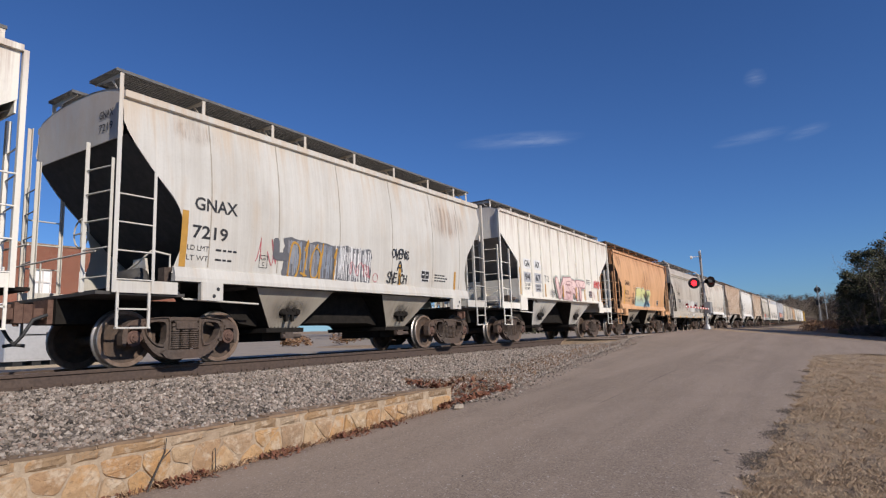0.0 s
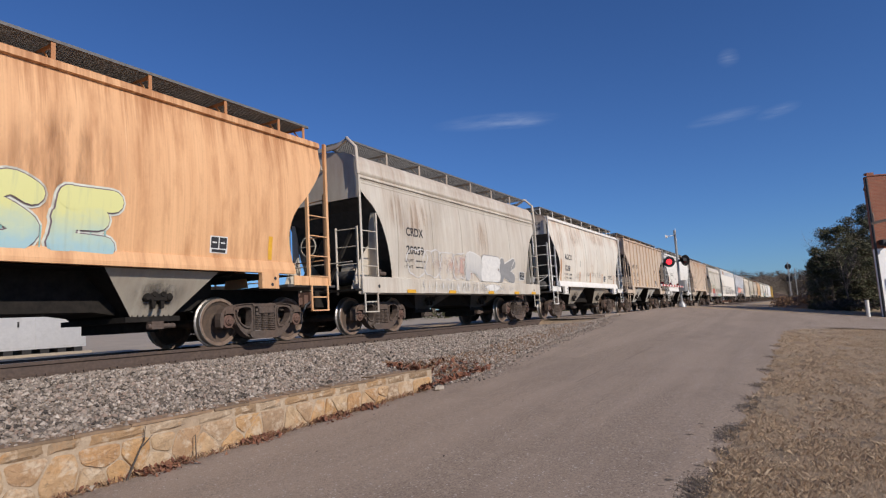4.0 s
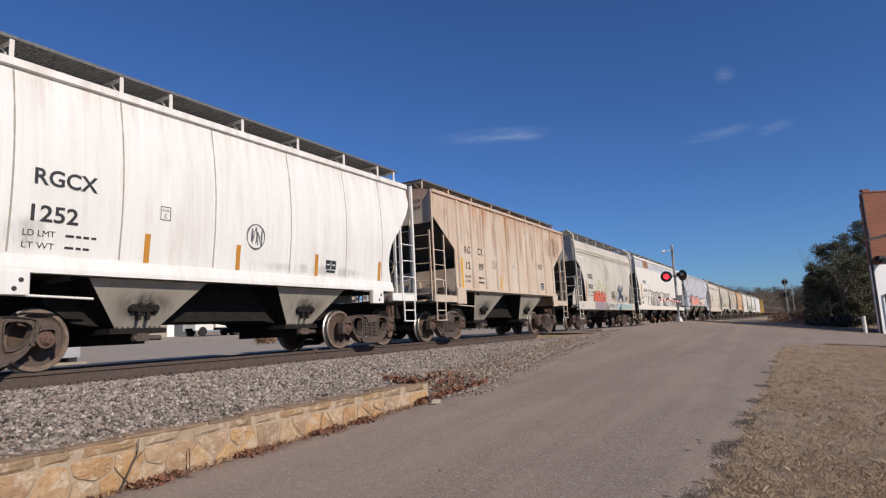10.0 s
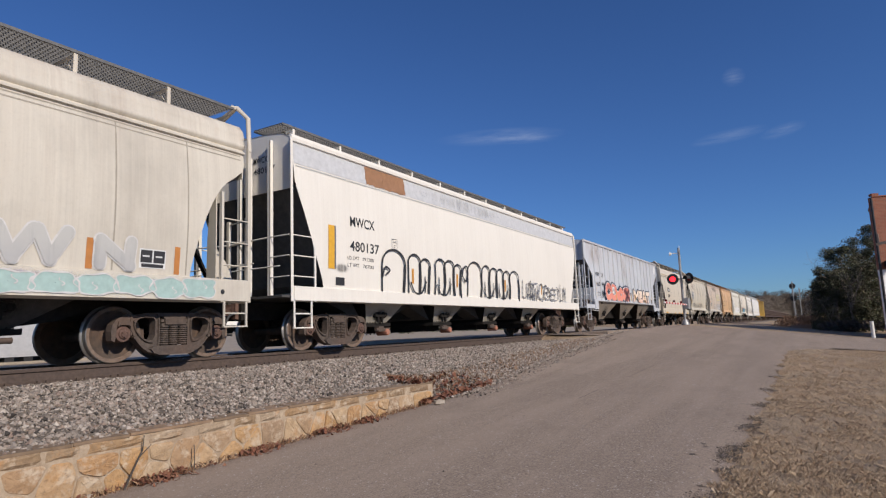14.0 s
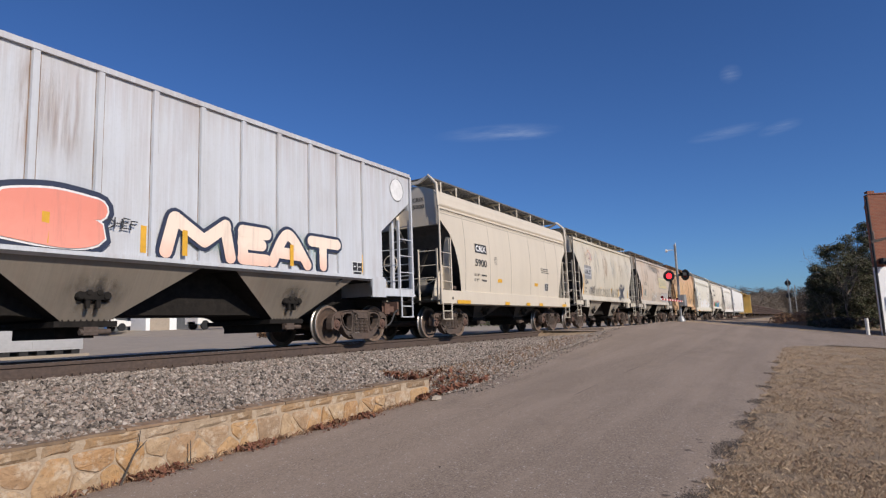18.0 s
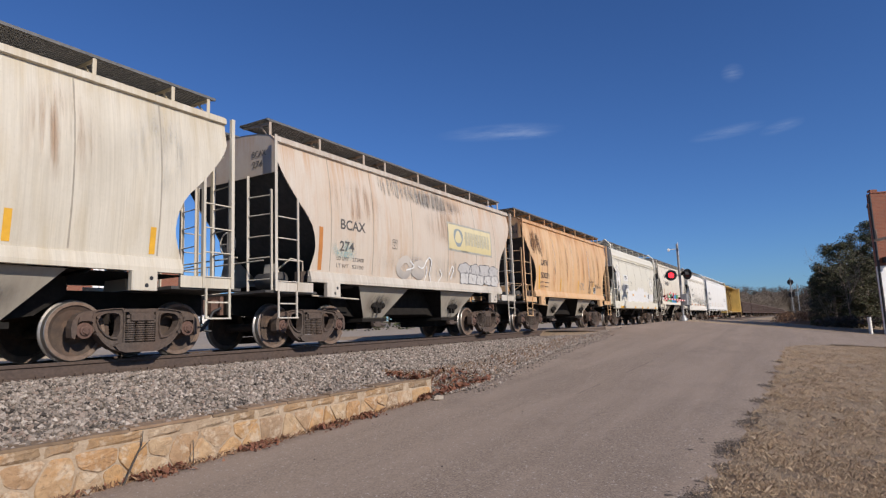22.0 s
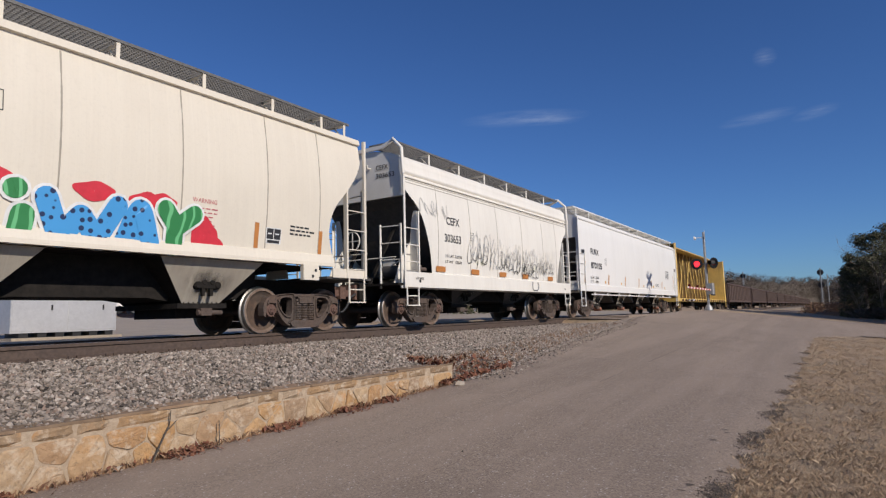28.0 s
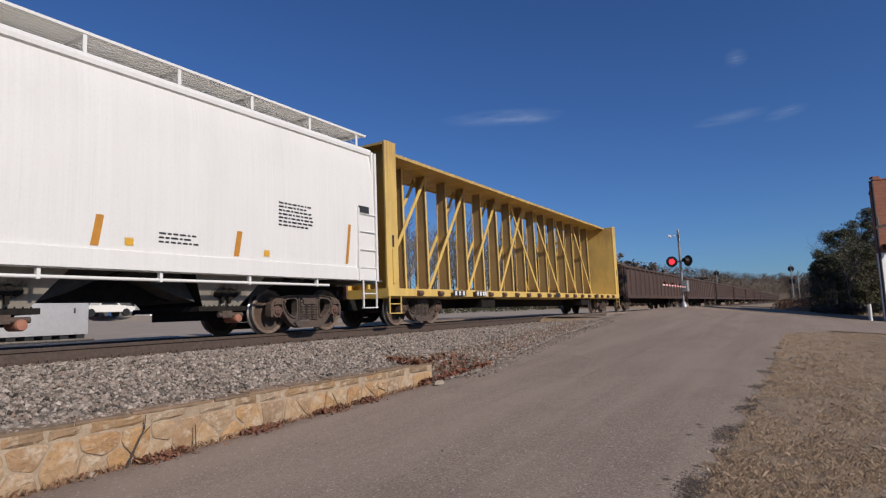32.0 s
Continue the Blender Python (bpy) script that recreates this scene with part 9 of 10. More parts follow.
# grease and dust thrown round the vibrator brackets
for k, (bay, cx, yt, yb, zt, zb) in enumerate(BAY_SPOTS):
    for grow, mat, lift in ((1.0, "st_dark", 0.004), (2.2, "st_grime", 0.003)):
        b = Build()
        rows = []
        for f in (0.38 - 0.30 * min(grow, 1.2), 0.46, 0.40 + 0.30 * min(grow, 1.7)):
            z, y = zb + (zt - zb) * f, yb + (yt - yb) * f
            rows.append([(cx + 0.30 * grow * s, -y - lift, z) for s in (-1, 0, 1)])
        me = b.grid(rows, True).mesh("stain", M[mat])
        lay = me.uv_layers.new()
        for pl in me.polygons:
            for li in pl.loop_indices:
                vi = me.loops[li].vertex_index
                lay.data[li].uv = ((vi % 3) / 2, (vi // 3) / 2)
        part("stain", me, None, bay)
# lead car
reflectors("zero", [3.0, 4.2], mat=M["orange"])
wash("zero", 3.4, 5.4, 2.2, 4.3, "st_rust2")
wash("zero", 4.9, 5.5, 3.0, 3.9, "st_rust")
# light grey car
reporting("a", "GNAX", "7219", -4.43, 2.84, -3.55, -3.74, 2.35, h=0.23)
end_letters("a", ("GNAX", "7219"), -5.674, -0.72, 4.02, 0.13)
reflectors("a", [-2.35, -0.05, 1.42, 4.05], 1.62, 2.12, inkmat("amber", (0.50, 0.27, 0.05)), big=[-4.6])
label_pair("a", 2.38, 1.84)
plate_box("a", -3.0, 1.72, 0.2)
strip("a", -2.42, 0.28, 1.60, 2.36, DGREY, "spray_block", 0.009, ragged=0.02, nz=10)
piece("a", [("L", -2.68, -2.2, 1.9, 2.34)], 0.16, [(0.0, DGREY, "spray_block")], 0.0095)
SLATE, AMBERLINE = inkmat("sprayslate", (0.21, 0.21, 0.23)), inkmat("amber", (0.50, 0.27, 0.05))
drips("a", -2.3, -0.8, 1.62, 2.33, 36, (GREY, SLATE, inkmat("sprayblue", (0.25, 0.28, 0.33))), 5, 0.0125, 0.05)
drips("a", -0.95, 0.26, 1.60, 2.38, 60, (GREY, WHITE), 7, 0.0135, 0.028)
hand("a", "D1OL1", -2.3, -0.85, 1.64, 2.26, AMBERLINE, 0.042, 0.018, 0.12, 4)
scribble("a", -0.45, 0.3, 1.7, 2.1, 3, 0.02, inkmat("pinkline", (0.5, 0.12, 0.14)), 66, 0.02)
hand("a", "OVENS", 1.07, 1.76, 2.27, 2.5, BLACK, 0.034, 0.014, 0.1, 8)
hand("a", "A", 1.3, 1.52, 1.98, 2.2, BLACK, 0.034, 0.014, 0.1, 9)
hand("a", "SNEICH", 0.88, 1.7, 1.66, 1.9, BLACK, 0.034, 0.014, 0.2, 10)
scribble("a", -3.15, -2.6, 1.75, 2.45, 2, 0.02, inkmat("pinkline", (0.5, 0.12, 0.14)), 9, loops=2)
ribbon("a", [(0.47 + 0.09 * math.cos(q * 0.3), 1.74 + 0.1 * math.sin(q * 0.3)) for q in range(22)], 0.02, inkmat("pinkline", (0.5, 0.12, 0.14)))
small_print("a", 3.0, 1.95, 0.6, 3)
wash("a", -5.0, -3.9, 3.7, 4.28, "st_rust2")
wash("a", 2.2, 5.0, 2.9, 4.2, "st_rust2", seed=3)
# cream ribbed car
for body, x, zt, boxed in (("GN", -3.94, 2.91, WHITE), ("AX", -3.03, 2.93, WHITE), ("94", -3.94, 2.43, inkmat("boxgrey", (0.45, 0.45, 0.46))), ("67", -3.02, 2.44, inkmat("boxgrey", (0.45, 0.45, 0.46)))):
    strip("b", x - 0.02, x + 0.58, zt - 0.33, zt + 0.03, boxed, "number_panel", 0.004)
    letters("b", body, x + 0.07, zt - 0.02, x + 0.49, zt - 0.26, None, 0.02, 0.008)
letters("b", "LD LMT", -3.9, 2.06, -3.42, 1.97)
letters("b", "LT WT", -3.9, 1.92, -3.5, 1.83)
strip("b", -3.02, -2.5, 1.78, 2.08, inkmat("boxgrey", (0.45, 0.45, 0.46)), "number_panel", 0.004)
letters("b", "231600", -2.96, 2.05, -2.56, 1.96, off=0.008)
letters("b", "54400", -2.92, 1.92, -2.58, 1.83, off=0.008)
letters("b", "T-2", -2.14, 2.44, -1.74, 2.2, None, 0.0)
reflectors("b", [-2.1, -0.55, 0.9, 2.2, 3.95], 1.64, 2.12, inkmat("amber", (0.50, 0.27, 0.05)), big=[-4.25])
wash("b", -1.3, 2.1, 1.6, 2.4, "st_pink")
fade("pinkfill", (0.64, 0.43, 0.41), (0.78, 0.57, 0.53), 1.6, 2.4)
piece("b", [("V", -1.3, -0.35, 1.58, 2.42), ("E", -0.5, 0.45, 1.58, 2.46), ("R", 0.3, 1.2, 1.57, 2.38), ("T", 0.95, 2.05, 1.57, 2.40)], 0.25,
      [(0.20, inkmat("spraysage", (0.46, 0.50, 0.43)), "spray_halo"), (0.09, inkmat("spraymaroon", (0.42, 0.24, 0.235)), "spray_outline"), (0.0, M["pinkfill"], "spray_letter")], 0.047, 0.12, 16, 0.06, 1.56)
for x in (-0.55, 0.9):
    strip("b", x - 0.05, x + 0.05, 1.66, 2.14, inkmat("amber", (0.50, 0.27, 0.05)), "reflector", 0.10)
hand("b", "VSRY", -1.1, 1.85, 1.72, 2.3, inkmat("sprayrosewood", (0.50, 0.29, 0.28)), 0.03, 0.085, 0.2, 3, 0.12, "spray_line")
scribble("b", -1.75, -1.2, 1.62, 1.95, 3, 0.02, DGREY, 19, 0.05)
hand("b", "NYKN", 3.4, 4.22, 2.22, 2.5, RED, 0.055, 0.05, 0.1, 17)
scribble("b", 2.9, 3.5, 1.65, 2.1, 3, 0.02, PINK, 18)
label_pair("b", 2.75, 1.84)
small_print("b", 2.5, 2.5, 0.5, 3)
# orange car
reporting("c", "GNAX", "8112", -4.07, 2.86, -3.21, -3.45, 2.36, "233600", "52200")
end_letters("c", ("GNAX", "8112"), -5.674, -0.72, 4.02, 0.13)
plate_box("c", -2.45, 2.42)
hand("c", "11", -2.75, -2.4, 2.0, 2.2, BLACK, 0.03, 0.012, 0.2, 2)
hand("c", "YEARS", -2.88, -2.3, 1.68, 1.9, BLACK, 0.03, 0.012, 0.2, 3)
scribble("c", -3.15, -2.85, 1.95, 2.1, 1, 0.025, BLACK, 12)
fade("seafade", (0.33, 0.50, 0.53), (0.63, 0.62, 0.27), 1.55, 2.5)
piece("c", [("E", -2.22, -1.02, 1.48, 2.56), ("S", -1.25, -0.18, 1.46, 2.58), ("E", -0.05, 0.92, 1.47, 2.52)], 0.34,
      [(0.10, inkmat("spraymist", (0.66, 0.68, 0.60)), "spray_outline"), (0.035, inkmat("sprayplum", (0.17, 0.12, 0.14)), "spray_outline"), (0.0, M["seafade"], "spray_letter")], 0.012, 0.14, 21, 0.04, 1.44)
drips("c", -2.2, 0.9, 1.46, 1.9, 26, (inkmat("sprayteal", (0.25, 0.45, 0.42)), inkmat("spraymist", (0.66, 0.68, 0.60))), 22, 0.034, 0.03)
wash("c", -0.9, 1.3, 1.55, 3.9, "st_rust", 0.017)
wash("c", -5.4, -4.2, 3.4, 4.25, "st_rust")
reflectors("c", [4.1], 1.64, 2.1, M["yellowtape"], big=[-4.18])
label_pair("c", 2.7, 1.78)
# grey beige car with pale bubbles
reporting("d", "CRDX", "20059", -3.7, 2.78, -2.85, -2.85, 2.28)
wash("d", -5.0, -2.0, 2.4, 3.9, "st_rust2")
wash("d", 0.3, 1.2, 1.7, 3.7, "st_rust2", seed=2)
wash("d", -3.0, 3.6, 1.42, 2.3, "st_pink")
PALE = inkmat("spraychalk", (0.70, 0.68, 0.64))
bubble_row("d", -3.6, -0.4, 1.42, 2.25, 4, M["st_grey"], inkmat("paleline", (0.62, 0.6, 0.58)), 24, 0.045, 1)
fade("ghost", (0.42, 0.41, 0.40), (0.55, 0.53, 0.49), 1.4, 2.3)
piece("d", [("R", -0.45, 0.85, 1.4, 2.3)], 0.34, [(0.07, PALE, "spray_outline"), (0.0, M["ghost"], "spray_letter")], 0.012, 0.1, 24, 0.03, 1.41)
piece("d", [("E", 0.62, 2.05, 1.4, 2.28)], 0.40, [(0.07, inkmat("spraygrey", (0.33, 0.32, 0.31)), "spray_outline"), (0.0, PALE, "spray_letter")], 0.014, 0.05, 25, 0.03, 1.41)
piece("d", [("K", 1.98, 3.3, 1.4, 2.28)], 0.36, [(0.06, PALE, "spray_outline"), (0.0, inkmat("sprayiron", (0.27, 0.265, 0.26)), "spray_letter")], 0.013, 0.08, 26, 0.03, 1.41)
ribbon("d", [(3.3 - 0.28 * math.sin(q * 0.28), 2.24 - 0.06 * q) for q in range(10)] + [(3.2, 1.62), (3.45, 1.6), (3.5, 1.72), (3.55, 1.62)], 0.035, PALE, 0.03)
wash("d", 0.5, 2.2, 1.02, 1.38, "st_white", 0.076)
drips("d", -3.0, 2.4, 1.02, 1.36, 40, (PALE, M["st_grey"]), 27, 0.078, 0.04)
drips("d", -4.0, 1.8, 2.2, 3.6, 34, (M["st_pale"],), 28, 0.006, 0.05, "stain")
wash("d", -4.0, 4.5, 1.02, 1.38, "st_grey", 0.075)
label_pair("d", 3.78, 1.62, 0.42)
for x in (-3.8, -1.6, 1.0, 3.1, 4.7):
    strip("d", x, x + 0.42, 1.0, 1.09, M["yellowtape"], "reflector", 0.085)
# chalky white car
reporting("e", "RGCX", "1238", -3.9, 2.83, -3.01, -3.27, 2.33, "232600", "53400")
end_letters("e", ("RGCX", "1238"), -5.674, -0.72, 4.02, 0.13)
plate_box("e", -1.86, 2.36, 0.19)
reflectors("e", [-1.83, -0.2, 1.86, 4.2], 1.63, 2.1, inkmat("brick_orange", (0.50, 0.20, 0.05)), big=[-4.48])
label_pair("e", 2.15, 1.8)
wash("e", -5.0, -3.6, 2.8, 4.1, "st_rust2", seed=4)
wash("e", -3.4, -1.0, 3.2, 4.25, "st_rust2", seed=5)
wash("e", -0.5, 3.5, 3.5, 4.25, "st_rust2", seed=6)
wash("e", -2.9, -1.2, 1.7, 2.1, "st_grey")
scribble("e", -0.8, -0.3, 1.9, 2.15, 2, 0.012, DGREY, 31)
scribble("e", 0.1, 1.0, 1.85, 2.2, 3, 0.012, DGREY, 32)
scribble("e", 1.2, 1.6, 1.85, 2.3, 2, 0.012, DGREY, 33)
ribbon("e", [(0.08 + 0.2 * math.cos(a * 0.3), 2.3 + 0.2 * math.sin(a * 0.3)) for a in range(22)], 0.025, inkmat("ringtan", (0.5, 0.36, 0.25)))
small_print("e", 3.0, 2.02, 0.7, 3)
# tan ribbed car and rust ribbed car
for key, num in (("f", ("12", "21")), ("h", ("12", "09"))):
    letters(key, "RG", -3.77, 2.95, -3.36, 2.72, None, 0.015)
    letters(key, "CX", -2.86, 2.97, -2.46, 2.73, None, 0.015)
    letters(key, num[0], -3.7, 2.45, -3.41, 2.22, None, 0.015)
    letters(key, num[1], -2.82, 2.46, -2.48, 2.23, None, 0.015)
    letters(key, "LD LMT", -3.78, 2.02, -3.42, 1.94)
    letters(key, "LT WT", -3.78, 1.87, -3.45, 1.79)
    small_print(key, -2.85, 1.94, 0.4, 2, None, 0.06, 0.15)
    plate_box(key, -1.6 if key == "f" else -1.75, 2.36, 0.22)
    end_letters(key, ("RGCX", "12" + num[1]), -5.668, -0.75, 4.12, 0.12)
    reflectors(key, [-2.1, 0.0, 4.2] if key == "f" else [-1.1, 4.2], 1.6, 2.06, M["yellowtape"], big=[-3.97])
    label_pair(key, 2.68, 1.84)
    small_print(key, 2.5, 2.75, 0.5, 3)
strip("h", -0.04, 0.33, 2.36, 2.73, M["st_white"], "emblem", 0.008, uv=True)
for k in range(9):
    wash("h", -5.2 + k * 1.13, -4.5 + k * 1.13, 2.6, 4.4, "st_rust2", 0.006, seed=k)
wash("h", 3.0, 5.5, 2.9, 4.4, "st_rust2", 0.012)
wash("h", 3.6, 5.4, 3.1, 4.3, "st_rust2", 0.014, seed=9)
wash("f", -5.4, -4.4, 3.4, 4.4, "st_rust2")
# clean white car
reporting("g", "RGCX", "1252", -3.83, 2.85, -2.95, -3.21, 2.33)
end_letters("g", ("RGCX", "1252"), -5.674, -0.72, 4.02, 0.13)
plate_box("g", -1.9, 2.36, 0.19)
reflectors("g", [-2.1, -0.25, 1.9, 4.2], 1.63, 2.1, M["orange"], big=[-4.45])
label_pair("g", 2.2, 1.8)
ribbon("g", [(0.15 + 0.22 * math.cos(a * 0.3), 2.3 + 0.24 * math.sin(a * 0.3)) for a in range(22)], 0.035, DGREY)
scribble("g", 0.03, 0.3, 2.1, 2.5, 2, 0.025, DGREY, 41)
wash("g", -4.6, -3.2, 1.65, 2.2, "st_grey")
wash("g", -5.1, -4.4, 3.4, 4.1, "st_rust2")
wash("g", -0.6, 4.4, 1.62, 1.9, "st_grey")
# beige car with red letters
reporting("i", "CRDX", "20616", -3.93, 2.79, -3.1, -3.16, 2.28, bold=0.035)
end_letters("i", ("CRDX", "20616"), -5.545, -0.55, 4.12, 0.13)
plate_box("i", -2.2, 2.3, 0.2)
reflectors("i", [-0.75, 0.98, 2.65, 4.1], 1.42, 1.88, inkmat("brick_orange", (0.50, 0.20, 0.05)), big=[])
strip("i", -4.31, -4.18, 1.42, 2.4, inkmat("brick_orange", (0.50, 0.20, 0.05)))
wash("i", -3.2, 0.0, 1.6, 2.6, "st_lime")
VERMILION = inkmat("sprayvermilion", (0.72, 0.13, 0.07))
piece("i", [(q, -3.1 + 0.345 * n_, -2.68 + 0.345 * n_, 1.40, 1.95 - 0.05 * (n_ % 2)) for n_, q in enumerate("WRENCH")], 0.125,
      [(0.045, inkmat("sprayink", (0.11, 0.05, 0.06)), "spray_outline"), (0.0, VERMILION, "spray_letter")], 0.010, 0.06, 44, 0.03, 1.395)
hand("i", "VTLNVH", -3.0, -1.05, 1.5, 1.92, inkmat("sprayrose", (0.78, 0.42, 0.36)), 0.022, 0.026, 0.06, 45, 0.1, "spray_line")
drips("i", -3.1, -1.05, 1.86, 2.5, 46, (M["st_lime"],), 43, 0.007, 0.06)
drips("i", -3.05, -1.0, 0.99, 1.38, 80, (inkmat("spraylilac", (0.36, 0.31, 0.38)), PURPLE, inkmat("spraymauve", (0.47, 0.37, 0.38))), 46, 0.075, 0.035)
strip("i", -0.2, 0.14, 1.62, 1.93, WHITE, "emblem", 0.008, ragged=0.01)
letters("i", "1", -0.06, 1.87, 0.0, 1.7, None, 0.0, 0.012)
hand("i", "L-BO", 0.12, 0.85, 1.72, 2.02, inkmat("deepgreen", (0.02, 0.06, 0.03)), 0.045, 0.014, 0.3, 5)
fade("fog", (0.40, 0.39, 0.38), (0.47, 0.46, 0.43), 1.4, 2.0)
piece("i", [("V", 1.35, 1.95, 1.42, 2.0), ("V", 1.85, 2.4, 1.42, 2.0), ("N", 2.72, 3.35, 1.42, 1.95)], 0.17, [(0.05, inkmat("paleline", (0.62, 0.6, 0.58)), "spray_outline"), (0.0, M["fog"], "spray_letter")], 0.010, 0.0, 47, 0.03, 1.41)
bubble_row("i", 1.3, 4.8, 1.02, 1.36, 6, inkmat("sprayaqua", (0.38, 0.52, 0.48)), inkmat("paleline", (0.62, 0.6, 0.58)), 49, 0.03, 1, off=0.078)
hand("i", "ANI", -1.0, -0.5, 1.18, 1.34, inkmat("deepgreen", (0.02, 0.06, 0.03)), 0.028, 0.08, 0.0, 6)
hand("i", "SA", -0.85, -0.5, 1.0, 1.14, inkmat("deepgreen", (0.02, 0.06, 0.03)), 0.028, 0.08, 0.0, 7)
scribble("i", 0.5, 1.2, 1.5, 1.9, 3, 0.025, inkmat("deepgreen", (0.02, 0.06, 0.03)), 47)
wash("i", 0.4, 5.2, 1.0, 1.39, "st_teal", 0.075, seed=2)
wash("i", 0.0, 3.5, 1.0, 1.39, "st_purple", 0.077, seed=3)
scribble("i", -0.5, 0.6, 1.06, 1.34, 3, 0.02, DGREY, 48, 0.08)
label_pair("i", 3.45, 1.58, 0.42)
wash("i", -0.75, 0.2, 2.3, 3.7, "st_grey")
strip("i", -5.0, -4.35, 3.56, 3.61, WHITE, "placard_rail", 0.02)
# long white car
reporting("j", "MWCX", "480137", -7.19, 3.06, -6.26, -6.09, 2.48, "191300", "76700", bold=0.012)
strip("j", -7.95, -7.75, 1.78, 2.76, M["yellowtape"], "reflector", 0.012)
strip("j", -7.75, -7.70, 1.78, 2.76, DGREY, "reflector", 0.011)
wash("j", -7.8, -7.2, 1.68, 1.95, "st_dark", 0.008)
plate_box("j", -5.55, 2.42, 0.24)
for seed, humps in ((1, ((-6.0, -5.0, 2.42), (-4.85, -4.28, 2.38), (-4.28, -3.78, 2.3), (-3.5, -2.98, 2.36), (-2.98, -2.44, 2.36), (-2.44, -2.0, 2.28))), (2, ((-1.58, -0.66, 2.44), (-0.6, -0.06, 2.38), (-0.02, 0.48, 2.34), (0.5, 0.98, 2.34), (1.0, 1.5, 2.3), (1.52, 2.28, 2.34)))):
    b = Build()
    for n_, (x0, x1, zt) in enumerate(humps):
        arch(b, "j", x0, x1, 1.30 if n_ else 1.25, zt, 0.075, 0.030 + 0.002 * n_, seed)
    for n_, (x0, x1, zt) in enumerate(humps[1:5:2]):
        brush(b, "j", [(x0 + 0.1, 1.62), (x0 + 0.3, 1.36), (x0 + 0.62, 1.36), (x0 + 0.85, 1.66)], 0.05, 0.045 + 0.001 * n_)
    part("spray_outline_letters", b, BLACK, TRAIN["j"][0])
b = Build()
brush(b, "j", [(-1.95, 1.95), (-1.86, 2.2), (-1.66, 2.25), (-1.6, 2.0), (-1.75, 1.8), (-1.92, 1.92)], 0.06, 0.05)
brush(b, "j", [(-6.0, 1.7), (-5.9, 1.95), (-5.7, 1.88), (-5.85, 1.78)], 0.05, 0.05)
part("spray_outline_letters", b, BLACK, TRAIN["j"][0])
for k, (body, x0, x1, m) in enumerate((("LIAN", 2.62, 3.6, DGREY), ("WCRO", 3.6, 6.0, DGREY), ("YLM", 6.2, 7.3, DGREY), ("TUOE", 3.4, 6.2, GREY))):
    hand("j", body, x0, x1, 1.4, 2.0 - 0.1 * (k % 2), m, 0.05, 0.034 + 0.004 * k, 0.05, 53 + k)
reflectors("j", [-4.6, -2.2, 1.2, 4.6], 1.6, 2.0, M["orange"])
strip("j", -6.55, -4.75, 3.95, 4.53, M["st_rust3"], "rust_patch", 0.010, uv=True, nz=12, seed=2)
strip("j", -6.5, -4.8, 3.97, 4.52, inkmat("rustplate", (0.33, 0.17, 0.085)), "rust_patch", 0.012, ragged=0.015, seed=3)
drips("j", -6.6, -4.7, 3.95, 4.5, 18, (M["st_white"], M["st_rust3"]), 55, 0.015, 0.09, "stain")
strip("j", -8.95, 8.95, 3.96, 4.50, inkmat("bandgrey", (0.56, 0.56, 0.56)), "roof_band", 0.006)
wash("j", -4.6, 2.0, 3.95, 4.45, "st_grey", 0.010)
strip("j", -8.9, 8.9, 3.90, 3.93, inkmat("seamgrey", (0.5, 0.49, 0.46)), "body_seam", 0.008)
end_letters("j", ("MWCX", "480137"), -9.006, -0.35, 4.1, 0.14)
strip("j", -7.7, -7.4, 1.42, 1.6, BLACK, "placard", 0.012)
# long silver ribbed car
for body, x0, zt, x1 in (("MW", -6.51, 3.01, -5.91), ("CX", -5.65, 3.01, -5.22), ("460", -6.48, 2.52, -5.86), ("149", -5.63, 2.52, -5.12)):
    letters("k", body, x0, zt, x1, zt - 0.22, None, 0.0, 0.012, slant=0.12)
letters("k", "LD LMT", -6.3, 2.0, -5.95, 1.93)
letters("k", "LT WT", -6.3, 1.86, -6.0, 1.79)
reflectors("k", [-2.4, 0.55, 3.3, 6.2], 1.66, 2.1, M["yellowtape"], big=[-6.54])
fade("coralfade", (0.80, 0.31, 0.23), (0.74, 0.25, 0.18), 1.6, 2.5)
fade("peachfade", (0.80, 0.52, 0.40), (0.83, 0.68, 0.55), 1.6, 2.2)
piece("k", [("C", -5.12, -3.95, 1.60, 2.50), ("D", -3.95, -2.92, 1.60, 2.46), ("a", -3.0, -2.3, 1.60, 2.16), ("C", -2.48, -1.62, 1.60, 2.36), ("S", -1.72, -0.1, 1.60, 2.44)], 0.31,
      [(0.24, NAVY, "spray_outline"), (0.07, WHITE, "spray_line"), (0.0, M["coralfade"], "spray_letter")], 0.048, 0.0, 62, 0.025, 1.60)
wash("k", 0.7, 5.6, 1.62, 2.5, "st_teal", 0.046)
piece("k", [("M", 0.80, 2.35, 1.60, 2.40), ("E", 2.38, 3.22, 1.60, 2.36), ("A", 3.12, 4.35, 1.60, 2.40), ("T", 4.22, 5.3, 1.60, 2.36)], 0.235,
      [(0.13, NAVY, "spray_outline"), (0.0, M["peachfade"], "spray_letter")], 0.048, 0.0, 64, 0.02, 1.60)
for x in (-3.15, -0.95, 1.25, 3.75):
    strip("k", x - 0.05, x + 0.05, 1.66, 2.1, M["yellowtape"], "reflector", 0.086)
strip("k", -3.85, -3.42, 1.98, 2.34, WHITE, "sticker", 0.088, ragged=0.008)
scribble("k", -3.8, -3.46, 2.04, 2.28, 2, 0.014, DGREY, 65, 0.092)
hand("k", "YU", -4.85, -4.1, 2.16, 2.4, NAVY, 0.03, 0.09, 0.0, 6)
scribble("k", -5.9, -5.1, 1.66, 2.2, 5, 0.03, BLACK, 63)
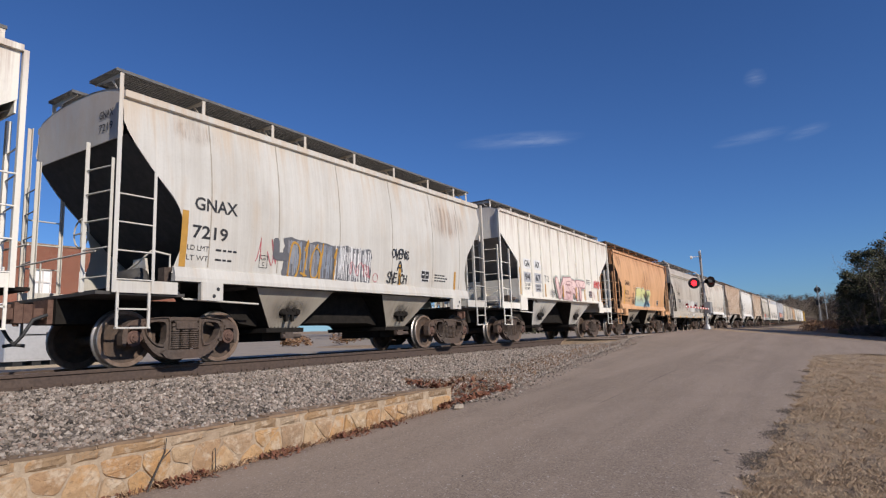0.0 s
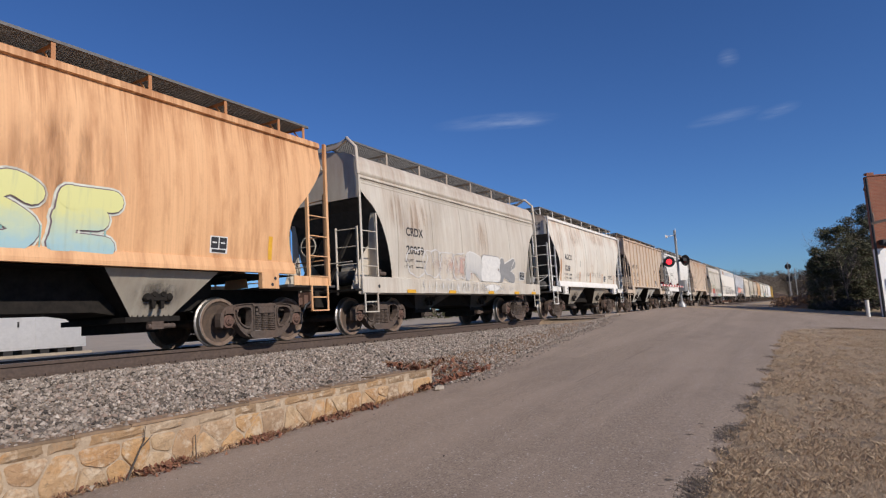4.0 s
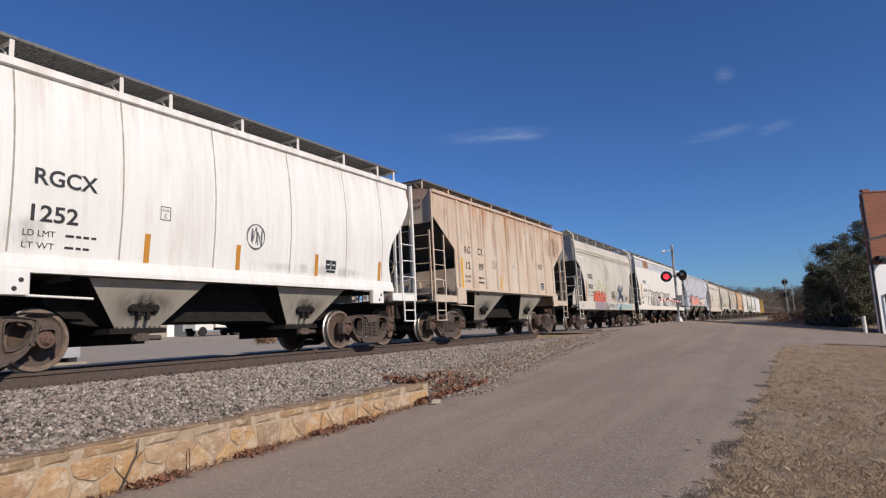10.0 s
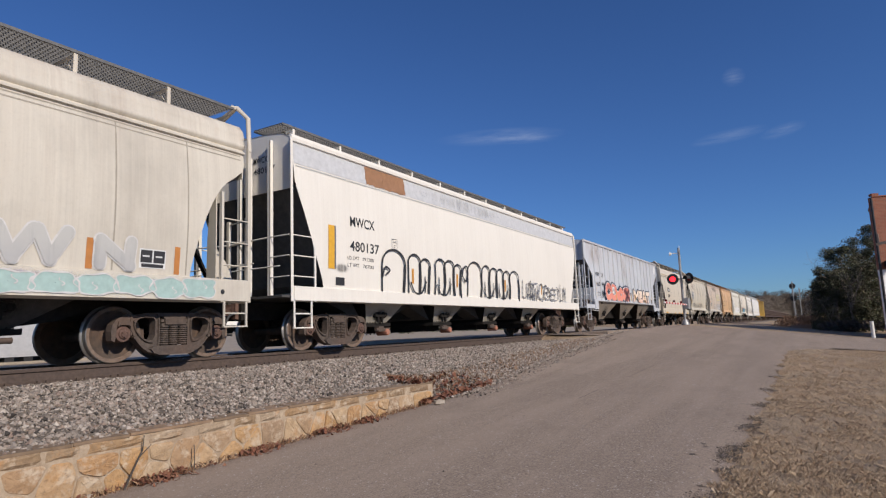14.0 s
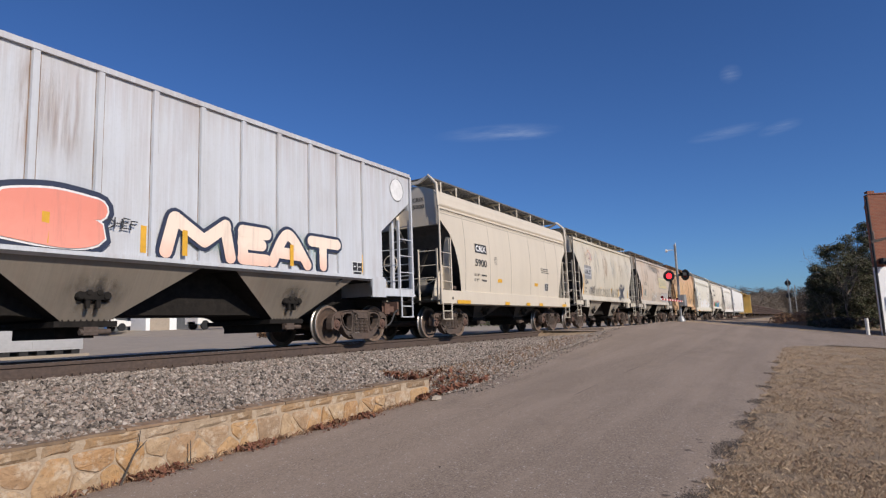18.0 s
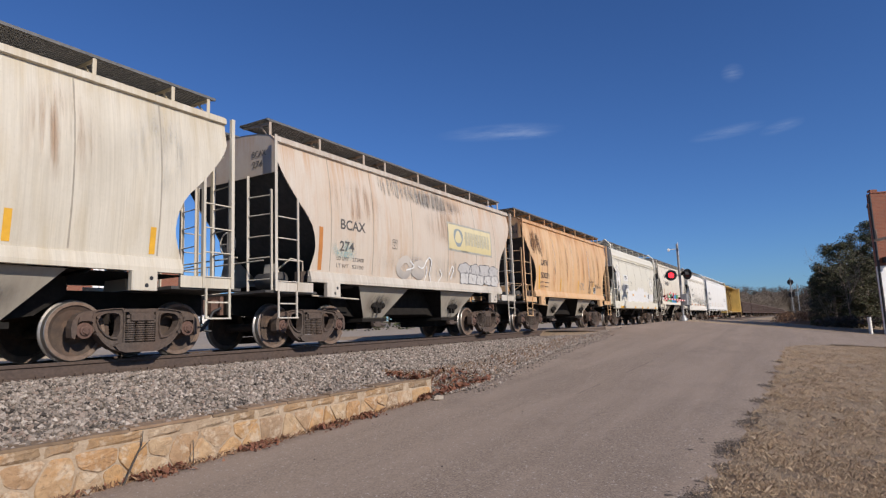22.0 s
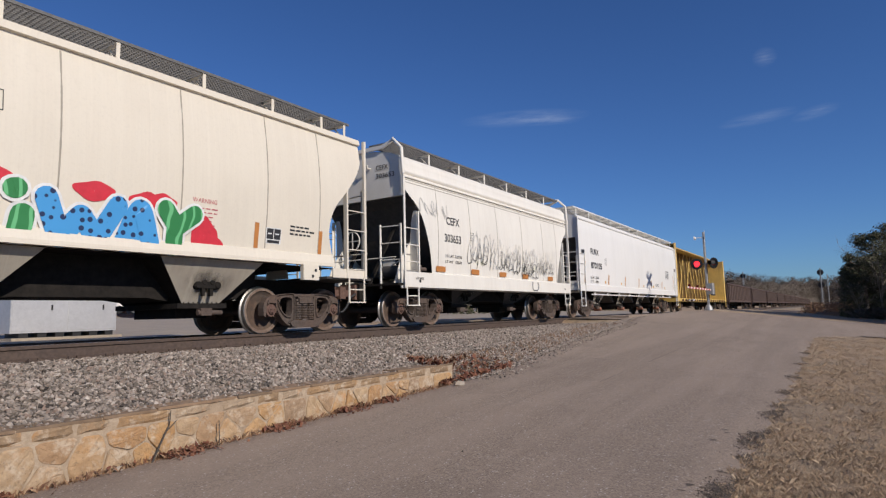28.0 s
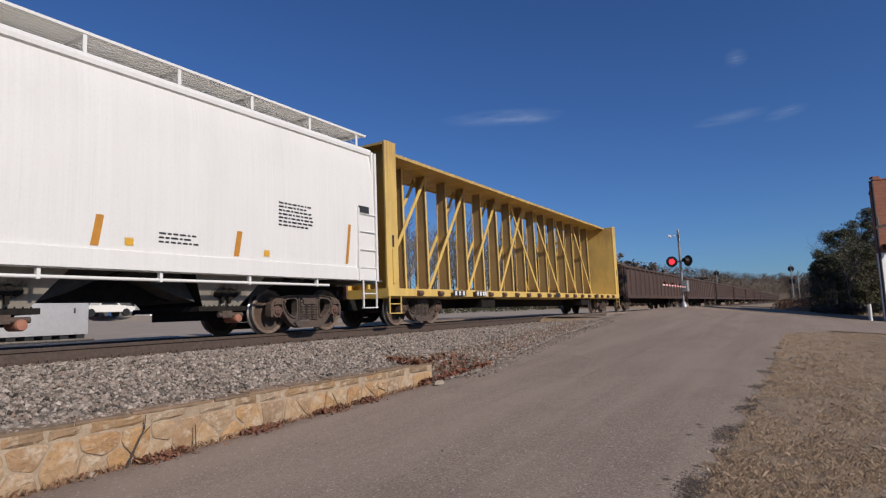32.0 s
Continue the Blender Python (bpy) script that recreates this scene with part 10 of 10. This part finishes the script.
hand("k", "CHEF", -0.1, 0.42, 2.0, 2.14, BLACK, 0.02, 0.05, 0.1, 4)
wash("k", -1.5, -0.9, 2.4, 4.7, "st_rust2", 0.01, seed=2)
wash("k", -1.1, -0.35, 2.6, 4.7, "st_rust2", 0.012, seed=4)
wash("k", -7.6, -5.0, 3.2, 4.5, "st_rust2", 0.01)
ribbon("k", [(7.68 + 0.3 * math.cos(a * 0.3), 3.97 + 0.3 * math.sin(a * 0.3)) for a in range(22)], 0.02, DGREY, 0.012)
strip("k", 7.42, 7.94, 3.72, 4.22, M["st_white"], "emblem", 0.008, uv=True)
bq = Build()
bq.lathe([(0.0, 0.0), (0.29, 0.0)], (7.68, -1.512, 3.97), 24)
bq.f = [q[::-1] for q in bq.f]
part("emblem", bq, WHITE, TRAIN["k"][0], "round white emblem")
small_print("k", 7.47, 3.95, 0.42, 1, M["sprayg"])
label_pair("k", 5.8, 1.7)
# sand car
strip("l", -3.42, -2.58, 2.68, 2.98, BLACK, "number_panel", 0.005)
letters("l", "CRIX", -3.36, 2.93, -2.64, 2.73, WHITE, 0.03, 0.009)
letters("l", "5900", -3.44, 2.48, -2.6, 2.23, None, 0.03)
letters("l", "LD LMT", -3.5, 2.0, -3.1, 1.92)
letters("l", "LT WT", -3.5, 1.83, -3.15, 1.75)
small_print("l", -2.98, 1.93, 0.4, 2, None, 0.06, 0.17)
plate_box("l", -2.0, 2.4, 0.2)
for x in (-1.75, 1.6):
    strip("l", x, x + 0.35, 1.78, 1.9, M["yellowtape"], "reflector", ragged=0.008)
for x, w in ((-4.75, 0.85), (-1.3, 0.35), (0.6, 0.35), (1.9, 0.35), (4.6, 0.5)):
    strip("l", x, x + w, 1.0, 1.11, M["yellowtape"], "reflector", 0.085)
small_print("l", -2.5, 1.17, 0.9, 1, None, 0.09)
small_print("l", -0.3, 1.2, 1.0, 2, M["sprayg"], 0.03)
small_print("l", -5.1, 1.2, 0.7, 1)
label_pair("l", 2.7, 1.72, 0.38)
small_print("l", 2.3, 2.5, 0.9, 3)
end_letters("l", ("CRIX", "5900"), -5.545, -0.55, 4.12, 0.13)
# streaked grey car
strip("m", -4.33, -3.19, 2.42, 3.1, inkmat("panelgrey", (0.28, 0.285, 0.29)), "number_panel", 0.005)
strip("m", -4.28, -3.23, 2.6, 2.95, inkmat("panelpale", (0.50, 0.50, 0.50)), "number_panel", 0.007)
letters("m", "ARUX", -4.22, 2.9, -3.28, 2.64, None, 0.03, 0.010)
letters("m", "524", -4.29, 2.38, -3.72, 2.16, DGREY, 0.03)
letters("m", "LD LMT", -4.3, 2.0, -3.9, 1.92)
letters("m", "LT WT", -4.3, 1.83, -3.95, 1.75)
reflectors("m", [-1.5, 0.5, 2.1, 4.2], 1.66, 2.1, M["yellowtape"], big=[-4.45])
scribble("m", -3.5, -2.7, 1.66, 2.1, 4, 0.025, DGREY, 71)
piece("m", [("F", -2.75, -2.35, 1.64, 2.1), ("u", -2.3, -1.95, 1.64, 2.0), ("L", -1.9, -1.6, 1.64, 2.04), ("K", -1.62, -1.2, 1.64, 2.02), ("V", -1.08, -0.7, 1.64, 2.04), ("O", -0.66, -0.35, 1.64, 1.98), ("H", -0.32, 0.12, 1.64, 2.04), ("n", 0.5, 0.9, 1.64, 2.1), ("D", 0.95, 1.35, 1.64, 2.0), ("M", 1.4, 1.95, 1.64, 2.08)], 0.10,
      [(0.022, inkmat("spraydim", (0.24, 0.22, 0.20)), "spray_outline"), (0.0, M["greystain"], "spray_letter")], 0.010, 0.05, 72, 0.05, 1.62)
bubble_row("m", -3.5, -2.85, 1.68, 2.0, 3, None, DGREY, 73, 0.02)
drips("m", -4.3, 4.6, 2.9, 4.28, 90, (M["st_grey"], M["st_pale"]), 74, 0.007, 0.05, "stain")
plate_box("m", -1.0, 2.36, 0.2)
for k in range(6):
    wash("m", -4.4 + k * 1.6, -3.0 + k * 1.6, 2.4, 4.25, "st_grey" if k % 2 else "st_rust2", 0.0055, seed=k)
wash("m", -3.9, -2.6, 3.2, 4.1, "st_pink", 0.006)
end_letters("m", ("ARUX", "524"), -5.674, -0.72, 4.02, 0.13)
# dusty pink car
reporting("n", "BCAX", "274", -3.79, 2.87, -2.88, -3.3, 2.36, "232900", "53100", mat=inkmat("fadedink", (0.11, 0.10, 0.09)))
wash("n", -4.2, -3.0, 1.85, 2.5, "st_teal")
fade("panelyellow", (0.57, 0.48, 0.25), (0.61, 0.53, 0.32), 2.6, 3.4, 2.0)
strip("n", 1.08, 4.02, 2.58, 3.46, inkmat("panelborder", (0.40, 0.39, 0.34)), "faded_panel", 0.006, ragged=0.004)
strip("n", 1.14, 3.96, 2.64, 3.40, M["panelyellow"], "faded_panel", 0.009, ragged=0.004)
ribbon("n", [(1.72 + 0.24 * math.cos(a * 0.3), 3.03 + 0.24 * math.sin(a * 0.3)) for a in range(22)], 0.13, inkmat("fadedblue", (0.27, 0.31, 0.32)), 0.012)
for k in range(9):
    strip("n", 2.16 + k * 0.19, 2.30 + k * 0.19, 2.82 + 0.02 * (k % 2), 3.26, inkmat("fadedgrey", (0.50, 0.46, 0.33)), "faded_mark", 0.012, ragged=0.006, seed=k)
wash("n", 2.1, 3.8, 2.8, 3.3, "st_grey", 0.009)
fade("smoke", (0.33, 0.30, 0.27), (0.50, 0.45, 0.39), 1.6, 2.2)
piece("n", [("C", -1.58, -0.85, 1.62, 2.22), ("S", -0.85, -0.2, 1.62, 2.16)], 0.2, [(0.0, M["smoke"], "spray_letter")], 0.009, 0.1, 75, 0.05, 1.6)
b = Build()
for pts in (((-0.55, 1.98), (-0.3, 1.95), (-0.15, 2.15), (0.0, 2.26), (0.12, 2.15), (0.05, 1.85), (0.1, 1.62)), ((-0.95, 2.1), (-0.75, 1.95), (-1.1, 1.85)), ((-0.2, 1.62), (-0.1, 1.85), (-0.12, 2.0)), ((0.55, 1.62), (0.72, 1.8), (0.6, 1.95)), ((1.15, 1.85), (1.3, 2.1), (1.4, 2.0), (1.22, 1.72))):
    brush(b, "n", list(pts), 0.04, 0.024)
part("spray_line", b, WHITE, TRAIN["n"][0])
bubble_row("n", 1.8, 4.45, 1.86, 2.28, 4, inkmat("palefill", (0.50, 0.48, 0.46)), DGREY, 76, 0.028, off=0.010)
bubble_row("n", 1.85, 4.5, 1.6, 1.95, 5, inkmat("sprayfrost", (0.58, 0.56, 0.53)), DGREY, 78, 0.03, off=0.020)
drips("n", -2.2, 1.0, 3.75, 4.26, 60, (inkmat("sprayash2", (0.34, 0.31, 0.265)),), 79, 0.009, 0.035, "stain")
strip("n", -2.0, 0.5, 3.85, 4.26, M["st_grey"], "stain", 0.008, uv=True, ragged=0.03)
wash("n", -3.0, 4.4, 1.6, 2.4, "st_grey")
wash("n", -1.6, 2.6, 3.6, 4.26, "st_dark", 0.007)
wash("n", -4.4, -2.0, 2.7, 4.0, "st_rust2", 0.006)
wash("n", -0.5, 2.6, 2.6, 3.9, "st_rust2", 0.006, seed=8)
strip("n", -4.5, -4.38, 1.65, 2.6, inkmat("brick_orange", (0.50, 0.20, 0.05)))
plate_box("n", -1.75, 2.36, 0.2)
end_letters("n", ("BCAX", "274"), -5.674, -0.72, 4.02, 0.13, inkmat("fadedink", (0.11, 0.10, 0.09)))
# peeling orange car
reporting("o", "LAFX", "50031", -4.08, 2.88, -3.31, -3.19, 2.36, mat=BLACK)
end_letters("o", ("LAFX", "50031"), -5.674, -0.72, 4.02, 0.13)
scribble("o", -5.0, -3.9, 2.95, 3.95, 5, 0.026, inkmat("brownline", (0.14, 0.07, 0.03)), 81)
hand("o", "IOYL", 0.7, 1.5, 1.85, 2.12, inkmat("sprayfaded", (0.30, 0.27, 0.24)), 0.025, 0.014, 0.25, 82)
hand("o", "STTT", 2.12, 2.85, 1.95, 2.25, BLACK, 0.03, 0.014, 0.25, 83)
hand("o", "SU", 2.1, 2.55, 1.7, 1.95, BLACK, 0.03, 0.014, 0.1, 85)
ribbon("o", [(2.55 + 0.09 * math.cos(q * 0.3), 2.42 + 0.07 * math.sin(q * 0.3)) for q in range(22)], 0.02, BLACK)
hand("o", "geun", 3.12, 3.85, 1.98, 2.16, BLACK, 0.024, 0.014, 0.2, 84)
scribble("o", 3.85, 4.25, 1.94, 2.12, 2, 0.018, BLACK, 86, loops=4)
hand("o", "UCA", -4.95, -4.1, 3.3, 3.95, inkmat("brownline", (0.14, 0.07, 0.03)), 0.028, 0.016, -0.1, 87)
drips("o", -4.0, 4.4, 1.8, 4.26, 70, (M["st_pale"], M["st_rust2"]), 88, 0.010, 0.07, "stain")
reflectors("o", [-1.75, 0.6, 2.9], 1.67, 2.2, M["yellowtape"], big=[-4.25])
for k in range(10):
    wash("o", -3.6 + k * 0.8, -3.1 + k * 0.8, 1.7, 4.25, ("st_rust2", "st_pale", "st_rust2")[k % 3], 0.005 + 0.0004 * k, seed=k)
wash("o", -5.2, -4.0, 3.3, 4.25, "st_rust2", 0.006)
label_pair("o", 3.0, 1.78)
plate_box("o", -2.6, 2.36, 0.2)
# ivory car with paint-outs
for x0, x1, z0, z1 in ((-3.42, -2.45, 2.62, 2.96), (-3.42, -2.4, 2.1, 2.42)):
    strip("p", x0, x1, z0, z1, WHITE, "number_panel", 0.006)
letters("p", "CEFX", -3.22, 2.91, -2.58, 2.7, None, 0.02, 0.010)
letters("p", "303578", -3.36, 2.37, -2.48, 2.16, None, 0.02, 0.010)
letters("p", "LD LMT 232900", -3.45, 1.95, -2.6, 1.87)
letters("p", "LT WT   53100", -3.45, 1.79, -2.6, 1.71)
plate_box("p", -1.85, 2.4, 0.2)
wash("p", -5.3, -3.9, 1.6, 3.8, "st_white", 0.006)
wash("p", -5.2, -4.0, 1.7, 3.5, "st_white", 0.007, seed=2)
strip("p", -2.6, 3.0, 1.42, 2.08, WHITE, "overpaint", 0.007, ragged=0.05, seed=4)
strip("p", -0.2, 1.6, 1.6, 2.3, WHITE, "overpaint", 0.0085, ragged=0.06, seed=5)
strip("p", 3.2, 4.4, 1.5, 2.0, WHITE, "overpaint", 0.007, ragged=0.04, seed=6)
wash("p", 3.3, 4.4, 2.0, 3.3, "st_white", 0.006)
for x, w in ((-4.6, 0.85), (-1.3, 0.35), (0.6, 0.35), (2.2, 0.35), (4.5, 0.5)):
    strip("p", x, x + w, 1.0, 1.11, M["yellowtape"], "reflector", 0.085)
for x in (-1.5, 1.7):
    strip("p", x, x + 0.35, 1.75, 1.88, M["yellowtape"], "reflector", 0.012)
small_print("p", -2.4, 1.17, 0.9, 1, None, 0.09)
label_pair("p", 2.75, 1.75)
end_letters("p", ("CEFX", "303578"), -5.545, -0.55, 4.12, 0.13)
# ivory car with the large painting
letters("q", "CBFX", -3.67, 3.68, -2.6, 3.4, None, 0.03)
letters("q", "303851", -3.65, 3.13, -2.11, 2.84, None, 0.03)
letters("q", "LD LMT", -3.95, 2.1, -3.5, 2.01)
letters("q", "LT WT", -3.95, 1.92, -3.55, 1.83)
letters("q", "232900", -3.35, 2.12, -2.95, 2.03)
letters("q", "53100", -3.3, 1.94, -2.95, 1.85)
letters("q", "WARNING", 1.3, 2.38, 1.78, 2.3, inkmat("pinkline", (0.5, 0.12, 0.14)), 0.0)
small_print("q", 1.3, 2.2, 0.5, 5, inkmat("pinkline", (0.5, 0.12, 0.14)), 0.02, 0.07)
plate_box("q", -1.75, 3.1, 0.24)
M["bluedots"], _nt, _p = nodes("spray_blue_dots")
_vo = N(_nt, "ShaderNodeTexVoronoi", Scale=8.0, Randomness=0.45)
_dots = coords(_nt, (1, 0, 1))
_dots.node.inputs["Location"].default_value = (0, 0.0625, 0)
_nt.links.new(_dots, _vo.inputs["Vector"])
_nt.links.new(mix(_nt, ramp(_nt, _vo.outputs["Distance"], 0.30, 0.36), (0.015, 0.03, 0.09), (0.06, 0.30, 0.62)), _p.inputs["Base Color"])
M["greenwave"], _nt, _p = nodes("spray_green_waves")
_wv = N(_nt, "ShaderNodeTexWave", Scale=1.6, Distortion=6.0, Detail=1.0)
_nt.links.new(coords(_nt, (1, 0, 1)), _wv.inputs["Vector"])
_nt.links.new(mix(_nt, ramp(_nt, _wv.outputs["Fac"], 0.80, 0.9), (0.03, 0.20, 0.06), (0.14, 0.46, 0.20)), _p.inputs["Base Color"])
M["greenwave"].node_tree.nodes["Principled BSDF"].inputs["Roughness"].default_value = 0.5
CRIMSON = inkmat("crimson", (0.62, 0.03, 0.05))
for cx, cz, rx, rz in ((-3.05, 1.68, 0.34, 0.32), (-2.95, 2.0, 0.26, 0.2), (-1.7, 2.2, 0.42, 0.16), (-0.3, 2.22, 0.3, 0.14), (0.75, 2.2, 0.25, 0.14), (1.55, 1.75, 0.26, 0.3), (1.7, 1.6, 0.24, 0.2), (0.5, 2.12, 0.3, 0.2)):
    pts = [(cx + rx * (1 + 0.12 * math.sin(3 * a + cx)) * math.cos(a), cz + rz * (1 + 0.12 * math.sin(4 * a + cz)) * math.sin(a)) for a in [i * 0.2618 for i in range(25)]]
    bq = Build()
    bq.grid([on_side("q", [(cx + (x - cx) * r, cz + (z - cz) * r) for x, z in pts], 0.009 + 0.0005 * abs(cx)) for r in (1.0, 0.6, 0.02)], True)
    part("spray_cloud", bq, CRIMSON, TRAIN["q"][0])
for n_, (body, x0, x1, zt, zb, m) in enumerate((("H", -2.88, -1.68, 2.24, 1.36, "greenwave"), ("I", -1.62, -0.92, 1.92, 1.36, "greenwave"), ("W", -1.12, 0.16, 2.18, 1.36, "bluedots"), ("A", 0.0, 0.74, 2.2, 1.36, "bluedots"), ("Y", 0.6, 1.42, 2.24, 1.36, "greenwave"))):
    piece("q", [(body, x0, x1, zb, zt)], 0.30, [(0.09, WHITE, "spray_outline"), (0.0, M[m], "spray_letter")], 0.024 + 0.0012 * n_, 0.1, 90 + n_, 0.03, 1.36)
b = Build()
brush(b, "q", [(-1.34, 2.1), (-1.33, 2.1), (-1.31, 2.11)], 0.36, 0.0262)
part("spray_outline", b, WHITE, TRAIN["q"][0])
b = Build()
brush(b, "q", [(-1.34, 2.1), (-1.33, 2.1), (-1.31, 2.11)], 0.27, 0.0335)
part("spray_letter", b, M["greenwave"], TRAIN["q"][0])
strip("q", -2.9, 1.4, 1.44, 1.52, M["greenwave"], "spray_base", 0.03, ragged=0.01)
reflectors("q", [2.68, 4.35], 1.62, 2.1, inkmat("brick_orange", (0.50, 0.20, 0.05)), big=[-4.0])
label_pair("q", 2.92, 1.82)
small_print("q", 3.5, 2.1, 0.6, 3)
# off-white car with black scribbles
letters("r", "CEFX", -3.65, 3.02, -2.95, 2.79, None, 0.02)
letters("r", "303653", -3.77, 2.53, -2.9, 2.29, None, 0.02)
letters("r", "LD LMT 232500", -3.72, 1.95, -2.85, 1.87)
letters("r", "LT WT   53500", -3.72, 1.79, -2.85, 1.71)
plate_box("r", -2.35, 2.45, 0.2)
TAGFADE = fade("tagfade", (0.03, 0.03, 0.022), (0.52, 0.50, 0.46), 1.75, 2.55)
TAGGREY = fade("taggrey", (0.16, 0.16, 0.16), (0.60, 0.58, 0.53), 1.75, 2.5)
for k, (body, x0, x1, z0, z1, m, w_) in enumerate((("CONBX", -2.62, -0.95, 1.8, 2.55, TAGFADE, 0.024), ("VASX", -2.5, -0.9, 1.75, 2.3, TAGFADE, 0.022), ("KBUSKeB", -0.95, 1.0, 1.72, 2.45, TAGGREY, 0.022), ("SWCeB", -0.6, 1.02, 1.7, 2.25, TAGFADE, 0.024),
                                            ("NYSeI", 1.1, 2.4, 1.6, 2.4, TAGFADE, 0.026), ("MAOES", 1.15, 2.5, 1.52, 1.95, TAGFADE, 0.026), ("KUVYU", 2.6, 3.95, 1.8, 2.45, TAGGREY, 0.022), ("AHUF1U", 2.5, 3.8, 1.68, 2.1, TAGFADE, 0.024))):
    hand("r", body.replace("X", "Y"), x0, x1, z0, z1, m, w_, 0.012 + 0.005 * k, 0.16, 91 + k, 0.12)
b = Build()
brush(b, "r", [(1.95, 1.34), (1.97, 1.08), (2.3, 1.06), (2.45, 1.2), (2.35, 1.34)], 0.03, 0.08)
part("spray_tag", b, BLACK, TRAIN["r"][0])
wash("r", 2.05, 2.45, 1.68, 1.95, "st_lime", 0.011, seed=4)
scribble("r", -5.0, -3.6, 2.9, 3.4, 4, 0.02, inkmat("paleline2", (0.45, 0.44, 0.42)), 94)
wash("r", -2.2, -1.4, 1.72, 1.9, "st_lime", 0.013)
for x in (-4.2, -2.3, -0.5, 1.2, 3.4):
    strip("r", x, x + 0.46, 1.45, 1.6, inkmat("brick_orange", (0.50, 0.20, 0.05)), "reflector", 0.03)
small_print("r", -2.68, 1.2, 1.1, 1, None, 0.1, seed=7)
small_print("r", -0.4, 1.25, 1.6, 2, M["sprayg"], 0.03)
letters("r", "LIFT HERE", -5.2, 1.26, -4.85, 1.2, off=0.085)
end_letters("r", ("CEFX", "303653"), -5.545, -0.55, 4.12, 0.13)
# long clean white car
letters("s", "FURX", -7.84, 3.05, -6.74, 2.78, None, 0.03)
letters("s", "870105", -7.87, 2.44, -6.37, 2.15, None, 0.03)
letters("s", "LD LMT", -7.94, 1.8, -7.45, 1.7)
letters("s", "220100", -7.3, 1.8, -6.85, 1.7)
letters("s", "LT WT", -7.95, 1.62, -7.5, 1.52)
letters("s", "65900", -7.3, 1.62, -6.9, 1.52)
plate_box("s", -5.9, 2.4, 0.26)
for x in (-5.4, -2.7, -0.1, 2.6, 5.2):
    strip("s", x - 0.06, x + 0.06, 1.48, 1.95, M["orange"], "reflector", 0.008, lean=0.07)
for x in (-8.66, 8.35):
    strip("s", x - 0.045, x + 0.045, 1.5, 2.42, M["orange"], "reflector", 0.008, lean=0.1)
for x in (-5.9, -3.4, 0.9, 3.1, 5.9):
    strip("s", x - 0.07, x + 0.07, 1.52, 1.64, M["yellowtape"], "reflector", 0.008, ragged=0.012)
small_print("s", 6.2, 2.62, 1.0, 7, None, 0.035, 0.075)
small_print("s", 3.6, 1.75, 0.7, 3, None, 0.03, 0.07)
for x in (-9.05, 8.72):
    strip("s", x, x + 0.40, 2.76, 2.92, BLACK, "hand_hold", 0.02)
end_letters("s", ("FURX", "870105"), -9.356, -0.3, 4.1, 0.15)
# marks on the centrebeam's deck edge
deck_mark = Build()
for x0, x1 in ((-8.0, -7.2), (-6.6, -5.8), (0.6, 1.1), (6.3, 6.7)):
    deck_mark.add([(x0, -1.556, 0.79), (x1, -1.556, 0.79), (x1, -1.556, 0.96), (x0, -1.556, 0.96)], [(0, 1, 2, 3)])
part("number_panel", deck_mark, BLACK, TRAIN["t"][0])
deck_mark = Build()
for x0 in (-7.9, -7.66, -7.42, -6.5, -6.3, -6.1, -5.95):
    deck_mark.add([(x0, -1.562, 0.81), (x0 + 0.12, -1.562, 0.81), (x0 + 0.12, -1.562, 0.94), (x0, -1.562, 0.94)], [(0, 1, 2, 3)])
part("lettering", deck_mark, WHITE, TRAIN["t"][0])
# pressed beads below the eave of the deep-silled cars
for key in ("l", "p", "r", "i", "d"):
    for z in (3.70, 3.775):
        strip(key, -5.45, 5.45, z, z + 0.022, M["seam"], "eave_bead", 0.004)

def motions():
    """The train rolls past at one speed; the wheelsets turn with it."""
    for car in CARS:
        x0 = car.location.x
        walk(car, [(t, pose(x0 - SPEED * t, TRACK_Y, RAIL_Z)) for t in (0, 8, 16, 24, 32)])
    turn = math.degrees(SPEED / 0.457)
    first = {}
    for w, wx in WHEELSETS:
        key = wx > 0
        if key not in first:
            walk(w, [(k / 15, pose(wx, 0, 0.457, 0, -turn * k / 15)) for k in range(0, 481)])
            first[key] = w.animation_data
        else:
            w.rotation_mode = "QUATERNION"
            keys = w.animation_data_create()
            keys.action = first[key].action
            keys.action_slot = first[key].action_slot


motions()
